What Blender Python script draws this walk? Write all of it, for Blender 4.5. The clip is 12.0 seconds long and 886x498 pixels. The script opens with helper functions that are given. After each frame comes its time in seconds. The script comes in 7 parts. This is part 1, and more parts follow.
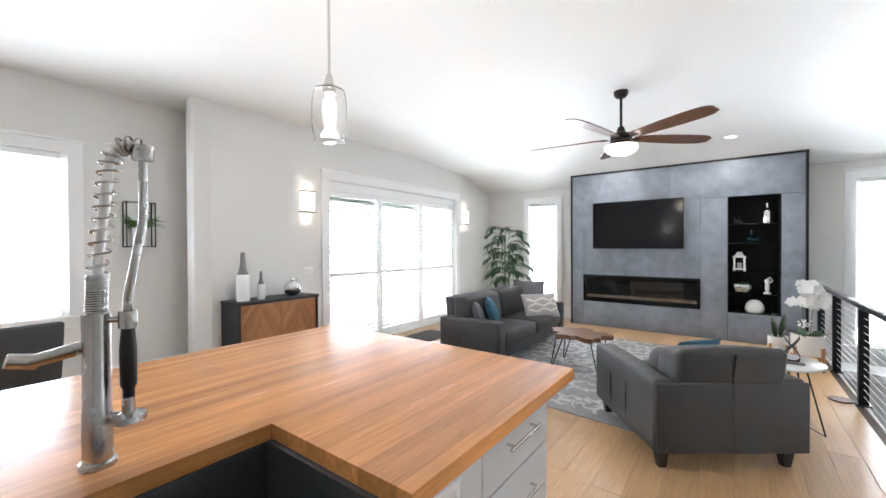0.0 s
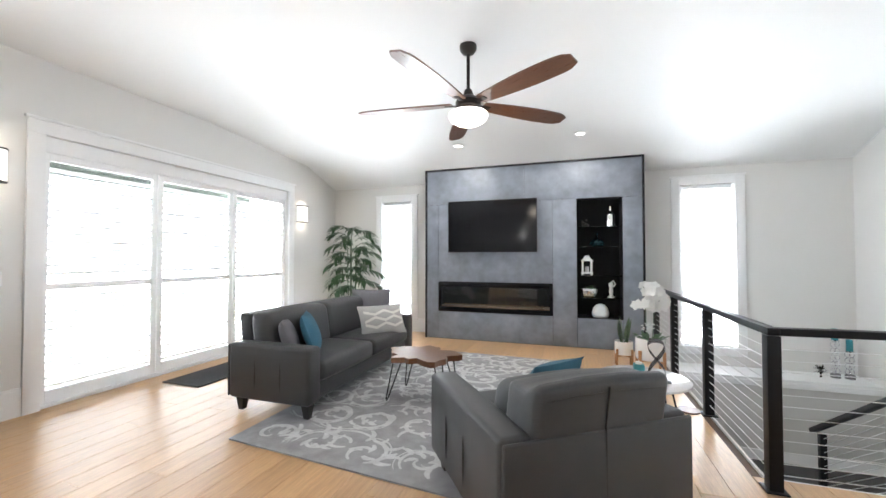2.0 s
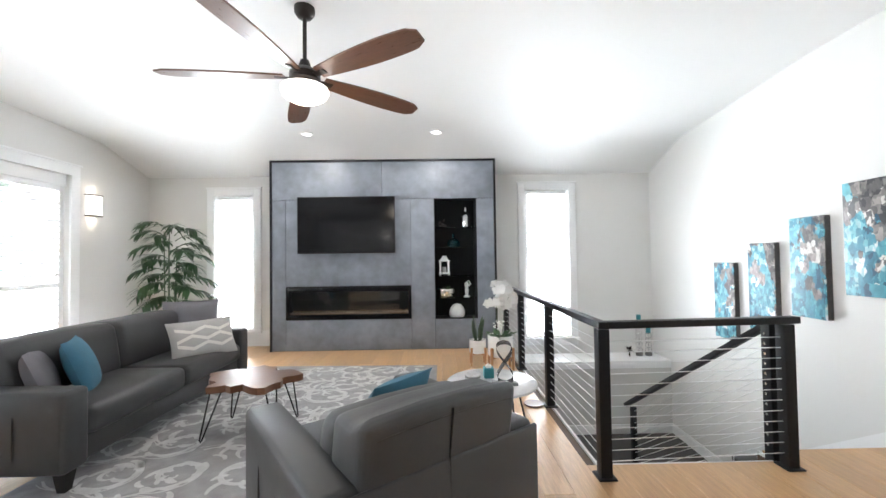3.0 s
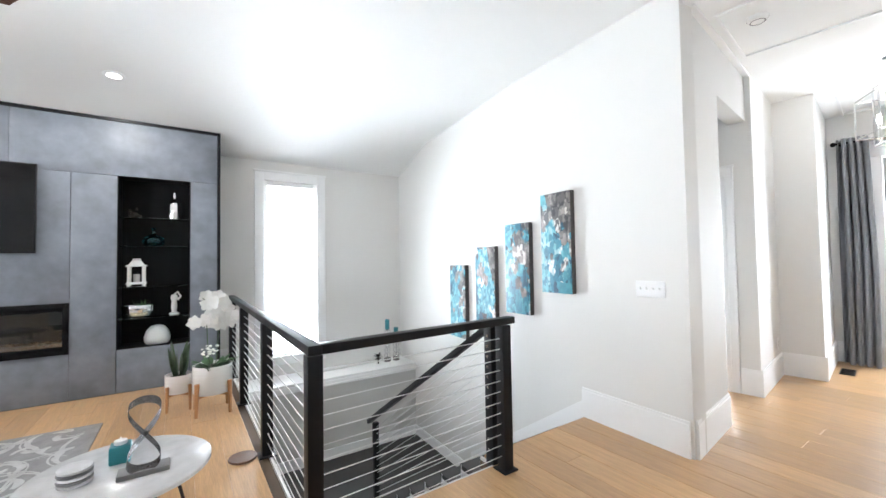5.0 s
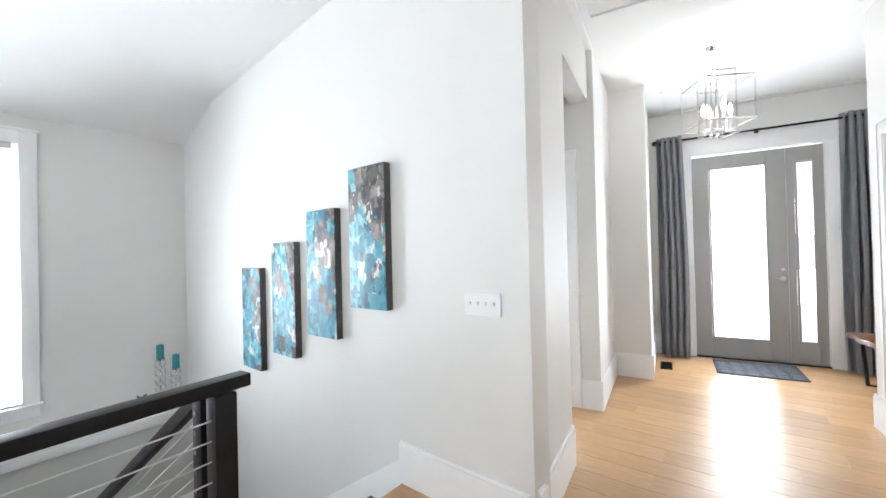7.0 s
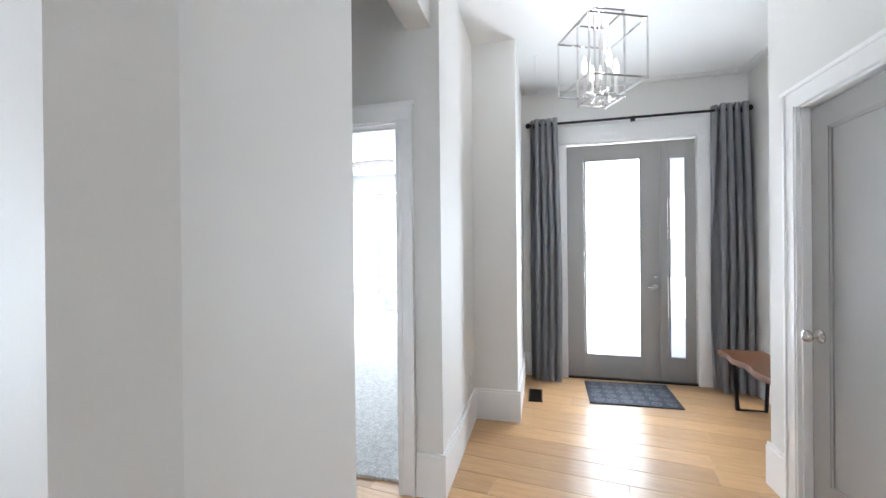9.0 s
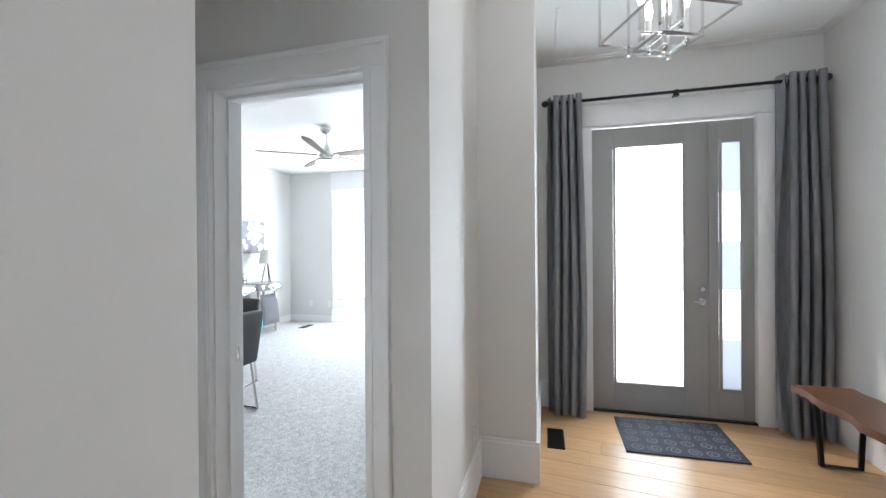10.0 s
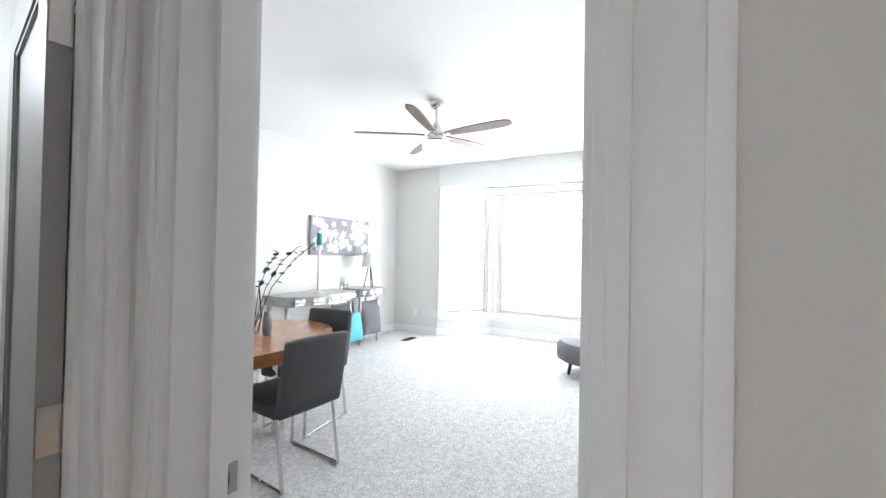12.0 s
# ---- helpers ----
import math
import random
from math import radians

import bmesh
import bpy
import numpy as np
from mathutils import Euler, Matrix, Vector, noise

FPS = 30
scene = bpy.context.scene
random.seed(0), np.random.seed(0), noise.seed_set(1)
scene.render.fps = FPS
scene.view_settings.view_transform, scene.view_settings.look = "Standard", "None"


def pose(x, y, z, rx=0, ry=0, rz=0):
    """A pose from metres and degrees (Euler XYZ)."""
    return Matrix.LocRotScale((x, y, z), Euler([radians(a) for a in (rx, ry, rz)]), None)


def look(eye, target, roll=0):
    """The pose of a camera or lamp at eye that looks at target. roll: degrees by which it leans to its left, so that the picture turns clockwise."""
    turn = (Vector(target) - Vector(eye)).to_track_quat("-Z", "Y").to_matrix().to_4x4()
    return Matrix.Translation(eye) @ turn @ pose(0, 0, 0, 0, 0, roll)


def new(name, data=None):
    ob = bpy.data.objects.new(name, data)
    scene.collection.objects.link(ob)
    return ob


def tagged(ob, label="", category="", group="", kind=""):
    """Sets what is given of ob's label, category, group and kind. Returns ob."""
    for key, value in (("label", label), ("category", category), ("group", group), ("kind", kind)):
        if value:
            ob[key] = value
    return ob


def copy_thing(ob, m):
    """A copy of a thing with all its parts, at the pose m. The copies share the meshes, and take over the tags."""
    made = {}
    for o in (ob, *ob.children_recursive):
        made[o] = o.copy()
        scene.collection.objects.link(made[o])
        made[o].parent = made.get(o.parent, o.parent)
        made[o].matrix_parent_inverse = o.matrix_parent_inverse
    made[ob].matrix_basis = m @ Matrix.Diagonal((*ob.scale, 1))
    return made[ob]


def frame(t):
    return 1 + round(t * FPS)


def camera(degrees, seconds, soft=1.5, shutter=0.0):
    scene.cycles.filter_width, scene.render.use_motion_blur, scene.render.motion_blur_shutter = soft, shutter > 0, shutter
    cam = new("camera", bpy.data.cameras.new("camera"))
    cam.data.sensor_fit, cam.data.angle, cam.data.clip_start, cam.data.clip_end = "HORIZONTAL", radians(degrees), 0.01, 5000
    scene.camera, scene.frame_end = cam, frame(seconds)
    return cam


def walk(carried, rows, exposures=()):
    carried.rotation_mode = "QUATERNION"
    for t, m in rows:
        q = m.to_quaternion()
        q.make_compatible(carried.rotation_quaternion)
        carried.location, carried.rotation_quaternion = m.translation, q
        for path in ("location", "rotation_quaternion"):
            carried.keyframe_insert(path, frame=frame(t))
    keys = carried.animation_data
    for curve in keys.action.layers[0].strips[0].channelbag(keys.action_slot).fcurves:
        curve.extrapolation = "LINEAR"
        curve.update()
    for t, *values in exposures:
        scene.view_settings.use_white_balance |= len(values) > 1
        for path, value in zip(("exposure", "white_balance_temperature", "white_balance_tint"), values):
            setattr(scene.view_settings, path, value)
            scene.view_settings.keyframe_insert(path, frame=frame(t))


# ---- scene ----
cam = camera(97.6, 12.0)
PATH = [
    (0, (0.162, 0.174, 1.486), (-1.039, 1.773, 1.47), -0.3),
    (0.5, (0.104, 0.509, 1.46), (-1.098, 2.107, 1.451), -0.3),
    (1, (0.054, 0.895, 1.381), (-1.075, 2.546, 1.397), -0.2),
    (1.5, (0.0, 1.23, 1.328), (-0.936, 2.997, 1.371), 0.4),
    (2, (0.029, 1.461, 1.331), (-0.608, 3.357, 1.377), -0.0),
    (2.5, (0.071, 1.662, 1.323), (-0.215, 3.641, 1.371), -0.7),
    (3, (0.122, 1.85, 1.322), (0.151, 3.849, 1.373), -0.8),
    (3.5, (0.178, 2.009, 1.332), (0.529, 3.978, 1.376), -1.0),
    (3.7, (0.213, 2.073, 1.343), (0.718, 4.007, 1.376), -1.2),
    (5.3, (0.742, 2.527, 1.284), (1.948, 4.122, 1.332), -1.2),
    (5.5, (0.823, 2.579, 1.317), (2.084, 4.131, 1.346), -1.5),
    (6, (1.114, 2.694, 1.317), (2.472, 4.161, 1.347), -1.5),
    (6.5, (1.399, 2.813, 1.315), (2.855, 4.184, 1.34), -1.3),
    (7, (1.71, 2.905, 1.326), (3.312, 4.103, 1.346), -1.4),
    (7.5, (2.029, 2.948, 1.357), (3.724, 4.011, 1.365), -1.3),
    (7.7, (2.165, 2.956, 1.35), (3.896, 3.958, 1.361), -1.0),
    (9.3, (3.285, 3.068, 1.36), (5.155, 3.778, 1.357), -0.6),
    (9.5, (3.423, 3.105, 1.359), (5.292, 3.816, 1.362), -0.6),
    (10, (3.758, 3.244, 1.395), (5.615, 3.986, 1.391), -0.4),
    (10.5, (4.053, 3.401, 1.355), (5.856, 4.266, 1.372), 0.1),
    (11, (4.303, 3.572, 1.36), (6.043, 4.559, 1.377), 0.5),
    (11.2, (4.43, 3.602, 1.358), (6.097, 4.706, 1.393), -0.1),
    (11.5, (4.497, 3.742, 1.367), (6.138, 4.883, 1.393), 0.9),
    (12, (4.652, 3.948, 1.382), (6.247, 5.153, 1.406), 1.1),
]
walk(cam, [(t, look(eye, target, roll)) for t, eye, target, roll in PATH],
     [(0.0, 0.08, 6200, 10), (3.5, 0.08, 6350, 10), (5.5, 0.12, 6180, 10), (7.0, -0.04, 6200, 10), (7.5, -0.22, 6150, 10), (9.5, -0.56, 5980, 10), (10.0, -0.82, 6100, 10), (10.5, -0.80, 6200, 10), (11.5, -0.92, 6420, 12), (12.0, -0.88, 6420, 12)])
# light, sky and exposure
world = bpy.data.worlds.new("sky")
scene.world = world
world.use_nodes = True
wn = world.node_tree
sky = wn.nodes.new("ShaderNodeTexSky")
sky.sky_type = "NISHITA"
sky.sun_disc = False
sky.sun_elevation, sky.sun_rotation = radians(50), radians(200)
wn.links.new(sky.outputs[0], wn.nodes["Background"].inputs[0])
wn.nodes["Background"].inputs[1].default_value = 0.12

# The hall, entry and bedroom stand at a slight angle to the living room.
HALL = pose(3.42, 3.69, 0, 0, 0, 7.2)
I4 = Matrix.Identity(4)


def area_light(name, m, sx, sy, power, colour=(1, 1, 1)):
    lamp = bpy.data.lights.new(name, "AREA")
    lamp.shape, lamp.size, lamp.size_y, lamp.energy, lamp.color = "RECTANGLE", sx, sy, power, colour
    ob = new(name, lamp)
    ob.matrix_world = m
    return ob


def point_light(name, at, power, radius, colour=(1, 0.85, 0.68)):
    lamp = bpy.data.lights.new(name, "POINT")
    lamp.energy, lamp.shadow_soft_size, lamp.color = power, radius, colour
    ob = new(name, lamp)
    ob.matrix_world = Matrix.Translation(at)
    return ob


sun = bpy.data.lights.new("sun", "SUN")
sun.energy, sun.angle, sun.color = 2.5, radians(0.6), (1, 0.95, 0.88)
sun_ob = new("sun", sun)
sun_ob.matrix_world = pose(0, 0, 12, 40, 0, 160)

# daylight in the window openings
area_light("slider_daylight", look((-6.32, 5.15, 1.35), (0, 5.15, 1.35)), 6.5, 2.7, 560, (0.88, 0.95, 1.0))
area_light("rear_left_daylight", look((-3.08, 8.5, 1.0), (-3.08, 7.0, 1.75)), 1.2, 2.0, 360, (0.88, 0.95, 1.0))
area_light("rear_right_daylight", look((1.86, 8.5, 1.0), (1.86, 7.0, 1.75)), 1.4, 2.2, 470, (0.88, 0.95, 1.0))
area_light("dining_daylight", look((-5.12, 0.2, 1.4), (0, 0.2, 1.4)), 1.5, 1.7, 185, (0.88, 0.95, 1.0))
area_light("front_door_daylight", HALL @ look((3.95, -1.35, 1.25), (0, -1.35, 1.25)), 0.6, 2.0, 90, (0.88, 0.95, 1.0))
area_light("bay_daylight", HALL @ look((7.44, 1.70, 1.4), (0, 1.70, 1.4)), 1.8, 1.9, 330, (0.88, 0.95, 1.0))
area_light("bay_side_daylight", HALL @ look((7.12, 3.02, 1.4), (0.02, -3.28, 1.4)), 0.7, 1.9, 60, (0.88, 0.95, 1.0))
# added fill lamp under the bathroom ceiling, not at any window
area_light("bathroom_fill_light", HALL @ look((0.9, 2.9, 2.3), (0.9, 1.9, 0.6)), 0.8, 0.8, 44, (0.88, 0.95, 1.0))


# materials
def mat(name, colour, rough=0.5, metal=0.0, scale=8.0, var=0.08, fine=90.0, bump=0.05, spread=(1, 1, 1), random=0.0, coat=0.0, spec=0.5):
    """A surface with stains at one scale, grain at another, and a fine relief."""
    m = bpy.data.materials.new(name)
    m.use_nodes = True
    n, l = m.node_tree.nodes, m.node_tree.links
    b = n["Principled BSDF"]
    tc = n.new("ShaderNodeTexCoord")
    mp = n.new("ShaderNodeMapping")
    mp.inputs["Scale"].default_value = spread
    l.new(tc.outputs["Object"], mp.inputs[0])
    big = n.new("ShaderNodeTexNoise")
    big.inputs["Scale"].default_value, big.inputs["Detail"].default_value = scale, 4
    small = n.new("ShaderNodeTexNoise")
    small.inputs["Scale"].default_value, small.inputs["Detail"].default_value = fine, 3
    l.new(mp.outputs[0], big.inputs[0])
    l.new(mp.outputs[0], small.inputs[0])
    add = n.new("ShaderNodeMath")
    add.operation = "ADD"
    l.new(big.outputs[0], add.inputs[0])
    l.new(small.outputs[0], add.inputs[1])
    rng = n.new("ShaderNodeMapRange")
    rng.inputs["From Min"].default_value, rng.inputs["From Max"].default_value = 0.6, 1.4
    rng.inputs["To Min"].default_value, rng.inputs["To Max"].default_value = 1 - var, 1 + var
    l.new(add.outputs[0], rng.inputs[0])
    mul = n.new("ShaderNodeMix")
    mul.data_type, mul.blend_type = "RGBA", "MULTIPLY"
    mul.inputs[0].default_value = 1
    mul.inputs[6].default_value = (*colour, 1)
    value = rng.outputs[0]
    if random:
        info = n.new("ShaderNodeObjectInfo")
        r2 = n.new("ShaderNodeMapRange")
        r2.inputs["To Min"].default_value, r2.inputs["To Max"].default_value = 1 - random, 1 + random
        l.new(info.outputs["Random"], r2.inputs[0])
        m2 = n.new("ShaderNodeMath")
        m2.operation = "MULTIPLY"
        l.new(value, m2.inputs[0])
        l.new(r2.outputs[0], m2.inputs[1])
        value = m2.outputs[0]
    l.new(value, mul.inputs[7])
    l.new(mul.outputs[2], b.inputs["Base Color"])
    b.inputs["Metallic"].default_value, b.inputs["Roughness"].default_value = metal, rough
    b.inputs["Coat Roughness"].default_value = min(0.3, rough)
    b.inputs["Coat Weight"].default_value, b.inputs["Specular IOR Level"].default_value = coat, spec
    r3 = n.new("ShaderNodeMapRange")
    r3.inputs["To Min"].default_value, r3.inputs["To Max"].default_value = max(0.02, rough - 0.08), min(1, rough + 0.08)
    l.new(big.outputs[0], r3.inputs[0])
    l.new(r3.outputs[0], b.inputs["Roughness"])
    if bump:
        bp = n.new("ShaderNodeBump")
        bp.inputs["Strength"].default_value, bp.inputs["Distance"].default_value = bump, 0.01
        l.new(small.outputs[0], bp.inputs["Height"])
        l.new(bp.outputs[0], b.inputs["Normal"])
    return m


def glass(name, colour=(1, 1, 1), rough=0.0):
    m = bpy.data.materials.new(name)
    m.use_nodes = True
    b = m.node_tree.nodes["Principled BSDF"]
    b.inputs["Base Color"].default_value = (*colour, 1)
    b.inputs["Transmission Weight"].default_value, b.inputs["Roughness"].default_value = 1, rough
    return m


def glow(name, colour, strength):
    m = bpy.data.materials.new(name)
    m.use_nodes = True
    b = m.node_tree.nodes["Principled BSDF"]
    b.inputs["Base Color"].default_value = (*colour, 1)
    b.inputs["Emission Color"].default_value, b.inputs["Emission Strength"].default_value = (*colour, 1), strength
    return m


WALL = mat("warm_white_wall_paint", (0.71, 0.70, 0.68), 0.6, scale=1.5, var=0.015, fine=160, bump=0.03)
CEIL = mat("white_ceiling_paint", (0.82, 0.82, 0.81), 0.65, scale=1.2, var=0.01, fine=140, bump=0.04)
TRIM = mat("white_satin_trim", (0.82, 0.82, 0.82), 0.35, scale=3, var=0.012, fine=30, bump=0.0)
SLATE = mat("blue_grey_concrete_panel", (0.165, 0.182, 0.216), 0.48, scale=2.4, var=0.30, fine=7, bump=0.03, random=0.06)
BLACK = mat("black_powder_coat", (0.010, 0.010, 0.012), 0.4, scale=6, var=0.1, bump=0.02, spec=0.3)
BLACKGLASS = mat("black_glass", (0.005, 0.005, 0.006), 0.10, scale=3, var=0.05, bump=0, spec=0.22)
LEATHER = mat("charcoal_leather", (0.046, 0.046, 0.048), 0.45, scale=5, var=0.12, fine=220, bump=0.12, spec=0.32)
LEG = mat("dark_espresso_wood", (0.012, 0.010, 0.009), 0.4, scale=10, var=0.2)
STEEL = mat("brushed_nickel", (0.62, 0.61, 0.60), 0.25, 1.0, scale=20, var=0.06, bump=0.02)
CABINET = mat("light_grey_cabinet_paint", (0.55, 0.55, 0.56), 0.4, scale=3, var=0.02, bump=0.01)
BUTCHER = mat("oiled_butcher_block", (0.52, 0.228, 0.072), 0.24, scale=2.0, var=0.30, fine=9, bump=0.008, spread=(22, 0.8, 22), random=0.22)
OAK = mat("natural_oak_floor", (0.50, 0.305, 0.150), 0.32, scale=2.5, var=0.22, fine=11, bump=0.008, spread=(16, 1.0, 4), random=0.12)
GAP = mat("dark_floor_gap", (0.10, 0.065, 0.04), 0.8)
RUGM = mat("grey_wool_rug", (0.31, 0.305, 0.31), 0.95, scale=9, var=0.32, fine=420, bump=0.5)
RUGL = mat("pale_silver_rug_pile", (0.54, 0.54, 0.54), 0.9, scale=9, var=0.30, fine=420, bump=0.5)
WALNUT = mat("walnut_wood", (0.13, 0.055, 0.026), 0.35, scale=3, var=0.35, fine=20, bump=0.04, spread=(2, 14, 14))
CARPET = mat("pale_shag_carpet", (0.56, 0.555, 0.55), 0.95, scale=30, var=0.38, fine=70, bump=1.0)
STAIRC = mat("dark_grey_stair_tread", (0.05, 0.048, 0.048), 0.6, scale=8, var=0.2, bump=0.05)
DOORG = mat("warm_grey_door_paint", (0.33, 0.325, 0.315), 0.38, scale=3, var=0.02, bump=0.01)
# wall paint with the stairwell's shade put into its colour
WALLSHADED = mat("shaded_wall_paint", (0.60, 0.59, 0.57), 0.6, scale=1.5, var=0.015, fine=160, bump=0.03)
CLEAR = glass("clear_glass")
OUTSIDE = glow("bright_daylight_haze", (1, 1, 1), 3.2)
BULB = glow("lit_bulb", (1, 0.93, 0.82), 14)
SHADE = glow("lit_white_shade", (1, 0.95, 0.88), 3.5)


# building helpers
def box(bm, x0, x1, y0, y1, z0, z1, bevel=0.0):
    made = bmesh.ops.create_cube(bm, size=1, matrix=Matrix.Translation(((x0 + x1) / 2, (y0 + y1) / 2, (z0 + z1) / 2)) @ Matrix.Diagonal((abs(x1 - x0), abs(y1 - y0), abs(z1 - z0), 1)))
    if bevel:
        edges = {e for v in made["verts"] for e in v.link_edges}
        bmesh.ops.bevel(bm, geom=list(edges), offset=bevel, segments=2, profile=0.6, affect="EDGES", clamp_overlap=True)


def cyl(bm, a, b, r, r2=None, seg=16):
    a, b = Vector(a), Vector(b)
    d = b - a
    m = Matrix.Translation((a + b) / 2) @ d.to_track_quat("Z", "Y").to_matrix().to_4x4()
    bmesh.ops.create_cone(bm, cap_ends=True, segments=seg, radius1=r, radius2=r if r2 is None else r2, depth=d.length, matrix=m)


def tube(bm, pts, r, seg=8, closed=False):
    """A round tube along a line of points; r may be one radius or one for each point."""
    pts = [Vector(p) for p in pts]
    radii = r if isinstance(r, (list, tuple)) else [r] * len(pts)
    rings, up = [], None
    for i, p in enumerate(pts):
        a = pts[i - 1] if i or closed else p
        b = pts[(i + 1) % len(pts)] if i < len(pts) - 1 or closed else p
        d = (b - a).normalized()
        if up is None:
            up = d.orthogonal().normalized()
        up = (up - d * up.dot(d)).normalized()
        side = d.cross(up)
        rings.append([bm.verts.new(p + radii[i] * (math.cos(k * math.tau / seg) * up + math.sin(k * math.tau / seg) * side)) for k in range(seg)])
    n = len(rings)
    for i in range(n if closed else n - 1):
        for k in range(seg):
            bm.faces.new((rings[i][k], rings[i][(k + 1) % seg], rings[(i + 1) % n][(k + 1) % seg], rings[(i + 1) % n][k]))
    if not closed:
        bm.faces.new(rings[0][::-1])
        bm.faces.new(rings[-1])


def lathe(bm, profile, at=(0, 0, 0), seg=24):
    """A turned shape from (radius, height) pairs."""
    at = Vector(at)
    rings = []
    for r, z in profile:
        if r < 1e-5:
            rings.append([bm.verts.new(at + Vector((0, 0, z)))])
        else:
            rings.append([bm.verts.new(at + Vector((r * math.cos(k * math.tau / seg), r * math.sin(k * math.tau / seg), z))) for k in range(seg)])
    for lo, hi in zip(rings, rings[1:]):
        for k in range(seg):
            j = (k + 1) % seg
            if len(lo) == 1 and len(hi) > 1:
                bm.faces.new((lo[0], hi[j], hi[k]))
            elif len(hi) == 1 and len(lo) > 1:
                bm.faces.new((lo[k], lo[j], hi[0]))
            elif len(lo) > 1:
                bm.faces.new((lo[k], lo[j], hi[j], hi[k]))


def prism(bm, outline, z0, z1):
    """An upright prism over a flat outline of (x, y)."""
    lo = [bm.verts.new((x, y, z0)) for x, y in outline]
    hi = [bm.verts.new((x, y, z1)) for x, y in outline]
    n = len(outline)
    bm.faces.new(lo[::-1])
    bm.faces.new(hi)
    for i in range(n):
        bm.faces.new((lo[i], lo[(i + 1) % n], hi[(i + 1) % n], hi[i]))


def soft(bm, x0, x1, y0, y1, z0, z1, r, puff=0.0, seg=4, cuts=0):
    """An upholstered block with rounded edges whose faces swell by puff."""
    part_bm = bmesh.new()
    bmesh.ops.create_cube(part_bm, size=1, matrix=Matrix.Translation(((x0 + x1) / 2, (y0 + y1) / 2, (z0 + z1) / 2)) @ Matrix.Diagonal((x1 - x0, y1 - y0, z1 - z0, 1)))
    bmesh.ops.bevel(part_bm, geom=part_bm.edges[:], offset=r, segments=seg, profile=0.5, affect="EDGES", clamp_overlap=True)
    if puff:
        bmesh.ops.subdivide_edges(part_bm, edges=part_bm.edges[:], cuts=2, use_grid_fill=True)
        c = Vector(((x0 + x1) / 2, (y0 + y1) / 2, (z0 + z1) / 2))
        h = Vector(((x1 - x0) / 2, (y1 - y0) / 2, (z1 - z0) / 2))
        for v in part_bm.verts:
            q = Vector([(v.co[i] - c[i]) / h[i] for i in range(3)])
            for i in range(3):
                j, k = (i + 1) % 3, (i + 2) % 3
                v.co[i] += puff * q[i] * max(0, 1 - q[j] ** 2) * max(0, 1 - q[k] ** 2)
    bmesh.ops.recalc_face_normals(part_bm, faces=part_bm.faces[:])
    me = bpy.data.meshes.new("soft")
    part_bm.to_mesh(me)
    part_bm.free()
    bm.from_mesh(me)
    bpy.data.meshes.remove(me)


def mesh_of(name, bm, material, smooth=True):
    bmesh.ops.recalc_face_normals(bm, faces=bm.faces[:])
    me = bpy.data.meshes.new(name)
    bm.to_mesh(me)
    bm.free()
    me.materials.append(material)
    if smooth:
        me.polygons.foreach_set("use_smooth", [True] * len(me.polygons))
        me.set_sharp_from_angle(angle=radians(38))
    return me


def part(name, bm, material, parent, label=""):
    ob = new(name, mesh_of(name, bm, material))
    ob.parent = parent
    return tagged(ob, label)


def solid(name, bm, material, label, category="", m=I4, kind="", group=""):
    ob = new(name, mesh_of(name, bm, material))
    ob.matrix_world = m
    return tagged(ob, label, category, group, kind)


def thing(name, label, category, m=I4, kind="", group=""):
    ob = new(name)
    ob.empty_display_size = 0.1
    ob.matrix_world = m
    return tagged(ob, label, category, group, kind)


def wall(name, p0, p1, thick, z0, z1, label, openings=(), m=I4, material=None):
    """A wall from p0 to p1, its thickness to the right of that way, with openings (from, to, sill, head) along it."""
    a, b = Vector((*p0, 0)), Vector((*p1, 0))
    length = (b - a).length
    bm = bmesh.new()
    s = 0.0
    for o0, o1, zs, zh in sorted(openings):
        if o0 > s:
            box(bm, s, o0, -thick, 0, z0, z1)
        if zs > z0:
            box(bm, o0, o1, -thick, 0, z0, zs)
        if zh < z1:
            box(bm, o0, o1, -thick, 0, zh, z1)
        s = o1
    if s < length:
        box(bm, s, length, -thick, 0, z0, z1)
    turn = Matrix.Translation(a) @ Matrix.Rotation(math.atan2(b.y - a.y, b.x - a.x), 4, "Z")
    return solid(name, bm, material or WALL, label, "wall", m @ turn, "structure")


# ---- large structure ----
CEIL_Z = 3.08
HALL_Z = 2.98
# the living room ceiling sinks gently towards the rear wall, then slopes down to it
CEIL_PROFILE = [(-3.3, CEIL_Z), (5.2, CEIL_Z), (7.15, 2.95), (8.02, 2.65), (8.3, 2.55)]


def ceil_z(y):
    for (y0, z0), (y1, z1) in zip(CEIL_PROFILE, CEIL_PROFILE[1:]):
        if y <= y1:
            return z0 + (z1 - z0) * (y - y0) / (y1 - y0)
    return CEIL_PROFILE[-1][1]


# the stair wall leans a little off the living room's axis
STAIR_A, STAIR_B = (3.335, 3.64), (3.53, 8.0)
STAIR_TURN = math.degrees(math.atan2(STAIR_A[0] - STAIR_B[0], STAIR_B[1] - STAIR_A[1]))


def stair_x(y):
    return STAIR_A[0] + (STAIR_B[0] - STAIR_A[0]) * (y - STAIR_A[1]) / (STAIR_B[1] - STAIR_A[1])


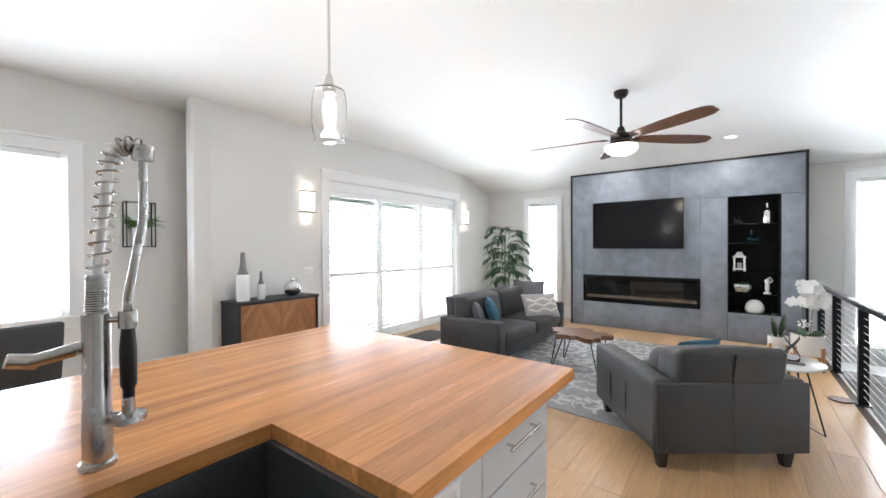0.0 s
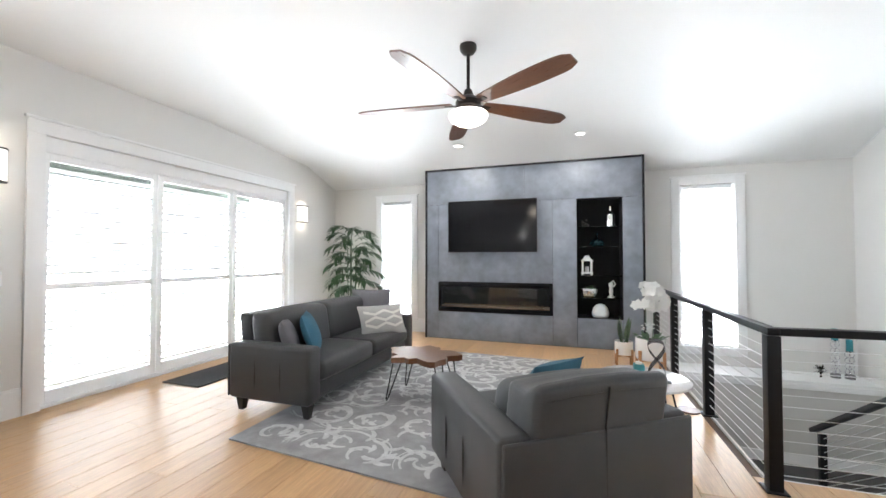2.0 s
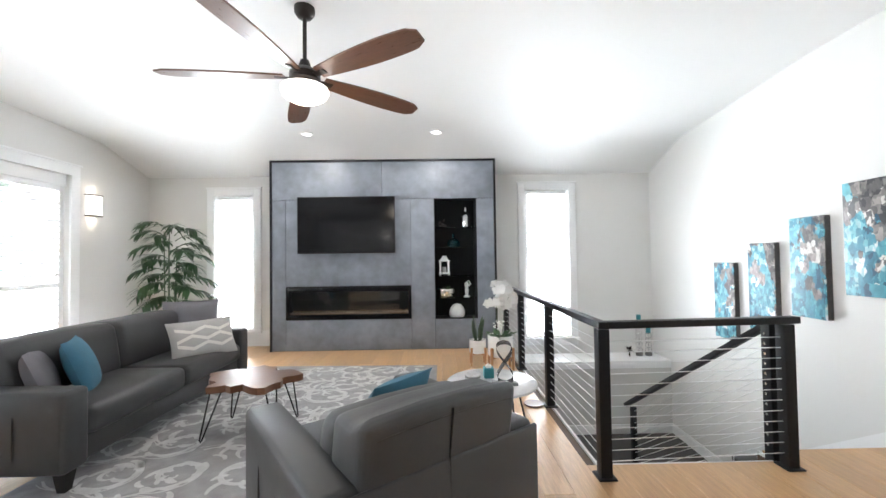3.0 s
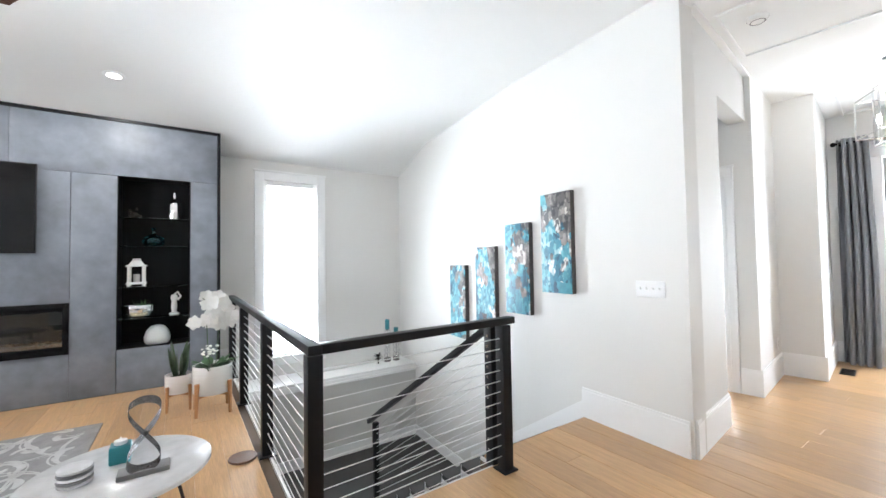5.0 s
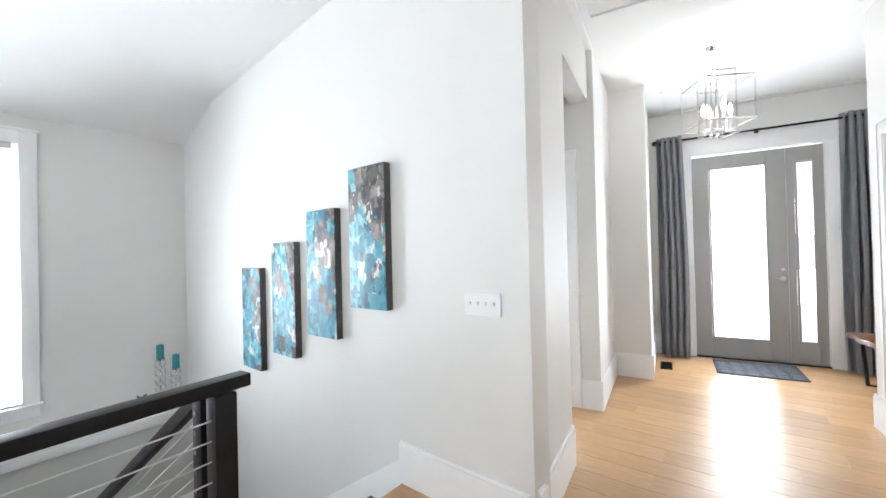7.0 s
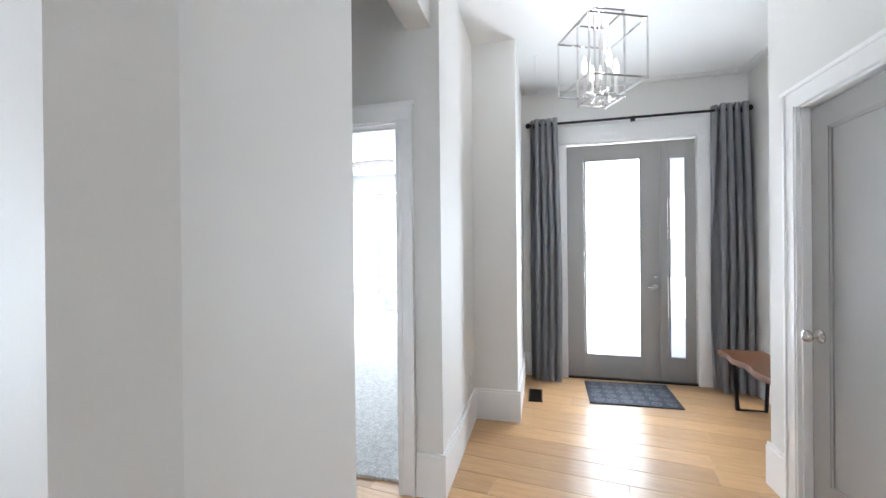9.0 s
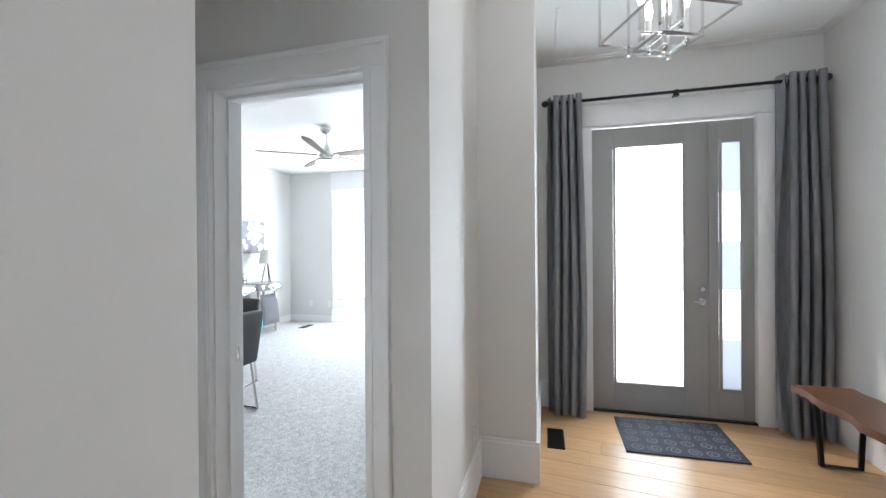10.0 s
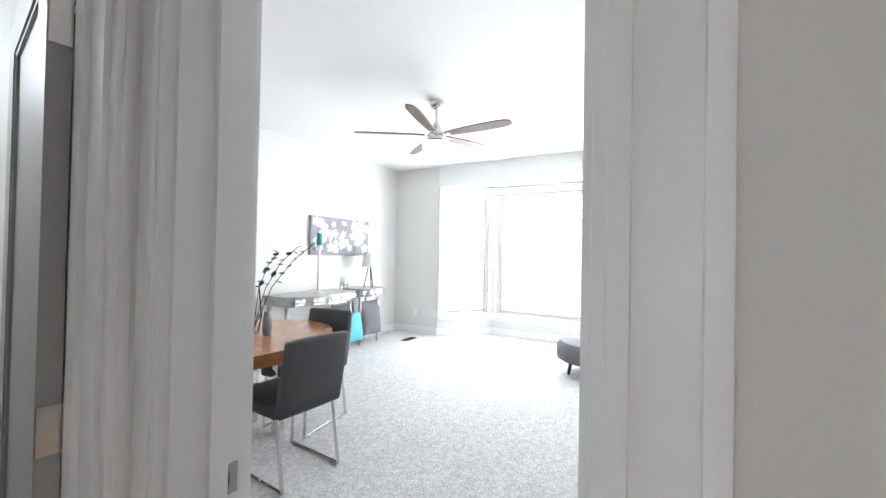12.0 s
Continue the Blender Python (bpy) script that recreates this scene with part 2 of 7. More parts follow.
wall("wall_left", (-4.4, 1.87), (-4.4, 8.0), -0.16, 0, CEIL_Z, "warm white painted wall beside the sliding doors", [(1.70, 4.80, 0, 2.42)])
wall("wall_left_return", (-5.0, 2.02), (-4.4, 1.87), -0.16, 0, CEIL_Z, "warm white painted wall return")
wall("wall_dining", (-5.0, -3.0), (-5.0, 2.10), -0.16, 0, CEIL_Z, "warm white painted dining wall with a window", [(2.3, 4.0, 0.75, 2.4)])
wall("wall_rear", (-4.4, 8.0), (3.56, 8.0), -0.16, -2.4, CEIL_Z, "warm white painted rear wall", [(1.02, 1.64, 0.25, 2.36), (5.92, 6.62, 0.08, 2.4)])
wall("wall_kitchen", (3.2, -3.0), (-5.0, -3.0), -0.16, 0, CEIL_Z, "plain white kitchen wall")
wall("wall_stair", STAIR_B, STAIR_A, -0.16, -2.4, CEIL_Z, "warm white painted stair wall hung with canvases")
V0, V1, UB, VB = -0.045, -0.092, 1.61, 0.955
wall("wall_stair_end", (-0.05, V0), (0.69, V0), -0.14, 0, CEIL_Z, "end of the stair wall beside the entry hall", m=HALL)
wall("wall_vestibule", (0.69, V0 + 0.14), (0.69, VB), -0.16, 0, CEIL_Z, "warm white wall of the small hall", m=HALL)
wall("wall_bathroom_door", (0.69, VB), (UB, VB), -0.115, 0, CEIL_Z, "warm white wall with the bathroom doorway", [(0.11, 0.867, 0, 2.063)], m=HALL)
wall("wall_bedroom_door", (UB, VB + 0.115), (UB, V1), -0.14, 0, CEIL_Z, "warm white wall with the bedroom doorway", [(0.207, 0.923, 0, 2.073)], m=HALL)
wall("wall_pier", (UB + 0.14, V1), (2.645, V1), -0.14, 0, CEIL_Z, "warm white wall beside the entry", m=HALL)
wall("wall_pier_return", (2.645, V1 + 0.14), (2.645, -0.435), -0.12, 0, CEIL_Z, "short wall return beside the curtain", m=HALL)
wall("wall_entry_left", (2.765, -0.435), (3.81, -0.435), -0.12, 0, CEIL_Z, "warm white side wall of the entry", m=HALL)
wall("wall_front_door", (3.81, -0.40), (3.81, -2.52), -0.16, 0, CEIL_Z, "warm white wall round the front door", [(0.48, 1.69, 0, 2.42)], m=HALL)
wall("wall_bench", (3.81, -2.52), (2.15, -2.52), -0.16, 0, CEIL_Z, "warm white wall behind the bench", m=HALL)
wall("wall_closet_return", (2.15, -2.52), (2.15, -1.87), -0.10, 0, CEIL_Z, "short wall return beside the closet", m=HALL)
wall("wall_closet", (2.05, -1.87), (-0.6, -1.87), -0.12, 0, CEIL_Z, "warm white wall with the closet door", [(0.17, 0.95, 0, 2.05)], m=HALL)
wall("wall_closet_end", (-0.6, -1.99), (-0.6, -6.6), -0.12, 0, CEIL_Z, "plain white wall that closes the kitchen", m=HALL)
bm = bmesh.new()
box(bm, 0.69, UB, V0, V0 + 0.14, 2.56, CEIL_Z)
solid("hall_header", bm, WALL, "white header over the hall opening", "wall", HALL, "structure")
# bedroom and bathroom shells
wall("wall_bedroom_art", (1.75, 4.3), (6.85, 4.3), -0.14, 0, CEIL_Z, "pale wall of the bedroom", m=HALL)
wall("wall_bedroom_side", (1.75, VB + 0.115), (1.75, 4.3), -0.10, 0, CEIL_Z, "pale wall of the bedroom", m=HALL)
wall("wall_bedroom_right", (7.9, 0.08), (1.75, 0.08), 0.02, 0, CEIL_Z, "pale wall of the bedroom", m=HALL)
wall("wall_bathroom_left", (0.66, VB + 0.115), (0.66, 3.1), -0.12, 0, CEIL_Z, "pale bathroom wall", m=HALL)
wall("wall_bathroom_back", (0.66, 3.1), (1.66, 3.1), -0.12, 0, CEIL_Z, "pale bathroom wall", m=HALL)

bm = bmesh.new()
box(bm, -5.2, 1.12, -3.2, 8.2, -0.3, -0.02)
box(bm, 1.12, 2.26, -3.2, 4.33, -0.3, -0.02)
box(bm, 2.26, 3.42, -3.2, 4.47, -0.3, -0.02)
box(bm, 3.42, 8.2, 1.0, 4.33, -0.3, -0.02)
box(bm, 3.6, 8.2, 4.33, 5.2, -0.3, -0.02)
solid("floor", bm, GAP, "natural oak plank floor", "floor", kind="structure")
bm = bmesh.new()
prism(bm, CEIL_PROFILE + [(8.3, CEIL_Z + 0.2), (-3.3, CEIL_Z + 0.2)], -5.2, 3.9)
bm.transform(Matrix(((0, 0, 1, 0), (1, 0, 0, 0), (0, 1, 0, 0), (0, 0, 0, 1))))
solid("ceiling", bm, CEIL, "white painted ceiling sloping down to the rear wall", "ceiling", kind="structure")
bm = bmesh.new()
box(bm, -0.045, 4.0, -2.7, 0.09, HALL_Z, HALL_Z + 0.25)
box(bm, 0.55, 1.76, 0.09, 3.25, HALL_Z, HALL_Z + 0.25)
solid("ceiling_hall", bm, CEIL, "flat white painted entry ceiling", "ceiling", HALL, "structure")
bm = bmesh.new()
box(bm, 1.75, 6.85, 0.08, 4.3, 2.84, 2.87)
solid("ceiling_bedroom", bm, CEIL, "flat white bedroom ceiling", "ceiling", HALL, "structure")
bm = bmesh.new()
box(bm, 1.69, 8.0, 0.085, 4.4, -0.02, 0.015)
solid("bedroom_carpet", bm, CARPET, "pale grey shag carpet", "carpet", HALL, "structure")
# backdrops of bright haze outside
for nm, m4, sx, sz in (("backdrop_slider", pose(-6.4, 5.1, 1.4, 90, 0, 90), 9, 7), ("backdrop_rear", pose(0, 9.8, 1.0, 90, 0, 0), 14, 8), ("backdrop_dining", pose(-6.4, -0.2, 1.4, 90, 0, 90), 6, 7),
                       ("backdrop_front", HALL @ pose(5.6, -2.6, 1.4, 90, 0, 90), 4.9, 7), ("backdrop_bay", HALL @ pose(9.6, 1.6, 1.4, 90, 0, 90), 9, 7)):
    bm = bmesh.new()
    bmesh.ops.create_grid(bm, x_segments=1, y_segments=1, size=0.5, matrix=Matrix.Diagonal((sx, sz, 1, 1)))
    solid(nm, bm, OUTSIDE, "bright overexposed daylight outside", "backdrop", m4, "structure")

DECK = mat("weathered_grey_deck", (0.16, 0.15, 0.14), 0.8, scale=5, var=0.3, fine=60, bump=0.2)
PORCH = mat("grey_green_porch_paint", (0.10, 0.12, 0.10), 0.7, scale=4, var=0.25, fine=50, bump=0.1)
for k in range(11):
    bm = bmesh.new()
    box(bm, -6.2 + k * 0.148, -6.06 + k * 0.148, 2.6, 7.6, -0.09, -0.05, 0.004)
    board = solid("deck_board", bm, DECK, "weathered grey porch deck board outside", "deck", kind="structure")
bm = bmesh.new()
box(bm, -6.25, -4.58, 2.6, 7.6, 2.62, 2.70)
box(bm, -6.25, -6.13, 2.6, 7.6, 2.38, 2.62)
solid("porch_roof", bm, PORCH, "shaded porch roof edge outside the sliding doors", "roof", kind="structure")

TEAL = mat("teal_blue_fabric", (0.032, 0.115, 0.175), 0.85, scale=12, var=0.15, fine=300, bump=0.3)
GREYFAB = mat("grey_woven_fabric", (0.16, 0.155, 0.17), 0.9, scale=12, var=0.15, fine=320, bump=0.3)
PALEFAB = mat("pale_grey_pillow_fabric", (0.42, 0.41, 0.40), 0.9, scale=10, var=0.1, fine=300, bump=0.3)
CREAMFAB = mat("cream_chevron_fabric", (0.70, 0.68, 0.64), 0.9, scale=10, var=0.06, fine=300, bump=0.3)
MARBLE = mat("white_veined_marble", (0.66, 0.66, 0.67), 0.2, scale=3.5, var=0.14, fine=22, bump=0.0)
WHITEGLAZE = mat("white_glazed_ceramic", (0.80, 0.80, 0.79), 0.18, scale=4, var=0.02, bump=0.0)
GREYGLAZE = mat("matt_grey_ceramic", (0.20, 0.20, 0.20), 0.55, scale=6, var=0.1, bump=0.05)
SILVER = mat("silvered_glass", (0.75, 0.75, 0.76), 0.12, 1.0, scale=7, var=0.12, bump=0.04)
HONEY = mat("honey_acacia_veneer", (0.30, 0.125, 0.042), 0.4, scale=4, var=0.3, fine=26, bump=0.03, spread=(14, 14, 2), random=0.25)
LEGWOOD = mat("warm_beech_wood", (0.40, 0.20, 0.085), 0.4, scale=5, var=0.2, fine=24, spread=(8, 8, 1))
LEAF = mat("deep_green_leaf", (0.045, 0.105, 0.04), 0.4, scale=6, var=0.35, fine=40, bump=0.05)
LEAF2 = mat("grey_green_leaf", (0.06, 0.10, 0.055), 0.45, scale=6, var=0.35, fine=40, bump=0.05)
PETAL = mat("white_petal", (0.82, 0.82, 0.80), 0.55, scale=8, var=0.04, bump=0.02)
SOIL = mat("dark_moss_soil", (0.04, 0.035, 0.025), 0.95, scale=20, var=0.4, bump=0.4)
TEALGLASS = glass("teal_glass", (0.05, 0.35, 0.42), 0.05)
TEALWAX = mat("teal_wax", (0.03, 0.22, 0.26), 0.5, scale=6, var=0.06, bump=0.01)
NICHE = mat("black_niche_lining", (0.006, 0.006, 0.007), 0.6, scale=4, var=0.15, bump=0.02, spec=0.15)
FANWOOD = mat("reddish_walnut_fan_blade", (0.11, 0.042, 0.020), 0.3, scale=4, var=0.35, fine=26, bump=0.02, spread=(3, 22, 22), coat=0.5)
BRONZE = mat("dark_bronze_metal", (0.03, 0.025, 0.022), 0.35, 0.7, scale=8, var=0.1, bump=0.01)
COPPER = mat("copper_trim", (0.55, 0.25, 0.12), 0.25, 1.0, scale=8, var=0.1, bump=0.01)
FAUCET = mat("brushed_faucet_steel", (0.40, 0.395, 0.385), 0.26, 1.0, scale=20, var=0.08, bump=0.02)
SINK = mat("dark_gunmetal_sink", (0.10, 0.105, 0.11), 0.35, 0.6, scale=3, var=0.15, fine=60, bump=0.02)
EMBER = mat("bronze_firebed", (0.10, 0.065, 0.035), 0.6, scale=12, var=0.5, bump=0.2)

BLIND = bpy.data.materials.new("translucent_white_louver")
BLIND.use_nodes = True
_n, _l = BLIND.node_tree.nodes, BLIND.node_tree.links
_t = _n.new("ShaderNodeBsdfTranslucent")
_t.inputs[0].default_value = (0.9, 0.9, 0.9, 1)
_mx = _n.new("ShaderNodeMixShader")
_mx.inputs[0].default_value = 0.55
_n["Principled BSDF"].inputs["Base Color"].default_value = (0.85, 0.85, 0.85, 1)
_l.new(_n["Principled BSDF"].outputs[0], _mx.inputs[1])
_l.new(_t.outputs[0], _mx.inputs[2])
_l.new(_mx.outputs[0], _n["Material Output"].inputs[0])


SHUTTER = BLIND.copy()
SHUTTER.name = "white_shutter_paint"
SHUTTER.node_tree.nodes["Mix Shader"].inputs[0].default_value = 0.10


# ---- windows, doors and trim of the living room ----
def window(name, m, w, z0, z1, label, casing=0.11, louvers=True, floor_sill=False):
    """A window in local x (along the wall) and z, room side at -y, its opening w wide."""
    t = thing(name, label, "window", m, "structure")
    bm = bmesh.new()
    box(bm, -w / 2 - casing, -w / 2, -0.025, 0, z0 - 0.02, z1 + casing, 0.004)
    part("casing", bm, TRIM, t)
    bm = bmesh.new()
    box(bm, w / 2, w / 2 + casing, -0.025, 0, z0 - 0.02, z1 + casing, 0.004)
    part("casing", bm, TRIM, t)
    bm = bmesh.new()
    box(bm, -w / 2, w / 2, -0.025, 0, z1, z1 + casing, 0.004)
    box(bm, -w / 2 - casing - 0.015, w / 2 + casing + 0.015, -0.035, 0, z1 + casing, z1 + casing + 0.025, 0.004)
    part("head_casing", bm, TRIM, t)
    bm = bmesh.new()
    box(bm, -w / 2 - casing - 0.02, w / 2 + casing + 0.02, -0.06, 0.10, z0 - 0.05, z0 - 0.02, 0.005)
    box(bm, -w / 2 - casing, w / 2 + casing, -0.02, 0, z0 - 0.14, z0 - 0.05, 0.003)
    part("window_sill", bm, TRIM, t)
    bm = bmesh.new()
    for a, b in ((-w / 2, -w / 2 + 0.045), (w / 2 - 0.045, w / 2)):
        box(bm, a, b, 0.001, 0.12, z0 - 0.02, z1)
    box(bm, -w / 2 + 0.045, w / 2 - 0.045, 0.07, 0.12, z0 - 0.02, z0 + 0.04)
    box(bm, -w / 2 + 0.045, w / 2 - 0.045, 0.07, 0.12, z1 - 0.045, z1)
    part("window_frame", bm, BLIND, t)
    bm = bmesh.new()
    box(bm, -w / 2 + 0.045, w / 2 - 0.045, 0.092, 0.098, z0 + 0.04, z1 - 0.045)
    pane = part("pane", bm, CLEAR, t)
    pane.visible_shadow = False
    if louvers:
        bm = bmesh.new()
        box(bm, -w / 2 + 0.046, w / 2 - 0.046, 0.012, 0.062, z1 - 0.06, z1 - 0.005, 0.004)
        rail = part("blind_headrail", bm, TRIM, t)
        n = int((z1 - z0 - 0.1) / 0.062)
        bm = bmesh.new()
        box(bm, -w / 2 + 0.047, w / 2 - 0.047, -0.027, 0.027, -0.0012, 0.0012)
        me = mesh_of("slat", bm, BLIND)
        for i in range(n):
            s = new("slat", me)
            s.parent = t
            s.matrix_local = pose(0, 0.038, z0 + 0.02 + i * 0.062, -20, 0, 0)
    return t


window("window_1", pose(-3.07, 8.0, 0), 0.62, 0.25, 2.36, "tall narrow white-framed window with white blinds")
window("window_2", pose(1.87, 8.0, 0), 0.70, 0.08, 2.40, "tall white-framed window with white blinds above the stairwell")
window("window_3", pose(-5.0, 0.15, 0, 0, 0, 90), 1.70, 0.85, 2.40, "wide white-framed dining window with white blinds")

# sliding glass doors with white louvered shutters
t = thing("sliding_door", "white sliding glass patio doors with white louvered shutters", "door", pose(-4.4, 0, 0, 0, 0, 0), "structure")
for y0, y1, z0, z1 in ((3.45, 3.57, 0, 2.42), (6.67, 6.79, 0, 2.42)):
    bm = bmesh.new()
    box(bm, 0, 0.028, y0, y1, z0, z1, 0.004)
    part("casing", bm, TRIM, t)
bm = bmesh.new()
box(bm, 0, 0.028, 3.45, 6.79, 2.42, 2.54, 0.004)
box(bm, 0, 0.04, 3.43, 6.81, 2.54, 2.565, 0.004)
part("head_casing", bm, TRIM, t)
bm = bmesh.new()
box(bm, -0.155, -0.01, 3.57, 6.67, 0, 0.03, 0.004)
part("threshold", bm, TRIM, t)
bm = bmesh.new()
box(bm, -0.12, -0.03, 3.575, 6.665, 2.28, 2.418)
part("valance", bm, TRIM, t)
slat_bm = bmesh.new()
box(slat_bm, -0.03, 0.03, -0.46, 0.46, -0.0016, 0.0016)
slat_me = mesh_of("louver", slat_bm, SHUTTER)
for i, yc in enumerate((4.09, 5.12, 6.15)):
    bm = bmesh.new()
    a, b = yc - 0.51, yc + 0.51
    box(bm, -0.085, -0.05, a, a + 0.055, 0.03, 2.28, 0.003)
    box(bm, -0.085, -0.05, b - 0.055, b, 0.03, 2.28, 0.003)
    box(bm, -0.085, -0.05, a + 0.055, b - 0.055, 0.03, 0.14, 0.003)
    box(bm, -0.085, -0.05, a + 0.055, b - 0.055, 2.21, 2.28, 0.003)
    box(bm, -0.085, -0.05, a + 0.055, b - 0.055, 1.04, 1.10, 0.003)
    sh = part("shutter_panel", bm, SHUTTER, t)
    for k in range(28):
        z = 0.175 + k * 0.0725
        if abs(z - 1.07) < 0.05:
            continue
        s = new("louver", slat_me)
        s.parent = sh
        s.matrix_local = pose(-0.067, yc, z, 0, -30, 0)
    bm = bmesh.new()
    box(bm, -0.125, -0.119, a + 0.03, b - 0.03, 0.06, 2.26)
    pane = part("pane", bm, CLEAR, t)
    pane.visible_shadow = False

# baseboards
bb = thing("baseboard", "tall white painted baseboards", "trim", kind="structure")


def baseboard(a, b, m=I4, h=0.24, side=1):
    """A board from a to b, standing to the right of that way."""
    a, b = Vector((*a, 0)), Vector((*b, 0))
    bm = bmesh.new()
    box(bm, 0, (b - a).length, -0.018 * side, 0, 0, h - 0.02)
    box(bm, 0, (b - a).length, -0.012 * side, 0, h - 0.02, h)
    ob = part("board", bm, TRIM, bb)
    ob.matrix_local = m @ Matrix.Translation(a) @ Matrix.Rotation(math.atan2(b.y - a.y, b.x - a.x), 4, "Z")


baseboard((-4.4, 1.87), (-4.4, 3.45))
baseboard((-4.4, 6.79), (-4.4, 8.0))
baseboard((-5.0, -3.0), (-5.0, 2.02))
baseboard((-5.0, 2.02), (-4.4, 1.87))
baseboard((-4.38, 8.0), (-2.35, 8.0))
baseboard((0.99, 8.0), (1.12, 8.0))
baseboard((stair_x(4.49), 4.49), (stair_x(3.66), 3.66), h=0.235)
baseboard((-0.07, V0), (0.69, V0), HALL)
baseboard((0.69, V0), (0.69, VB), HALL)
baseboard((UB, 0.056), (UB, V1 - 0.018), HALL)
baseboard((UB, V1), (2.645, V1), HALL)
baseboard((2.645, V1 - 0.018), (2.645, -0.455), HALL)
baseboard((2.645, -0.435), (3.81, -0.435), HALL)
baseboard((3.81, -0.455), (3.81, -0.77), HALL)
baseboard((3.81, -2.24), (3.81, -2.5), HALL)
baseboard((3.81, -2.52), (2.15, -2.52), HALL)
baseboard((2.15, -2.52), (2.15, -1.89), HALL)
baseboard((2.168, -1.87), (1.98, -1.87), HALL)


# ---- fireplace wall ----
fp = thing("fireplace_wall", "blue-grey concrete panel fireplace wall with black metal edge trim", "fireplace", pose(0, 0, 0))
bm = bmesh.new()
box(bm, -2.31, -2.10, 7.592, 7.998, 0, 2.78)
box(bm, -2.10, -0.27, 7.592, 7.998, 0.935, 2.78)
box(bm, -2.10, -0.27, 7.592, 7.998, 0, 0.455)
box(bm, -2.10, -0.27, 7.80, 7.998, 0.455, 0.935)
box(bm, -0.27, 0.085, 7.592, 7.998, 0, 2.78)
box(bm, 0.085, 0.70, 7.592, 7.998, 2.235, 2.78)
box(bm, 0.085, 0.70, 7.592, 7.998, 0, 0.44)
box(bm, 0.085, 0.70, 7.94, 7.998, 0.44, 2.235)
box(bm, 0.70, 0.97, 7.592, 7.998, 0, 2.78)
part("core", bm, NICHE, fp, "black lining of the firebox and niche")
for x0, x1, z0, z1 in ((-2.305, -0.69, 2.215, 2.775), (-0.69, 0.965, 2.215, 2.775), (-2.305, -2.10, 0.005, 2.215), (-2.10, -0.27, 0.94, 2.215), (-2.10, -0.27, 0.005, 0.45),
                       (-0.27, 0.08, 0.005, 2.215), (0.08, 0.705, 0.005, 0.44), (0.705, 0.965, 0.005, 2.215)):
    bm = bmesh.new()
    box(bm, x0 + 0.002, x1 - 0.002, 7.572, 7.59, z0 + 0.002, z1 - 0.002, 0.0015)
    part("concrete_panel", bm, SLATE, fp)
for x0, x1, z0, z1 in ((-2.335, -2.307, 0, 2.805), (0.967, 0.995, 0, 2.805), (-2.307, 0.967, 2.777, 2.805)):
    bm = bmesh.new()
    box(bm, x0, x1, 7.562, 7.998, z0, z1, 0.002)
    part("edge_trim", bm, BLACK, fp, "black metal edge trim")
f = thing("electric_fireplace", "long black linear electric fireplace set in the wall", "fireplace", pose(-1.185, 7.57, 0.695))
bm = bmesh.new()
for x0, x1, z0, z1 in ((-0.915, -0.87, -0.235, 0.235), (0.87, 0.915, -0.235, 0.235), (-0.87, 0.87, -0.235, -0.165), (-0.87, 0.87, 0.165, 0.235)):
    box(bm, x0, x1, -0.012, 0.02, z0, z1, 0.002)
part("frame", bm, BLACKGLASS, f)
bm = bmesh.new()
box(bm, -0.87, 0.87, 0.02, 0.20, -0.20, -0.14)
for i in range(34):
    a = -0.83 + i * 0.05
    bmesh.ops.create_icosphere(bm, subdivisions=1, radius=random.uniform(0.012, 0.026), matrix=Matrix.Translation((a + random.uniform(-0.02, 0.02), random.uniform(0.05, 0.15), -0.13)))
part("ember_bed", bm, EMBER, f)
bm = bmesh.new()
box(bm, -0.87, 0.87, 0.0, 0.005, -0.165, 0.165)
p = part("glass_front", bm, CLEAR, f)
p.visible_shadow = False

tv = thing("television", "flat black wall-mounted television", "television", pose(-1.2, 7.50, 1.835))
bm = bmesh.new()
box(bm, -0.71, 0.71, 0.0, 0.03, -0.415, 0.415, 0.004)
part("bezel", bm, BLACK, tv)
bm = bmesh.new()
box(bm, -0.70, 0.70, -0.002, 0.0, -0.395, 0.405)
part("screen", bm, BLACKGLASS, tv)
bm = bmesh.new()
box(bm, -0.25, 0.25, 0.03, 0.073, -0.2, 0.2)
part("wall_mount", bm, BLACK, tv)

# niche shelves and their things
SHELF_Z = (0.74, 1.07, 1.50, 1.80)
for z in SHELF_Z:
    bm = bmesh.new()
    box(bm, 0.087, 0.698, 7.61, 7.935, z - 0.01, z, 0.001)
    solid("glass_shelf", bm, glass("shelf_glass", (0.75, 0.92, 0.90)) if z == SHELF_Z[0] else bpy.data.materials["shelf_glass"], "clear greenish glass shelf in the black niche", "shelf", group="glass shelves in the niche")


def lathe_thing(name, profile, material, label, category, at, seg=28, squash=1.0, group=""):
    bm = bmesh.new()
    lathe(bm, profile, seg=seg)
    for v in bm.verts:
        v.co.y *= squash
    return solid(name, bm, material, label, category, Matrix.Translation(at), group=group)


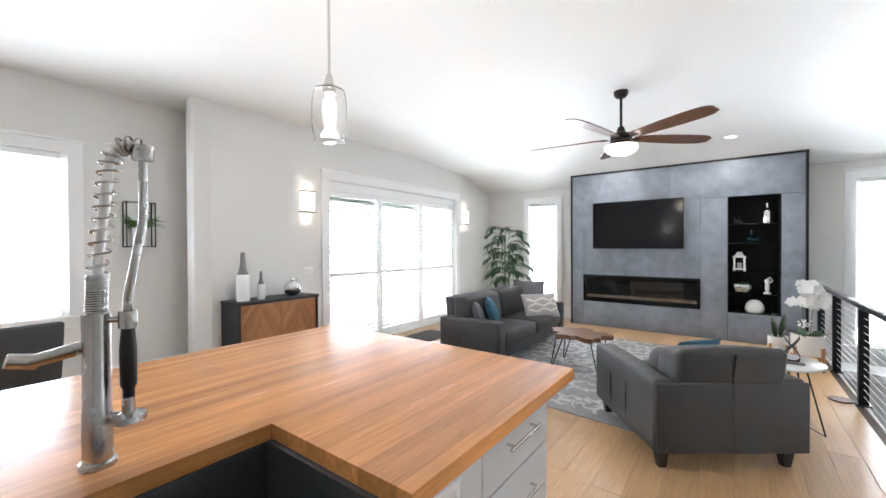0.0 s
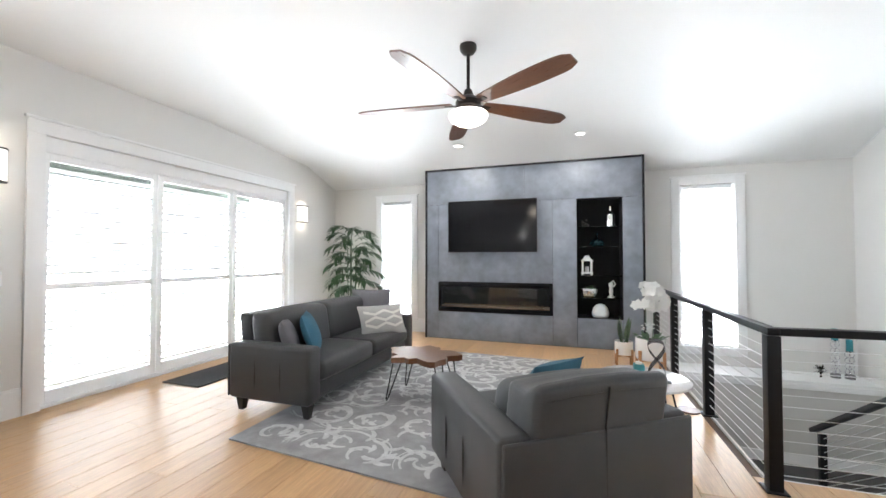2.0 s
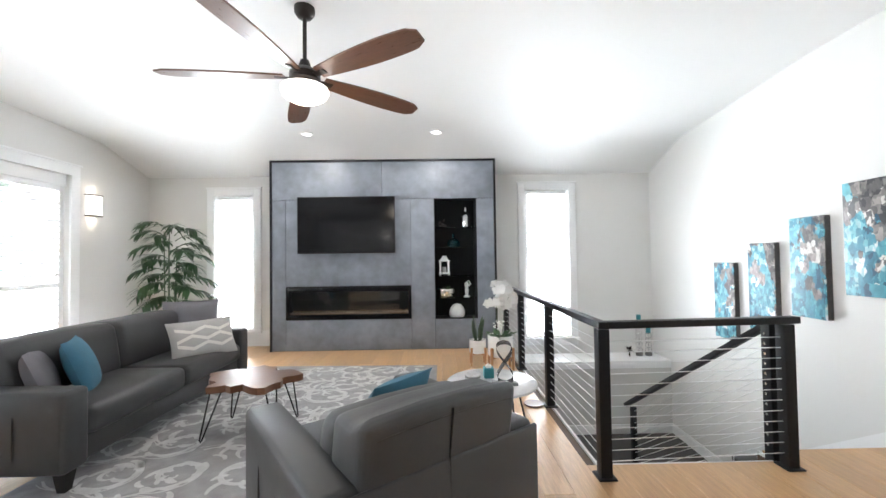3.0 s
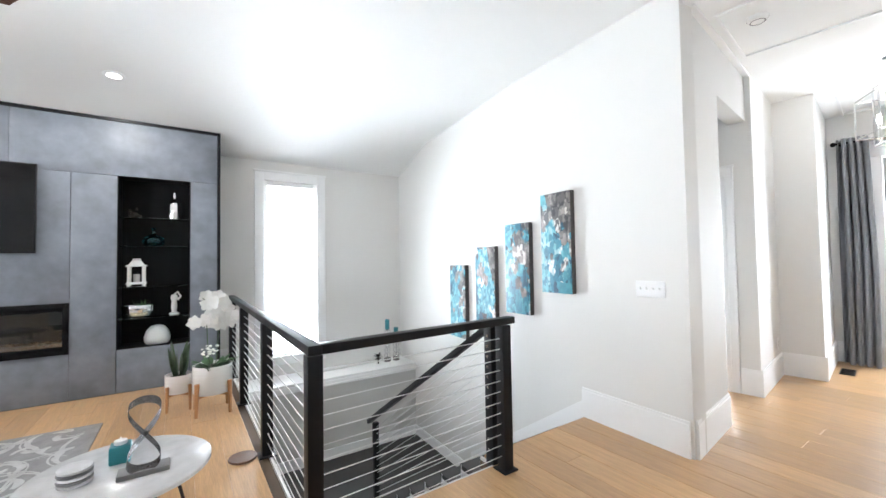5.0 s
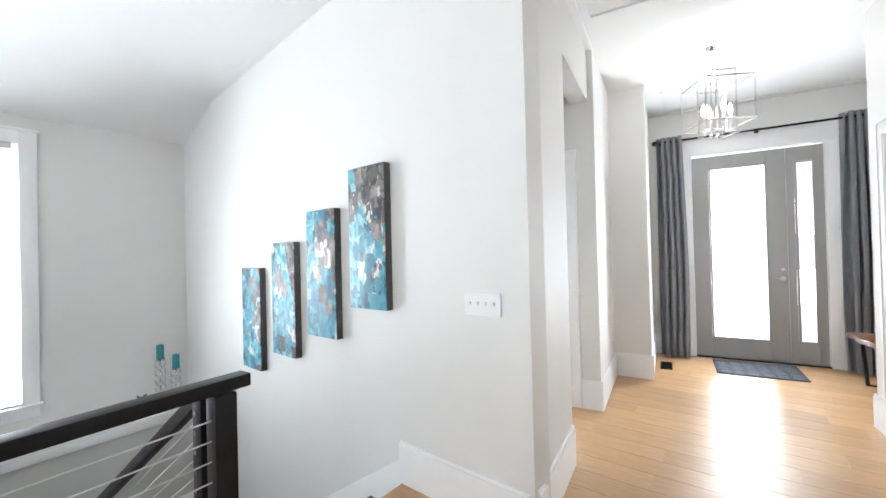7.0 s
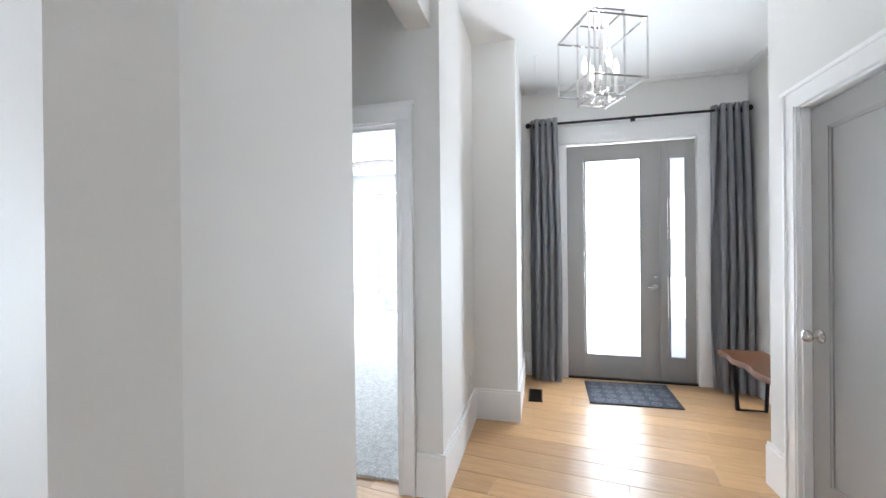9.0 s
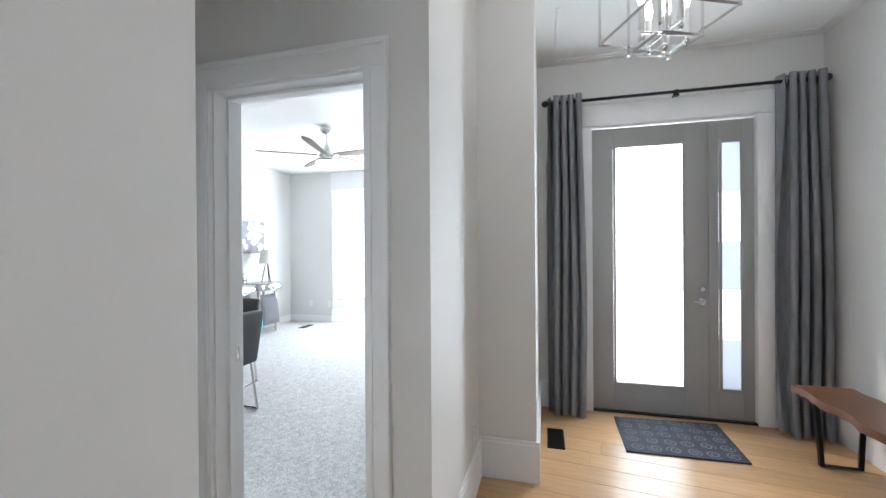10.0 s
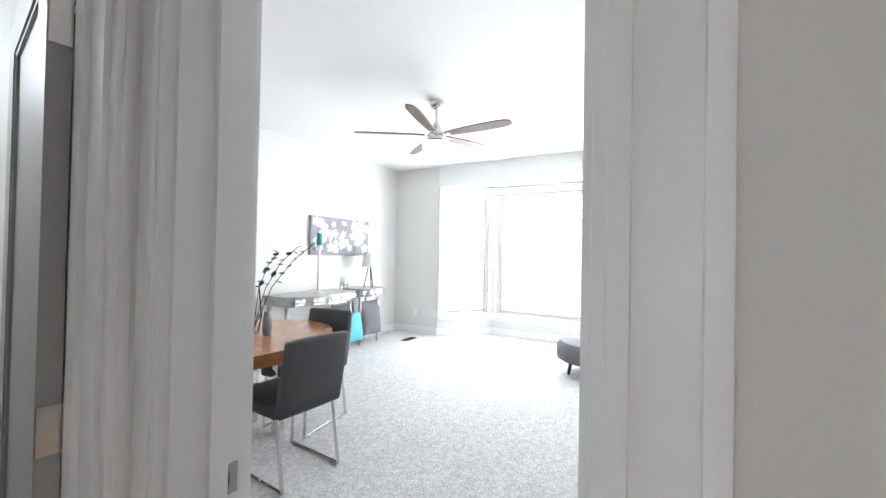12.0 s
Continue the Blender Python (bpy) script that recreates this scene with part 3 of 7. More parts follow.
b = thing("bottle_vase", "silvered glass bottle vase with a narrow neck", "vase", pose(0.56, 7.78, 1.80))
bm = bmesh.new()
lathe(bm, [(0, 0), (0.07, 0), (0.072, 0.01), (0.072, 0.16), (0.065, 0.19), (0.03, 0.225), (0.022, 0.25), (0.022, 0.28), (0.026, 0.285), (0, 0.285)])
part("body", bm, SILVER, b)
bm = bmesh.new()
cyl(bm, (0, 0, 0.285), (0, 0, 0.305), 0.018)
part("stopper", bm, SILVER, b)
bm = bmesh.new()
tube(bm, [(0.05 * math.cos(a) * (1 - a / 14), 0.03 * math.sin(a * 1.3), 0.012 + 0.006 * a) for a in [k * 0.5 for k in range(20)]], 0.008)
for k in range(5):
    bmesh.ops.create_icosphere(bm, subdivisions=1, radius=0.016, matrix=Matrix.Translation((0.05 * math.cos(k * 1.3), 0.03 * math.sin(k * 1.3), 0.03 + 0.018 * k)))
solid("ornament", bm, BRONZE, "small dark twisted metal ornament on glass shelf", "ornament", pose(0.2, 7.78, 1.80))
b = thing("decanter", "round teal glass decanter with a stopper", "decanter", pose(0.37, 7.78, 1.50))
bm = bmesh.new()
lathe(bm, [(0, 0), (0.07, 0.0), (0.1, 0.03), (0.105, 0.06), (0.085, 0.1), (0.04, 0.125), (0.022, 0.14), (0.02, 0.165), (0.027, 0.17), (0, 0.17)])
part("body", bm, TEALGLASS, b)
bm = bmesh.new()
bmesh.ops.create_icosphere(bm, subdivisions=2, radius=0.024, matrix=Matrix.Translation((0, 0, 0.19)))
part("stopper", bm, TEALGLASS, b)
b = thing("lantern", "white painted wooden lantern with glass sides", "lantern", pose(0.225, 7.78, 1.07))
for sx in (-1, 1):
    for sy in (-1, 1):
        bm = bmesh.new()
        box(bm, sx * 0.062 - 0.013, sx * 0.062 + 0.013, sy * 0.062 - 0.013, sy * 0.062 + 0.013, 0.02, 0.215, 0.003)
        bmesh.ops.create_icosphere(bm, subdivisions=1, radius=0.016, matrix=Matrix.Translation((sx * 0.065, sy * 0.065, 0.012)))
        part("post", bm, WHITEGLAZE, b)
bm = bmesh.new()
box(bm, -0.085, 0.085, -0.085, 0.085, 0.022, 0.045, 0.004)
part("base", bm, WHITEGLAZE, b)
bm = bmesh.new()
box(bm, -0.088, 0.088, -0.088, 0.088, 0.212, 0.228, 0.003)
bmesh.ops.create_cone(bm, cap_ends=True, segments=4, radius1=0.1, radius2=0.05, depth=0.05, matrix=Matrix.Translation((0, 0, 0.252)) @ Matrix.Rotation(radians(45), 4, "Z"))
box(bm, -0.035, 0.035, -0.035, 0.035, 0.276, 0.298, 0.003)
part("roof", bm, WHITEGLAZE, b)
bm = bmesh.new()
cyl(bm, (0, 0, 0.045), (0, 0, 0.13), 0.03)
part("candle", bm, PALEFAB, b)
b = thing("oval_dish", "oval silver dish holding a small green plant", "dish", pose(0.24, 7.76, 0.74))
bm = bmesh.new()
lathe(bm, [(0, 0.012), (0.1, 0.012), (0.135, 0.05), (0.14, 0.12), (0.135, 0.125), (0.125, 0.06), (0.09, 0.03), (0, 0.03)])
for v in bm.verts:
    v.co.y *= 0.45
part("dish", bm, SILVER, b)
bm = bmesh.new()
for k in range(40):
    a, r = random.uniform(0, 6.28), random.uniform(0, 0.05)
    p0 = Vector((0.04 + r * math.cos(a), 0.4 * r * math.sin(a), 0.06))
    d = Vector((math.cos(a) * 0.05, math.sin(a) * 0.035, random.uniform(0.05, 0.13)))
    s = d.cross(Vector((0, 0, 1))).normalized() * 0.011
    vs = [bm.verts.new(q) for q in (p0, p0 + d * 0.5 + s, p0 + d, p0 + d * 0.5 - s)]
    bm.faces.new(vs)
part("plant", bm, LEAF, b)
bm = bmesh.new()
lathe(bm, [(0, 0), (0.045, 0), (0.05, 0.015), (0.022, 0.03), (0.03, 0.09), (0.024, 0.15), (0.036, 0.18), (0.03, 0.215), (0.0, 0.23)], seg=20)
tube(bm, [(0.03, 0, 0.16), (0.06, 0, 0.2), (0.03, 0, 0.25), (0.0, 0, 0.22)], 0.011)
solid("figurine", bm, WHITEGLAZE, "slim white ceramic abstract figurine on shelf", "figurine", pose(0.56, 7.76, 0.74))
lathe_thing("dome_ornament", [(0, 0), (0.1, 0), (0.118, 0.03), (0.12, 0.08), (0.1, 0.145), (0.06, 0.19), (0, 0.205)], WHITEGLAZE, "smooth white ceramic dome ornament in niche", "ornament", (0.41, 7.76, 0.44), squash=0.7)

# ---- ceiling fan of the living room ----
def ceiling_fan(name, label, m, drop, radius, blade_mat, metal, base_angle, lit, blade_w=0.085, motor=0.105):
    t = thing(name, label, "ceiling fan", m)
    bm = bmesh.new()
    lathe(bm, [(0, 0), (0.07, 0), (0.07, -0.035), (0.05, -0.065), (0.02, -0.075), (0, -0.075)])
    part("canopy", bm, metal, t)
    bm = bmesh.new()
    cyl(bm, (0, 0, -0.07), (0, 0, -drop + 0.02), 0.014)
    part("downrod", bm, metal, t)
    bm = bmesh.new()
    lathe(bm, [(0, 0.06 - drop), (0.03, 0.06 - drop), (0.045, 0.01 - drop), (motor * 0.75, -0.01 - drop), (motor, -0.04 - drop), (motor, -0.085 - drop), (motor * 0.8, -0.11 - drop), (0, -0.11 - drop)])
    part("motor", bm, metal, t)
    bm = bmesh.new()
    lathe(bm, [(0, -0.105 - drop), (motor * 0.95, -0.105 - drop), (motor * 1.15, -0.125 - drop), (motor * 1.1, -0.14 - drop), (0, -0.14 - drop)])
    part("light_ring", bm, COPPER if metal is BRONZE else metal, t)
    bm = bmesh.new()
    R = motor * 1.55
    lathe(bm, [(0, -0.135 - drop), (R * 0.95, -0.135 - drop), (R, -0.155 - drop), (R * 0.9, -0.19 - drop), (R * 0.6, -0.22 - drop), (0, -0.235 - drop)])
    part("light_bowl", bm, lit, t, "glowing frosted glass bowl")
    for k in range(5):
        a = radians(base_angle + 72 * k)
        turn = Matrix.Rotation(a, 4, "Z")
        bm = bmesh.new()
        n = 14
        L = radius - motor * 1.3
        outline = []
        for i in range(n + 1):
            s = i / n
            w = blade_w * (0.52 + 0.95 * s - 0.72 * s ** 2.6)
            outline.append((motor * 1.3 + L * s, w * (1 if s < 0.9 else 1 - ((s - 0.9) / 0.1) ** 2 * 0.42)))
        pts = [(x, w) for x, w in outline] + [(x, -w) for x, w in reversed(outline)]
        prism(bm, pts, -0.006, 0.006)
        bl = part("blade", bm, blade_mat, t)
        bl.matrix_local = Matrix.Translation((0, 0, -drop - 0.055)) @ turn @ Matrix.Rotation(radians(-12), 4, "X")
        bm = bmesh.new()
        box(bm, motor * 0.7, motor * 1.9, -0.022, 0.022, -0.012, -0.006, 0.002)
        arm = part("blade_arm", bm, metal, bl)
    return t


ceiling_fan("ceiling_fan", "five-blade walnut ceiling fan with bronze motor and lit bowl", pose(-0.78, 4.52, CEIL_Z), 0.43, 0.96, FANWOOD, BRONZE, -31, SHADE, 0.098)
point_light("ceiling_fan_bulb", (-0.78, 4.52, 2.36), 9, 0.1)

# recessed ceiling lights
for x, y in ((0.126, 6.846), (-1.554, 6.878)):
    t = thing("recessed_light", "small round white recessed ceiling light, lit", "ceiling light", pose(x, y, ceil_z(y), -3.8), group="recessed ceiling lights")
    bm = bmesh.new()
    lathe(bm, [(0.055, -0.001), (0.085, -0.001), (0.085, -0.008), (0.055, -0.008), (0.055, -0.001)])
    part("trim_ring", bm, TRIM, t)
    bm = bmesh.new()
    lathe(bm, [(0, -0.002), (0.055, -0.002), (0.055, -0.005), (0, -0.005)])
    part("lens", bm, SHADE, t)
    area_light("recessed_lamp", look((x, y, ceil_z(y) - 0.014), (x, y + 0.001, 0)), 0.10, 0.10, 22, (1, 0.96, 0.9))


# ---- seating ----
def upholstered(name, label, category, m, width, depth, seats, height=0.82, arm_h=0.585, arm_w=0.17, group="", thick_back=0.0):
    """A leather seat that faces +y, its middle at the origin."""
    t = thing(name, label, category, m, group=group)
    w, d = width / 2, depth / 2
    bm = bmesh.new()
    soft(bm, -w + arm_w - 0.005, w - arm_w + 0.005, -d + 0.04, d - 0.03, 0.13, 0.285, 0.02)
    part("seat_base", bm, LEATHER, t)
    for s in (-1, 1):
        bm = bmesh.new()
        x0, x1 = (s * w, s * (w - arm_w)) if s < 0 else (w - arm_w, w)
        soft(bm, x0, x1, -d, d, 0.12, arm_h, 0.03, 0.006)
        arm = part("armrest", bm, LEATHER, t)
        for yy in (-0.12, 0.14):
            bm = bmesh.new()
            tube(bm, [(s * (w + 0.012), yy, 0.22 + 0.02 * k) for k in range(13)], [0.001 + 0.0035 * math.sin(math.pi * k / 12) for k in range(13)], 6)
            part("tuck_seam", bm, LEG, arm)
    sw = (width - 2 * arm_w) / seats
    for i in range(seats):
        a = -w + arm_w + i * sw
        bm = bmesh.new()
        soft(bm, a + 0.003, a + sw - 0.003, -d + 0.24, d + 0.01, 0.275, 0.45, 0.05, 0.02)
        part("seat_cushion", bm, LEATHER, t)
        bm = bmesh.new()
        soft(bm, a + 0.003, a + sw - 0.003, -d + 0.10 + 0.6 * thick_back, -d + 0.32 + 0.5 * thick_back, 0.42, height - 0.3 * thick_back, 0.06, 0.025)
        for v in bm.verts:
            v.co.y -= (v.co.z - 0.42) * 0.16
        part("back_cushion", bm, LEATHER, t)
    bm = bmesh.new()
    if thick_back:
        soft(bm, -w + arm_w - 0.025, w - arm_w + 0.025, -d - 0.018, -d + thick_back, 0.14, height + 0.02, 0.045, 0.006)
        for v in bm.verts:
            up = max(0, v.co.z - arm_h) / (height - arm_h)
            v.co.y -= max(0, v.co.z - arm_h) * 0.16
            if v.co.y > -d:
                v.co.z -= 0.03 * up
            v.co.z -= 0.03 * up * (v.co.x / w) ** 2
    else:
        soft(bm, -w + arm_w + 0.004, w - arm_w - 0.004, -d - 0.01, -d + 0.13, 0.13, height - 0.01, 0.03, 0.004)
        for v in bm.verts:
            v.co.y -= max(0, v.co.z - 0.3) * 0.14
    back = part("back_panel", bm, LEATHER, t)
    if thick_back:
        bm = bmesh.new()
        tube(bm, [(x, -d - 0.021 - (height - 0.045 - arm_h) * 0.16, height - 0.045 - 0.03 * (x / w) ** 2) for x in [(-w + arm_w + 0.02) * (1 - k / 8) for k in range(17)]], 0.002, 6)
        part("fold_seam", bm, LEG, back)
    bm = bmesh.new()
    soft(bm, -w + 0.006, w - 0.006, -d - 0.022, -d - 0.002, 0.13, arm_h - 0.012, 0.012, 0.003)
    if thick_back:
        for v in bm.verts:
            v.co.y -= 0.008
    part("lower_back_panel", bm, LEATHER, t)
    bm = bmesh.new()
    box(bm, -0.0016, 0.0016, -d - 0.016, -d - 0.006, 0.14, 0.32)
    if thick_back:
        for v in bm.verts:
            v.co.y -= 0.017
        box(bm, -0.0016, 0.0016, -d - 0.033, -d - 0.02, 0.32, arm_h)
        box(bm, -0.0016, 0.0016, -d - 0.030, -d - 0.018, arm_h, height - 0.02)
        for v in bm.verts:
            v.co.y -= max(0, v.co.z - arm_h) * 0.16
    else:
        box(bm, -0.0016, 0.0016, -d - 0.016, -d - 0.006, 0.32, height - 0.07)
        for v in bm.verts:
            v.co.y -= max(0, v.co.z - 0.3) * 0.14
    part("back_seam", bm, LEG, back)
    for sx in (-1, 1):
        for sy in (-1, 1):
            bm = bmesh.new()
            bmesh.ops.create_cone(bm, cap_ends=True, segments=4, radius1=0.032, radius2=0.055, depth=0.13, matrix=Matrix.Translation((sx * (w - 0.085), sy * (d - 0.07), 0.065)) @ Matrix.Rotation(radians(45), 4, "Z"))
            part("leg", bm, LEG, t)
    return t


upholstered("sofa", "charcoal grey leather sofa with tapered dark legs on the rug", "sofa", pose(-2.39, 5.13, 0.012, 0, 0, -90), 2.12, 0.82, 2)
upholstered("armchair", "charcoal grey leather armchair seen with tall cushioned back", "armchair", pose(-0.15, 3.71, 0.0, 0, 0, 36.6), 1.00, 0.98, 1, height=0.80, arm_h=0.60, thick_back=0.25)


def pillow(name, label, m, size, material, band=None):
    t = thing(name, label, "pillow", m)
    bm = bmesh.new()
    n = 14
    grid = {}
    for side in (1, -1):
        for i in range(n + 1):
            for j in range(n + 1):
                u, v = i / n * 2 - 1, j / n * 2 - 1
                if side < 0 and (i in (0, n) or j in (0, n)):
                    grid[side, i, j] = grid[1, i, j]
                    continue
                h = 0.075 * ((1 - u * u) * (1 - v * v)) ** 0.45
                pinch = 1 - 0.06 * (u * u * (1 - v * v) * 0 + (1 - u * u) * v * v + (1 - v * v) * u * u)
                grid[side, i, j] = bm.verts.new((u * size[0] / 2 * pinch, side * h, v * size[1] / 2 * pinch))
        for i in range(n):
            for j in range(n):
                q = [grid[side, i, j], grid[side, i + 1, j], grid[side, i + 1, j + 1], grid[side, i, j + 1]]
                bm.faces.new(q if side > 0 else q[::-1])
    body = part("cover", bm, material, t)
    if band:
        for k in (-1, 0, 1):
            bm = bmesh.new()
            prev = None
            steps = 24
            for i in range(steps + 1):
                u = -0.86 + 1.72 * i / steps
                v = k * 0.42 + 0.24 * (abs(((i / steps * 2) % 1) * 2 - 1) - 0.5) * (1 if k else -1)
                row = []
                for dv in (-0.085, 0.085):
                    vv = max(-0.93, min(0.93, v + dv))
                    h = 0.075 * ((1 - u * u) * (1 - vv * vv)) ** 0.45 + 0.004
                    row.append(bm.verts.new((u * size[0] / 2 * 0.97, h, vv * size[1] / 2 * 0.97)))
                if prev:
                    bm.faces.new((prev[0], row[0], row[1], prev[1]))
                prev = row
            part("chevron_band", bm, band, body, "cream woven zigzag band")
    return t


pillow("throw_pillow", "teal blue throw pillow leaning on the sofa arm", pose(-2.36, 4.60, 0.62, 20, 0, -58), (0.40, 0.40), TEAL)
pillow("throw_pillow", "small mauve grey throw pillow beside teal one", pose(-2.48, 4.44, 0.60, 20, 0, -52), (0.36, 0.36), GREYFAB)
pillow("throw_pillow", "pale grey lumbar pillow with cream chevron pattern", pose(-2.12, 5.60, 0.60, 22, 0, -122), (0.60, 0.37), PALEFAB, CREAMFAB)
pillow("throw_pillow", "plain mauve grey pillow against the sofa arm", pose(-2.46, 5.95, 0.68, 10, 0, -150), (0.50, 0.50), GREYFAB)
pillow("throw_pillow", "teal blue pillow lying in the armchair", pose(-0.12, 3.84, 0.57, 30, 0, 52), (0.42, 0.40), TEAL)

# ---- rug with scrolls ----
rug = thing("area_rug", "grey wool area rug with pale scroll pattern", "rug", pose(0, 0, 0))
bm = bmesh.new()
prism(bm, [(-2.37, 3.68), (-0.42, 3.52), (0.06, 3.50), (0.10, 6.68), (-1.64, 6.74), (-2.35, 6.76)], 0.001, 0.012)
part("rug_body", bm, RUGM, rug)


def ribbon(bm, pts, w0, z):
    prev = None
    n = len(pts)
    for i, (x, y) in enumerate(pts):
        a, b = pts[max(0, i - 1)], pts[min(n - 1, i + 1)]
        d = Vector((b[0] - a[0], b[1] - a[1]))
        if d.length < 1e-6:
            continue
        d.normalize()
        w = w0 * (0.35 + 0.65 * math.sin(math.pi * min(1, (i + 1) / (n + 0.5)))) * (0.85 + 0.3 * noise.noise(Vector((x * 9, y * 9, 0))))
        row = (bm.verts.new((x - d.y * w, y + d.x * w, z)), bm.verts.new((x + d.y * w, y - d.x * w, z)))
        if prev:
            bm.faces.new((prev[0], prev[1], row[1], row[0]))
        prev = row


bm = bmesh.new()
inside = lambda x, y: -2.30 < x < 0.02 and 3.62 + 0.08 * max(0, -x - 0.4) < y < 6.66
rug_rng = random.Random(11)


def lobe(bm, x, y, a, length, width, z):
    """A pale leaf that bends to one side."""
    pts = []
    for i in range(9):
        k = i / 8
        b = a + 0.9 * k
        pts.append((x + length * k * math.cos(b), y + length * k * math.sin(b)))
    if all(inside(*q) for q in pts):
        ribbon(bm, pts, width, z)


layer = 0
for row in range(7):
    for col in range(6):
        cx = -2.12 + 0.40 * col + 0.18 * (row % 2) + rug_rng.uniform(-0.06, 0.06)
        cy = 3.85 + 0.44 * row + rug_rng.uniform(-0.07, 0.07)
        s, a0, r = rug_rng.choice((-1, 1)), rug_rng.uniform(0, 6.28), rug_rng.uniform(0.11, 0.22)
        layer += 1
        rz = 0.0131 + 0.00011 * layer
        for off, ww, turns in ((0.0, 0.020, 1.35), (0.055, 0.007, 1.05)):
            run = []
            for i in range(56):
                k = i / 55
                a = a0 + s * k * turns * math.tau
                rr = (r + off) * (1 - k) ** 0.7 + 0.03
                if k < 0.12:
                    rr += (0.12 - k) * 2.2
                x, y = cx + rr * math.cos(a), cy + rr * math.sin(a)
                if inside(x, y):
                    run.append((x, y))
                else:
                    if len(run) > 4:
                        ribbon(bm, run, ww, rz)
                    run = []
            if len(run) > 4:
                ribbon(bm, run, ww, rz + 0.00004 * (off > 0))
        for i in range(9):
            a = a0 + s * i * 0.62
            rr = r * (1 - i / 12) + 0.03
            lobe(bm, cx + rr * math.cos(a), cy + rr * math.sin(a), a + s * rug_rng.uniform(0.6, 1.2), rug_rng.uniform(0.09, 0.17), rug_rng.uniform(0.016, 0.03), rz + 0.00008)
        for i in range(3):
            a = rug_rng.uniform(0, 6.28)
            lobe(bm, cx + 0.04 * math.cos(a), cy + 0.04 * math.sin(a), a, 0.09, 0.022, rz + 0.0001)
tagged(part("scroll_pattern", bm, RUGL, rug, "pale silver raised scrolls"), kind="stuff")

# ---- coffee table ----
ct = thing("coffee_table", "live-edge walnut slab coffee table on black hairpin legs", "coffee table", pose(-1.34, 4.93, 0.012))
outline = []
for k in range(48):
    a = k / 48 * math.tau
    r = 0.33 + 0.05 * math.cos(2 * a + 0.6) + 0.05 * math.sin(5 * a) + 0.025 * math.sin(11 * a + 1) + 0.05 * noise.noise(Vector((3 * math.cos(a), 3 * math.sin(a), 4)))
    outline.append((r * 0.90 * math.cos(a), r * 0.88 * math.sin(a)))
bm = bmesh.new()
prism(bm, outline, 0.365, 0.415)
part("slab_top", bm, WALNUT, ct)
for ax, ay in ((-0.2, -0.16), (0.2, -0.16), (-0.2, 0.16), (0.2, 0.16)):
    bm = bmesh.new()
    ox, oy = ax * 1.35, ay * 1.35
    tube(bm, [(ax - 0.03, ay, 0.366), (ox - 0.008, oy, 0.02), (ox, oy, 0.006), (ox + 0.008, oy, 0.02), (ax + 0.05, ay + 0.01, 0.366)], 0.006)
    part("hairpin_leg", bm, BLACK, ct)

# ---- round side table and its things ----
st = thing("side_table", "round white marble side table on thin black frame", "side table", pose(0.45, 4.29, 0))
bm = bmesh.new()
lathe(bm, [(0, 0.535), (0.270, 0.535), (0.28, 0.54), (0.28, 0.552), (0.273, 0.557), (0, 0.557)], seg=48)
part("marble_top", bm, MARBLE, st)
for k in range(3):
    a = radians(30 + 120 * k)
    bm = bmesh.new()
    c, s = math.cos(a), math.sin(a)
    tube(bm, [(c * 0.12 - s * 0.10, s * 0.12 + c * 0.10, 0.536), (c * 0.24 - s * 0.13, s * 0.24 + c * 0.13, 0.008), (c * 0.24 + s * 0.13, s * 0.24 - c * 0.13, 0.008), (c * 0.12 + s * 0.10, s * 0.12 - c * 0.10, 0.536)], 0.006)
    part("frame_leg", bm, BLACK, st)
sc = thing("ribbon_sculpture", "dark metal ribbon loop sculpture on grey stone base", "sculpture", pose(0.52, 4.21, 0.557))
bm = bmesh.new()
box(bm, -0.075, 0.075, -0.035, 0.035, 0, 0.018, 0.003)
part("base", bm, GREYGLAZE, sc)
bm = bmesh.new()
prev = None
for i in range(60):
    a = i / 59 * math.tau
    p = Vector((0.048 * math.sin(2 * a), 0.02 * math.cos(a), 0.135 + 0.115 * math.cos(a)))
    w = Vector((0.0, 0.013 + 0.007 * math.sin(a), 0.010))
    row = (bm.verts.new(p - w), bm.verts.new(p + w))
    if prev:
        bm.faces.new((prev[0], prev[1], row[1], row[0]))
    prev = row
bmesh.ops.solidify(bm, geom=bm.faces[:], thickness=0.004)
part("ribbon", bm, mat("gunmetal_ribbon", (0.22, 0.21, 0.21), 0.25, 0.9, scale=10, var=0.3, bump=0.03), sc)
cs = thing("coaster_stack", "stack of round grey stone coasters on marble", "coasters", pose(0.33, 4.26, 0.557))
for k in range(5):
    bm = bmesh.new()
    lathe(bm, [(0, 0.001 + k * 0.011), (0.047, 0.001 + k * 0.011), (0.049, 0.005 + k * 0.011), (0.047, 0.010 + k * 0.011), (0, 0.010 + k * 0.011)])
    part("coaster", bm, GREYGLAZE if k % 2 else MARBLE, cs)
vt = thing("votive_holder", "small square teal glass votive holder on marble", "candle holder", pose(0.44, 4.36, 0.557))
bm = bmesh.new()
box(bm, -0.032, 0.032, -0.032, 0.032, 0, 0.065, 0.006)
part("holder", bm, TEALWAX, vt)
bm = bmesh.new()
lathe(bm, [(0, 0.065), (0.02, 0.065), (0.02, 0.078), (0.004, 0.082), (0, 0.094)], seg=16)
part("candle", bm, PETAL, vt, "white candle")


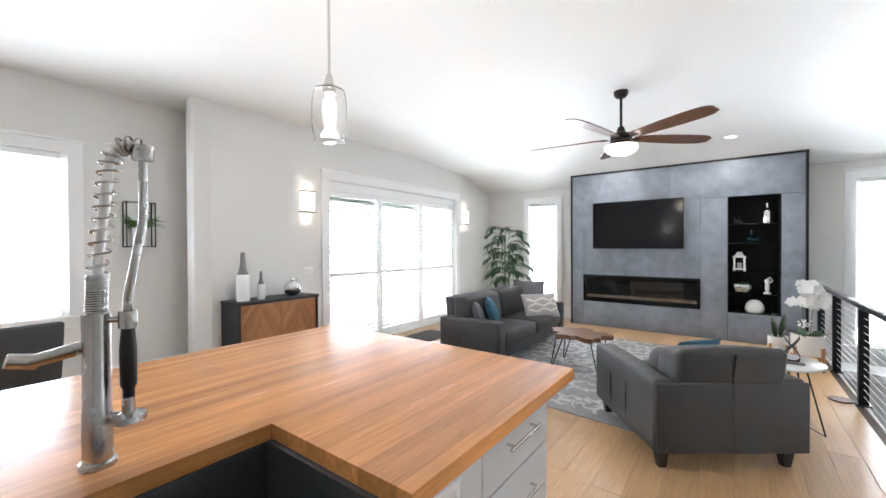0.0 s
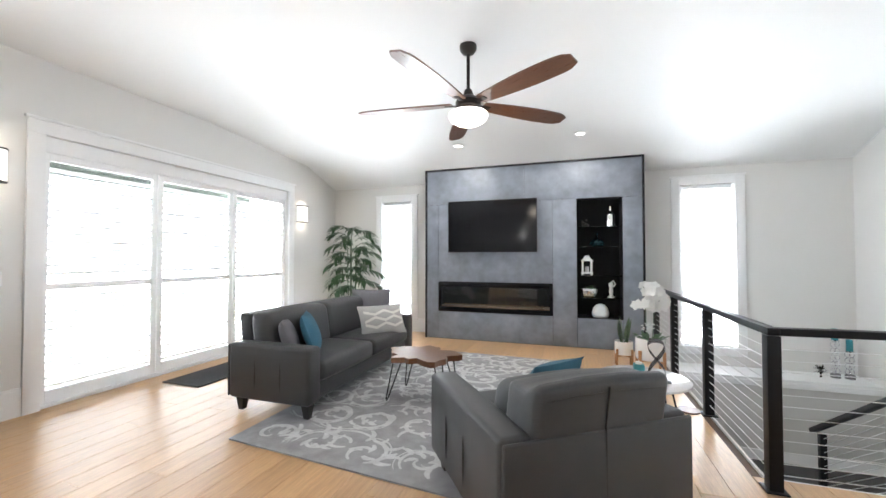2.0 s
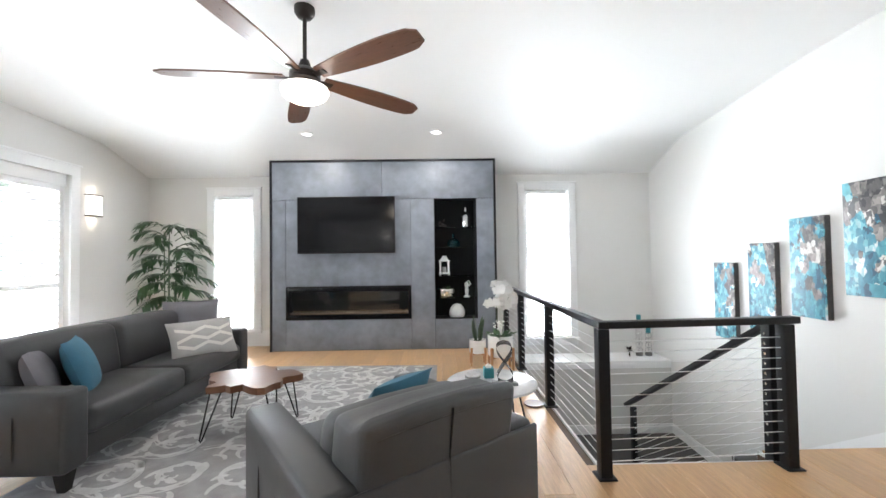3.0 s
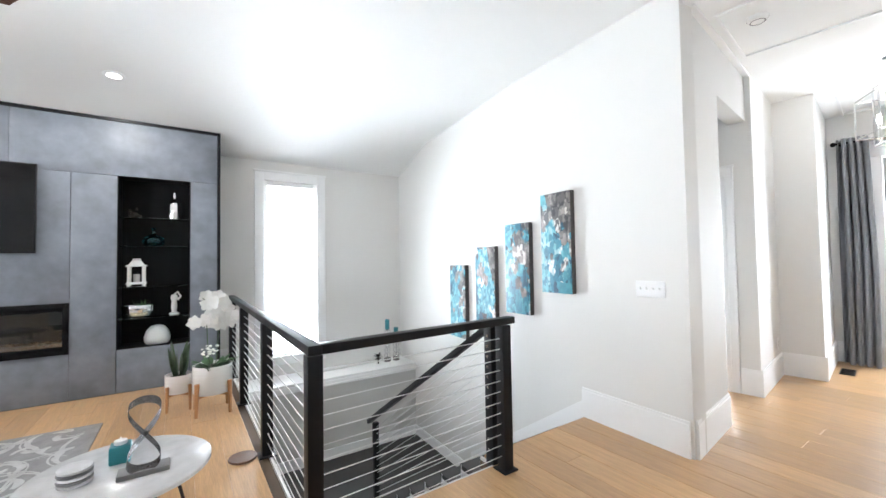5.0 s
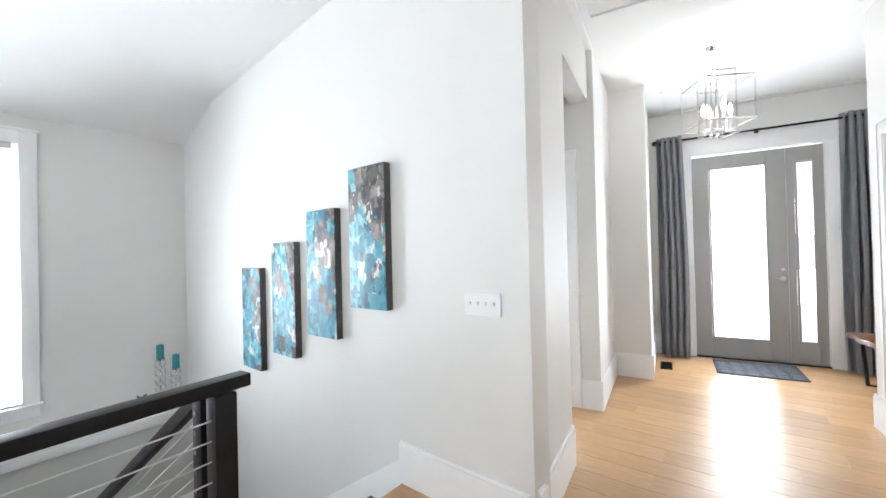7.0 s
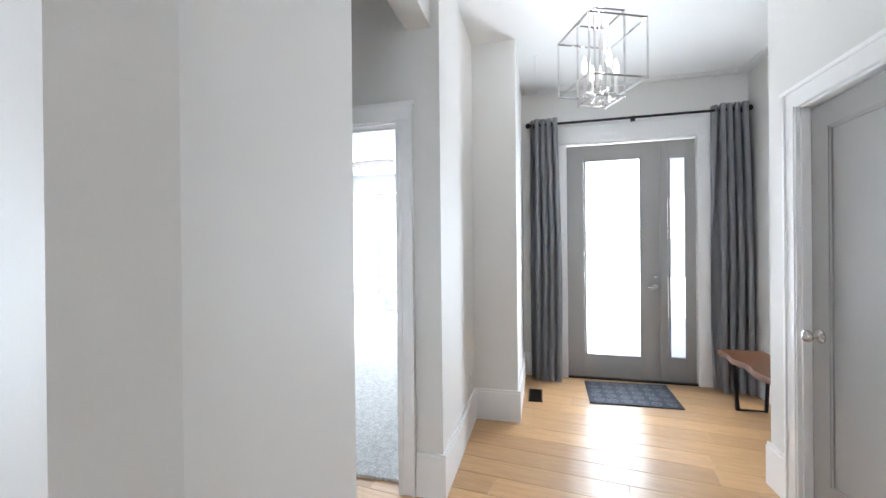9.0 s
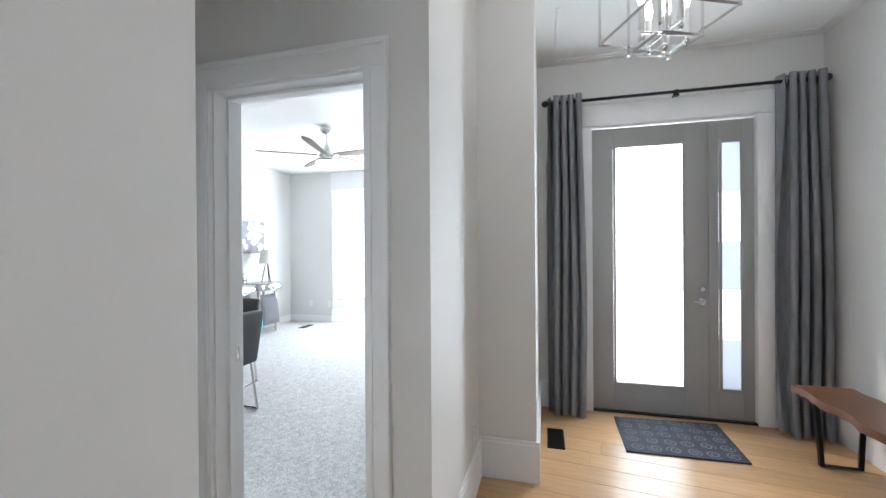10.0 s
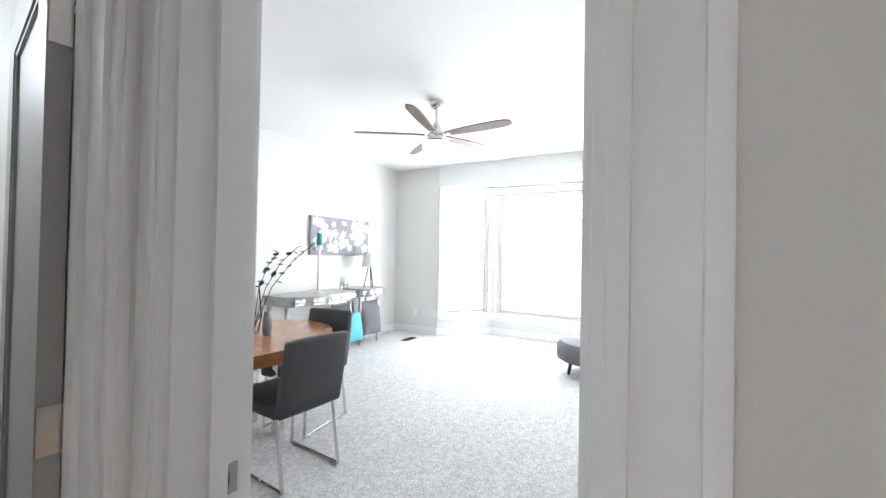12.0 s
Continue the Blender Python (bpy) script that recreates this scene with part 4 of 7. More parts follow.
# ---- plants ----
def leaf_blade(bm, p0, d, length, width, droop, steps=6, up=Vector((0, 0, 1))):
    d = Vector(d).normalized()
    side = d.cross(up)
    side = side.normalized() if side.length > 1e-3 else Vector((1, 0, 0))
    prev = None
    for i in range(steps + 1):
        s = i / steps
        p = Vector(p0) + d * length * s + Vector((0, 0, -droop * length * s * s))
        w = width * math.sin(math.pi * (0.08 + 0.9 * s)) ** 0.8 * 0.5 if s < 1 else 0.0005
        row = (bm.verts.new(p - side * w), bm.verts.new(p + Vector((0, 0, -w * 0.25))), bm.verts.new(p + side * w))
        if prev:
            bm.faces.new((prev[0], prev[1], row[1], row[0]))
            bm.faces.new((prev[1], prev[2], row[2], row[1]))
        prev = row


def planter(t, r, z0, h, leg_r):
    bm = bmesh.new()
    lathe(bm, [(0, z0), (r * 0.93, z0), (r, z0 + 0.02), (r, z0 + h), (r - 0.012, z0 + h), (r - 0.012, z0 + h - 0.03), (0, z0 + h - 0.03)], seg=36)
    part("pot", bm, WHITEGLAZE, t, "white glazed pot")
    bm = bmesh.new()
    lathe(bm, [(0, z0 + h - 0.028), (r - 0.014, z0 + h - 0.028), (0, z0 + h - 0.018)], seg=20)
    part("soil", bm, SOIL, t)
    for k in range(4):
        a = radians(45 + 90 * k)
        bm = bmesh.new()
        x, y = (r + leg_r) * math.cos(a), (r + leg_r) * math.sin(a)
        tube(bm, [(x, y, z0 + h * 0.45), (x * 1.04, y * 1.04, 0.0)], [leg_r * 1.15, leg_r * 0.8], 8)
        part("stand_leg", bm, LEGWOOD, t, "warm wooden stand leg")
    for k in (0, 1):
        bm = bmesh.new()
        a = radians(45 + 90 * k)
        x, y = (r + leg_r * 0.5) * math.cos(a), (r + leg_r * 0.5) * math.sin(a)
        tube(bm, [(x, y, z0 - 0.012 - 0.001 * k), (-x, -y, z0 - 0.012 - 0.001 * k)], 0.011, 8)
        part("stand_bar", bm, LEGWOOD, t)


t = thing("snake_plant", "snake plant in white pot on wooden stand", "potted plant", pose(0.61, 6.72, 0))
planter(t, 0.105, 0.15, 0.16, 0.013)
bm = bmesh.new()
for k in range(16):
    a, r = random.uniform(0, 6.28), random.uniform(0.01, 0.06)
    lean = random.uniform(0.04, 0.35)
    leaf_blade(bm, (r * math.cos(a), r * math.sin(a), 0.28), (lean * math.cos(a), lean * math.sin(a), 1), random.uniform(0.22, 0.36), 0.045, 0.0, up=Vector((math.sin(a), -math.cos(a), 0.2)))
part("leaves", bm, LEAF2, t)
t = thing("orchid", "white orchid in large white pot on wooden stand", "potted plant", pose(0.86, 6.48, 0))
planter(t, 0.155, 0.17, 0.24, 0.017)
bm = bmesh.new()
for k in range(46):
    a, r = random.uniform(0, 6.28), random.uniform(0.01, 0.12)
    leaf_blade(bm, (r * math.cos(a), r * math.sin(a), 0.38), (math.cos(a), math.sin(a), random.uniform(0.3, 1.2)), random.uniform(0.08, 0.16), 0.04, 0.25)
part("leaves", bm, LEAF, t)
bm = bmesh.new()
for ox in (-0.02, 0.02):
    tube(bm, [(ox, 0, 0.37), (ox * 2, 0.0, 0.6), (ox * 2.5, -0.01, 0.85), (ox * 3, -0.05, 0.98), (ox * 4, -0.10, 1.0)], 0.004, 6)
part("stems", bm, LEAF2, t)
bm = bmesh.new()
for k in range(26):
    c = Vector((random.gauss(0, 0.085), random.gauss(-0.05, 0.06), random.uniform(0.80, 1.06) - 0.04))
    f = Vector((random.uniform(-0.7, 0.7), -1, random.uniform(-0.4, 0.3))).normalized()
    u = f.orthogonal().normalized()
    w = f.cross(u)
    for q in range(5):
        a = q * math.tau / 5 + k
        d = (math.cos(a) * u + math.sin(a) * w + f * 0.15).normalized()
        leaf_blade(bm, c, d, 0.062, 0.055, 0.0, 4, up=f)
part("blossoms", bm, PETAL, t, "cluster of white orchid blossoms")
bm = bmesh.new()
for k in range(26):
    a, r = random.uniform(0, 6.28), random.uniform(0, 0.09)
    bmesh.ops.create_icosphere(bm, subdivisions=1, radius=random.uniform(0.010, 0.018), matrix=Matrix.Translation((-0.02 + r * math.cos(a), -0.04 + r * math.sin(a), random.uniform(0.50, 0.58))) @ Matrix.Diagonal((1, 1, 0.6, 1)))
tagged(part("small_blossoms", bm, PETAL, t, "small white filler blossoms"), kind="stuff")

PALMLEAF = mat("dark_palm_green", (0.028, 0.072, 0.026), 0.42, scale=5, var=0.5, fine=40, bump=0.05)
t = thing("palm", "tall potted palm with arching green fronds", "potted plant", pose(-3.55, 7.25, 0))
bm = bmesh.new()
lathe(bm, [(0, 0), (0.15, 0), (0.19, 0.3), (0.2, 0.34), (0.185, 0.34), (0.175, 0.29), (0, 0.29)], seg=32)
part("pot", bm, WHITEGLAZE, t)
bm = bmesh.new()
for k in range(5):
    a = k * 1.26
    tube(bm, [(0.05 * math.cos(a), 0.05 * math.sin(a), 0.28), (0.07 * math.cos(a), 0.07 * math.sin(a), 0.9), (0.08 * math.cos(a), 0.08 * math.sin(a), 1.45 + 0.1 * k)], [0.011, 0.008, 0.006], 8)
part("trunk", bm, LEAF2, t)
for k in range(29):
    a = k * 2.4 + random.uniform(-0.3, 0.3)
    z = 0.78 + 0.98 * (k / 28)
    bm = bmesh.new()
    L = random.uniform(0.35, 0.47) * (1.0 - 0.25 * k / 28)
    rise = random.uniform(0.2, 0.5) + 0.75 * k / 28
    base = Vector((0.05 * math.cos(a), 0.05 * math.sin(a), z))
    spine = []
    for i in range(15):
        s = i / 14
        spine.append(base + Vector((math.cos(a) * L * s, math.sin(a) * L * s, L * (rise * s - (0.35 + rise * 0.45) * s * s))))
    tube(bm, spine, [0.006 - 0.0045 * i / 14 for i in range(15)], 5)
    for i in range(3, 15):
        d = (spine[i] - spine[i - 1]).normalized()
        sd = d.cross(Vector((0, 0, 1))).normalized()
        for sgn in (-1, 1):
            leaf_blade(bm, spine[i], d * 0.9 + sd * sgn * random.uniform(0.6, 0.95) + Vector((0, 0, random.uniform(-0.35, 0.15))), 0.14 + 0.08 * math.sin(math.pi * i / 15), 0.034, random.uniform(0.2, 0.6), 4)
    part("frond", bm, PALMLEAF, t)

# ---- round wooden disc on the floor and the mat by the sliding door ----
bm = bmesh.new()
lathe(bm, [(0, 0), (0.085, 0), (0.09, 0.006), (0.085, 0.014), (0, 0.012)], seg=32)
solid("wooden_disc", bm, WALNUT, "round brown wooden disc lying on the floor", "ornament", pose(0.97, 5.37, 0))
bm = bmesh.new()
box(bm, -4.14, -3.62, 4.46, 5.5, 0.0005, 0.012, 0.003)
solid("door_mat", bm, mat("dark_grey_mat", (0.05, 0.05, 0.052), 0.95, scale=20, var=0.25, fine=200, bump=0.5), "dark grey doormat before the sliding doors", "doormat")
# ---- sideboard and things on it ----
sb = thing("sideboard", "black-framed sideboard with honey wood chevron doors", "sideboard", pose(-4.39, 2.62, 0))
SBW, SBD, SBH = 0.49, 0.39, 0.89
bm = bmesh.new()
box(bm, 0.0, SBD, -SBW, -SBW + 0.03, 0.0, SBH - 0.032, 0.002)
box(bm, 0.0, SBD, SBW - 0.03, SBW, 0.0, SBH - 0.032, 0.002)
box(bm, 0.0, SBD - 0.01, -SBW + 0.03, SBW - 0.03, 0.06, 0.09)
box(bm, 0.0, 0.02, -SBW + 0.03, SBW - 0.03, 0.09, SBH - 0.032)
part("body", bm, BLACK, sb)
bm = bmesh.new()
box(bm, 0.0, SBD + 0.01, -SBW - 0.01, SBW + 0.01, SBH - 0.03, SBH, 0.003)
part("top", bm, BLACK, sb)
for s in (-1, 1):
    y0, y1 = (-SBW + 0.034, -0.003) if s < 0 else (0.003, SBW - 0.034)
    z0, z1 = 0.095, SBH - 0.036
    yc, zc, hw, hh = (y0 + y1) / 2, (z0 + z1) / 2, (y1 - y0) / 2, (z1 - z0) / 2
    bm = bmesh.new()
    box(bm, SBD - 0.024, SBD - 0.008, y0, y1, z0, z1)
    door = part("door", bm, HONEY, sb)
    for qy in (-1, 1):
        for qz in (-1, 1):
            for k in range(7):
                a, b = k / 7, (k + 0.98) / 7
                P = []
                for f in (a, b):
                    P.append((f * 1.6, 0.0))
                    P.append((0.0, f * 1.6))
                pts = [P[0], P[2], P[3], P[1]]
                poly = []
                for u, v in pts:
                    poly.append((u, v))
                clip = []
                for (u0, v0), (u1, v1) in zip(poly, poly[1:] + poly[:1]):
                    for i in range(6):
                        f = i / 6
                        clip.append((min(1, u0 + (u1 - u0) * f), min(1, v0 + (v1 - v0) * f)))
                bm = bmesh.new()
                lo = [bm.verts.new((SBD - 0.008, yc + qy * hw * u * 0.985, zc + qz * hh * v * 0.985)) for u, v in clip]
                hi = [bm.verts.new((SBD - 0.004 + 0.002 * (k % 2), yc + qy * hw * u * 0.985, zc + qz * hh * v * 0.985)) for u, v in clip]
                bm.faces.new(hi)
                for i in range(len(clip)):
                    j = (i + 1) % len(clip)
                    if (lo[i].co - lo[j].co).length > 1e-5:
                        bm.faces.new((lo[i], lo[j], hi[j], hi[i]))
                bmesh.ops.remove_doubles(bm, verts=bm.verts[:], dist=1e-5)
                part("veneer_strip", bm, HONEY, door)
    bm = bmesh.new()
    for r0, r1, x1 in ((0.058, 0.040, SBD + 0.006), (0.040, 0.0, SBD + 0.0005)):
        ring = [[bm.verts.new((x, yc + r * cy_, zc + r * cz_)) for cy_, cz_ in ((1, 0), (0, 1), (-1, 0), (0, -1))] for x, r in ((SBD - 0.004, r0), (x1, r0), (x1, max(r1, 0.001)), (SBD - 0.004, max(r1, 0.001)))]
        for ra, rb in zip(ring, ring[1:]):
            for i in range(4):
                bm.faces.new((ra[i], ra[(i + 1) % 4], rb[(i + 1) % 4], rb[i]))
    part("diamond_inlay", bm, HONEY, door, "raised diamond at the middle")


def ribbed_bottle(label, at, s):
    t = thing("bottle_vase", label, "vase", Matrix.Translation(at), group="bottle vases on the sideboard")
    prof = [(0, 0), (0.058 * s, 0)]
    for k in range(12):
        z = (0.01 + k * 0.0195) * s
        prof += [(0.062 * s, z), (0.0585 * s, z + 0.01 * s), (0.062 * s, z + 0.018 * s)]
    prof += [(0.058 * s, 0.25 * s), (0.05 * s, 0.255 * s)]
    bm = bmesh.new()
    lathe(bm, prof, seg=28)
    part("ribbed_body", bm, WHITEGLAZE, t, "ribbed white lower body")
    bm = bmesh.new()
    lathe(bm, [(0.052 * s, 0.253 * s), (0.04 * s, 0.28 * s), (0.026 * s, 0.34 * s), (0.021 * s, 0.42 * s), (0.020 * s, 0.46 * s), (0.024 * s, 0.465 * s), (0, 0.46 * s)], seg=28)
    part("neck", bm, GREYGLAZE, t, "matt grey tapered neck")
    return t


ribbed_bottle("tall white ribbed bottle vase with grey neck", (-4.18, 2.27, 0.89), 1.15)
ribbed_bottle("short white ribbed bottle vase with grey neck", (-4.15, 2.46, 0.89), 0.68)
t = thing("jug", "round silvered glass jug on the sideboard", "jug", pose(-4.2, 2.88, 0.89))
bm = bmesh.new()
lathe(bm, [(0, 0), (0.05, 0), (0.095, 0.04), (0.105, 0.09), (0.09, 0.14), (0.045, 0.175), (0.022, 0.185), (0.022, 0.21), (0.03, 0.217), (0, 0.215)])
part("body", bm, SILVER, t)
bm = bmesh.new()
tube(bm, [(0, 0.02, 0.205), (0, 0.05, 0.20), (0, 0.06, 0.17), (0, 0.045, 0.15)], 0.006)
part("handle", bm, SILVER, t)


# ---- sconces, switches, outlets, wall planter ----
SCONCE = glow("lit_sconce_glass", (1, 0.96, 0.9), 1.6)


def sconce(y, label):
    t = thing("wall_sconce", label, "wall lamp", pose(-4.4, y, 2.08), group="wall sconces beside the sliding doors")
    bm = bmesh.new()
    box(bm, 0, 0.015, -0.06, 0.06, -0.10, 0.10, 0.003)
    part("backplate", bm, STEEL, t)
    bm = bmesh.new()
    pts = [(0.02, -0.10), (0.05, -0.095), (0.085, -0.065), (0.10, 0.0), (0.085, 0.065), (0.05, 0.095), (0.02, 0.10)]
    prism(bm, pts, -0.125, 0.125)
    part("shade", bm, SCONCE, t, "glowing white curved glass shade")
    for z in (-0.140, 0.126):
        bm = bmesh.new()
        prism(bm, [(x + 0.006 if x > 0.03 else x - 0.02, y_ * 1.05) for x, y_ in pts], z, z + 0.014)
        part("band", bm, BRONZE, t)
    point_light("sconce_bulb_up", (-4.33, y, 2.275), 0.8, 0.04)
    point_light("sconce_bulb_down", (-4.33, y, 1.885), 0.8, 0.04)


sconce(3.22, "white glass wall sconce with dark bands, lit")
sconce(6.98, "white glass wall sconce with dark bands, lit")


def switch_plate(name, label, m, gangs=1, outlet=False):
    t = thing(name, label, "switch" if not outlet else "outlet", m)
    w = 0.07 + 0.046 * (gangs - 1)
    bm = bmesh.new()
    box(bm, -w / 2, w / 2, -0.006, 0, -0.057, 0.057, 0.002)
    part("plate", bm, TRIM, t)
    for g in range(gangs):
        x = (g - (gangs - 1) / 2) * 0.046
        bm = bmesh.new()
        if outlet:
            for z in (-0.02, 0.02):
                box(bm, x - 0.014, x + 0.014, -0.008, -0.005, z - 0.013, z + 0.013, 0.002)
        else:
            box(bm, x - 0.005, x + 0.005, -0.018, -0.005, -0.004, 0.012, 0.001)
        part("socket" if outlet else "toggle", bm, WHITEGLAZE, t)
    return t


switch_plate("light_switch", "white three-gang light switch beside sliding doors", pose(-4.4, 3.24, 1.16, 0, 0, 90), 3)
switch_plate("light_switch", "white four-gang light switch on stair wall", pose(stair_x(3.895), 3.895, 1.07, 0, 0, -90 + STAIR_TURN), 4)

FERN = mat("fresh_fern_green", (0.13, 0.28, 0.04), 0.45, scale=14, var=0.4, fine=60, bump=0.05)
t = thing("wall_planter", "black metal wall frame holding a white pot of fern", "wall planter", pose(-5.0, 1.545, 1.73))
bm = bmesh.new()
PW, PH = 0.125, 0.235
tube(bm, [(0.01, -PW, -PH), (0.01, PW, -PH), (0.01, PW, PH), (0.01, -PW, PH)], 0.008, 6, True)
tube(bm, [(0.13, -PW, -PH), (0.13, PW, -PH), (0.13, PW, PH), (0.13, -PW, PH)], 0.008, 6, True)
for y, z in ((-PW, -PH), (PW, -PH), (PW, PH), (-PW, PH)):
    tube(bm, [(0.0, y, z), (0.13, y, z)], 0.008, 6)
part("frame", bm, BLACK, t)
bm = bmesh.new()
box(bm, 0.012, 0.128, -PW + 0.006, PW - 0.006, -PH - 0.004, -PH + 0.004)
part("shelf", bm, BLACK, t)
bm = bmesh.new()
lathe(bm, [(0, -PH + 0.005), (0.058, -PH + 0.005), (0.064, -PH + 0.01), (0.068, -0.035), (0.063, -0.035), (0.06, -0.05), (0, -0.05)], (0.07, 0, 0))
part("pot", bm, WHITEGLAZE, t)
bm = bmesh.new()
for k in range(60):
    a = random.uniform(0, 6.28)
    L, up, dr = random.uniform(0.18, 0.33), random.uniform(0.5, 2.2), random.uniform(0.3, 0.75)
    if math.cos(a) < -0.2:
        L *= 0.35
    d = Vector((math.cos(a), math.sin(a), up)).normalized()
    side = Vector((-math.sin(a), math.cos(a), 0))
    base = Vector((0.07 + 0.03 * math.cos(a), 0.03 * math.sin(a), -0.045))
    leaf_blade(bm, base, d, L, 0.006, dr)
    for q in range(2, 13):
        f = q / 13
        p = base + d * L * f + Vector((0, 0, -dr * L * f * f))
        for sg in (-1, 1):
            leaf_blade(bm, p, side * sg + d * 0.5, 0.062 * (1 - 0.5 * f), 0.021, 0.3, 3)
part("fern", bm, FERN, t, "bright green spilling fern")

# ---- kitchen island ----
IX0, IX1, IY0, IY1, IZ = -1.96, -0.375, -1.6, 1.80, 0.97
isl = thing("kitchen_island", "light grey painted kitchen island cabinet with steel pulls", "kitchen island", pose(0, 0, 0))
bm = bmesh.new()
box(bm, -1.60, -0.46, IY0 + 0.05, -0.10, 0.10, 0.925)
box(bm, -1.60, -0.96, -0.10, 0.80, 0.10, 0.925)
box(bm, -0.96, -0.46, -0.10, 0.80, 0.10, 0.66)
box(bm, -1.60, -0.46, 0.80, 1.66, 0.10, 0.925)
part("carcass", bm, CABINET, isl)
bm = bmesh.new()
box(bm, -1.55, -0.52, IY0 + 0.1, 1.62, 0, 0.10)
part("toe_kick", bm, BLACK, isl)


def pull(parent, x, y0, y1, z):
    bm = bmesh.new()
    cyl(bm, (x + 0.032, y0, z), (x + 0.032, y1, z), 0.006)
    for yy in (y0 + 0.03, y1 - 0.03):
        cyl(bm, (x - 0.002, yy, z), (x + 0.032, yy, z), 0.005)
    part("handle", bm, STEEL, parent, "brushed steel bar pull")


for y0, y1, z0, z1, handle in ((1.165, 1.655, 0.715, 0.905, 1), (1.165, 1.655, 0.475, 0.708, 1), (1.165, 1.655, 0.12, 0.468, 1), (0.815, 1.158, 0.66, 0.905, 0), (0.815, 1.158, 0.12, 0.652, 0),
                               (-0.09, 0.34, 0.12, 0.64, 0), (0.347, 0.79, 0.12, 0.64, 0), (-0.85, -0.11, 0.12, 0.905, 0), (-1.54, -0.86, 0.12, 0.905, 0)):
    bm = bmesh.new()
    box(bm, -0.459, -0.438, y0, y1, z0, z1, 0.002)
    d = part("drawer_front", bm, CABINET, isl)
    if handle:
        yc = (y0 + y1) / 2
        pull(d, -0.438, yc - 0.12, yc + 0.12, (z0 + z1) / 2 + 0.02)
switch_plate("outlet", "white outlet plate on island cabinet front", pose(-0.438, 0.98, 0.80, 0, 0, 90), 2, True)

top = thing("butcher_block_top", "thick oiled butcher block worktop with sink cutout", "worktop", pose(0, 0, 0))
n = 38
w = (IX1 - IX0) / n
for i in range(n):
    x0, x1 = IX0 + i * w, IX0 + (i + 1) * w
    runs = [(IY0, IY1)] if x1 <= -0.93 + w / 2 else [(IY0, -0.08), (0.775, IY1)]
    for y0, y1 in runs:
        bm = bmesh.new()
        box(bm, x0, x1, y0, y1, IZ - 0.045, IZ)
        ob = new("stave", mesh_of("stave", bm, BUTCHER, False))
        ob.parent = top

sk = thing("sink", "dark gunmetal apron-front kitchen sink", "sink", pose(0, 0, 0))
bm = bmesh.new()
box(bm, -0.935, -0.40, -0.095, -0.065, 0.68, IZ - 0.047, 0.004)
box(bm, -0.935, -0.40, 0.76, 0.79, 0.68, IZ - 0.047, 0.004)
box(bm, -0.945, -0.915, -0.065, 0.76, 0.68, IZ - 0.047, 0.004)
part("basin_wall", bm, SINK, sk)
bm = bmesh.new()
box(bm, -0.43, -0.385, -0.095, 0.77, 0.665, IZ - 0.05, 0.008)
part("apron", bm, SINK, sk)
bm = bmesh.new()
box(bm, -0.915, -0.43, -0.065, 0.76, 0.665, 0.685)
part("basin_floor", bm, SINK, sk)

# faucet with a spring neck
fc = thing("faucet", "brushed steel pull-down kitchen faucet with coiled spring neck", "faucet", pose(-1.043, 0.413, IZ))
bm = bmesh.new()
lathe(bm, [(0, 0), (0.036, 0), (0.036, 0.012), (0.029, 0.016), (0.029, 0.13), (0.0275, 0.135), (0.0275, 0.36), (0.0, 0.36)])
part("body", bm, FAUCET, fc)
bm = bmesh.new()
pts = []
for k in range(40):
    s = k / 39
    if s < 0.62:
        pts.append(Vector((0.021 * (s / 0.62) ** 1.5, 0.021 * (s / 0.62) ** 1.5, 0.36 + 0.33 * s / 0.62)))
    else:
        a = (s - 0.62) / 0.38 * math.pi * 0.72
        pts.append(Vector((0.053 - 0.032 * math.cos(a), 0.053 - 0.032 * math.cos(a), 0.69 + 0.07 * math.sin(a))))
tube(bm, pts, 0.011, 10)
part("hose", bm, WHITEGLAZE, fc, "pale inner hose")
bm = bmesh.new()
coil = []
tot = len(pts) - 1
for i in range(900):
    s = i / 899
    f = s * tot
    k = min(tot - 1, int(f))
    p = pts[k].lerp(pts[k + 1], f - k)
    d = (pts[k + 1] - pts[k]).normalized()
    u = Vector((0.707, -0.707, 0))
    v = d.cross(u)
    turns = 19 * s
    a = turns * math.tau + (13 * math.tau * min(s, 0.17) / 0.17)
    coil.append(p + 0.0205 * (math.cos(a) * u + math.sin(a) * v))
tube(bm, coil, 0.0030, 6)
part("spring", bm, FAUCET, fc, "coiled steel spring")
end = pts[-1]
bm = bmesh.new()
cyl(bm, end + Vector((0, 0, 0.015)), end + Vector((0.0, 0.0, -0.02)), 0.022)
part("collar", bm, FAUCET, fc)
HEAD = Vector((0.048, 0.048, 0.0))
bm = bmesh.new()
tube(bm, [end + Vector((0, 0, -0.02)), end + Vector((0.0, 0.0, -0.16)), Vector((HEAD.x, HEAD.y, 0.40)), Vector((HEAD.x, HEAD.y, 0.33))], 0.0095, 10)
part("lower_hose", bm, FAUCET, fc)
bm = bmesh.new()
cyl(bm, (0, 0, 0.345), (HEAD.x, HEAD.y, 0.345), 0.007)
cyl(bm, (HEAD.x, HEAD.y, 0.325), (HEAD.x, HEAD.y, 0.365), 0.019)
part("hose_clip", bm, FAUCET, fc)
bm = bmesh.new()
lathe(bm, [(0, 0.33), (0.013, 0.33), (0.017, 0.28), (0.017, 0.19), (0.012, 0.18), (0.012, 0.15), (0, 0.15)], HEAD, seg=20)
part("spray_grip", bm, BLACK, fc, "black rubber spray grip")
bm = bmesh.new()
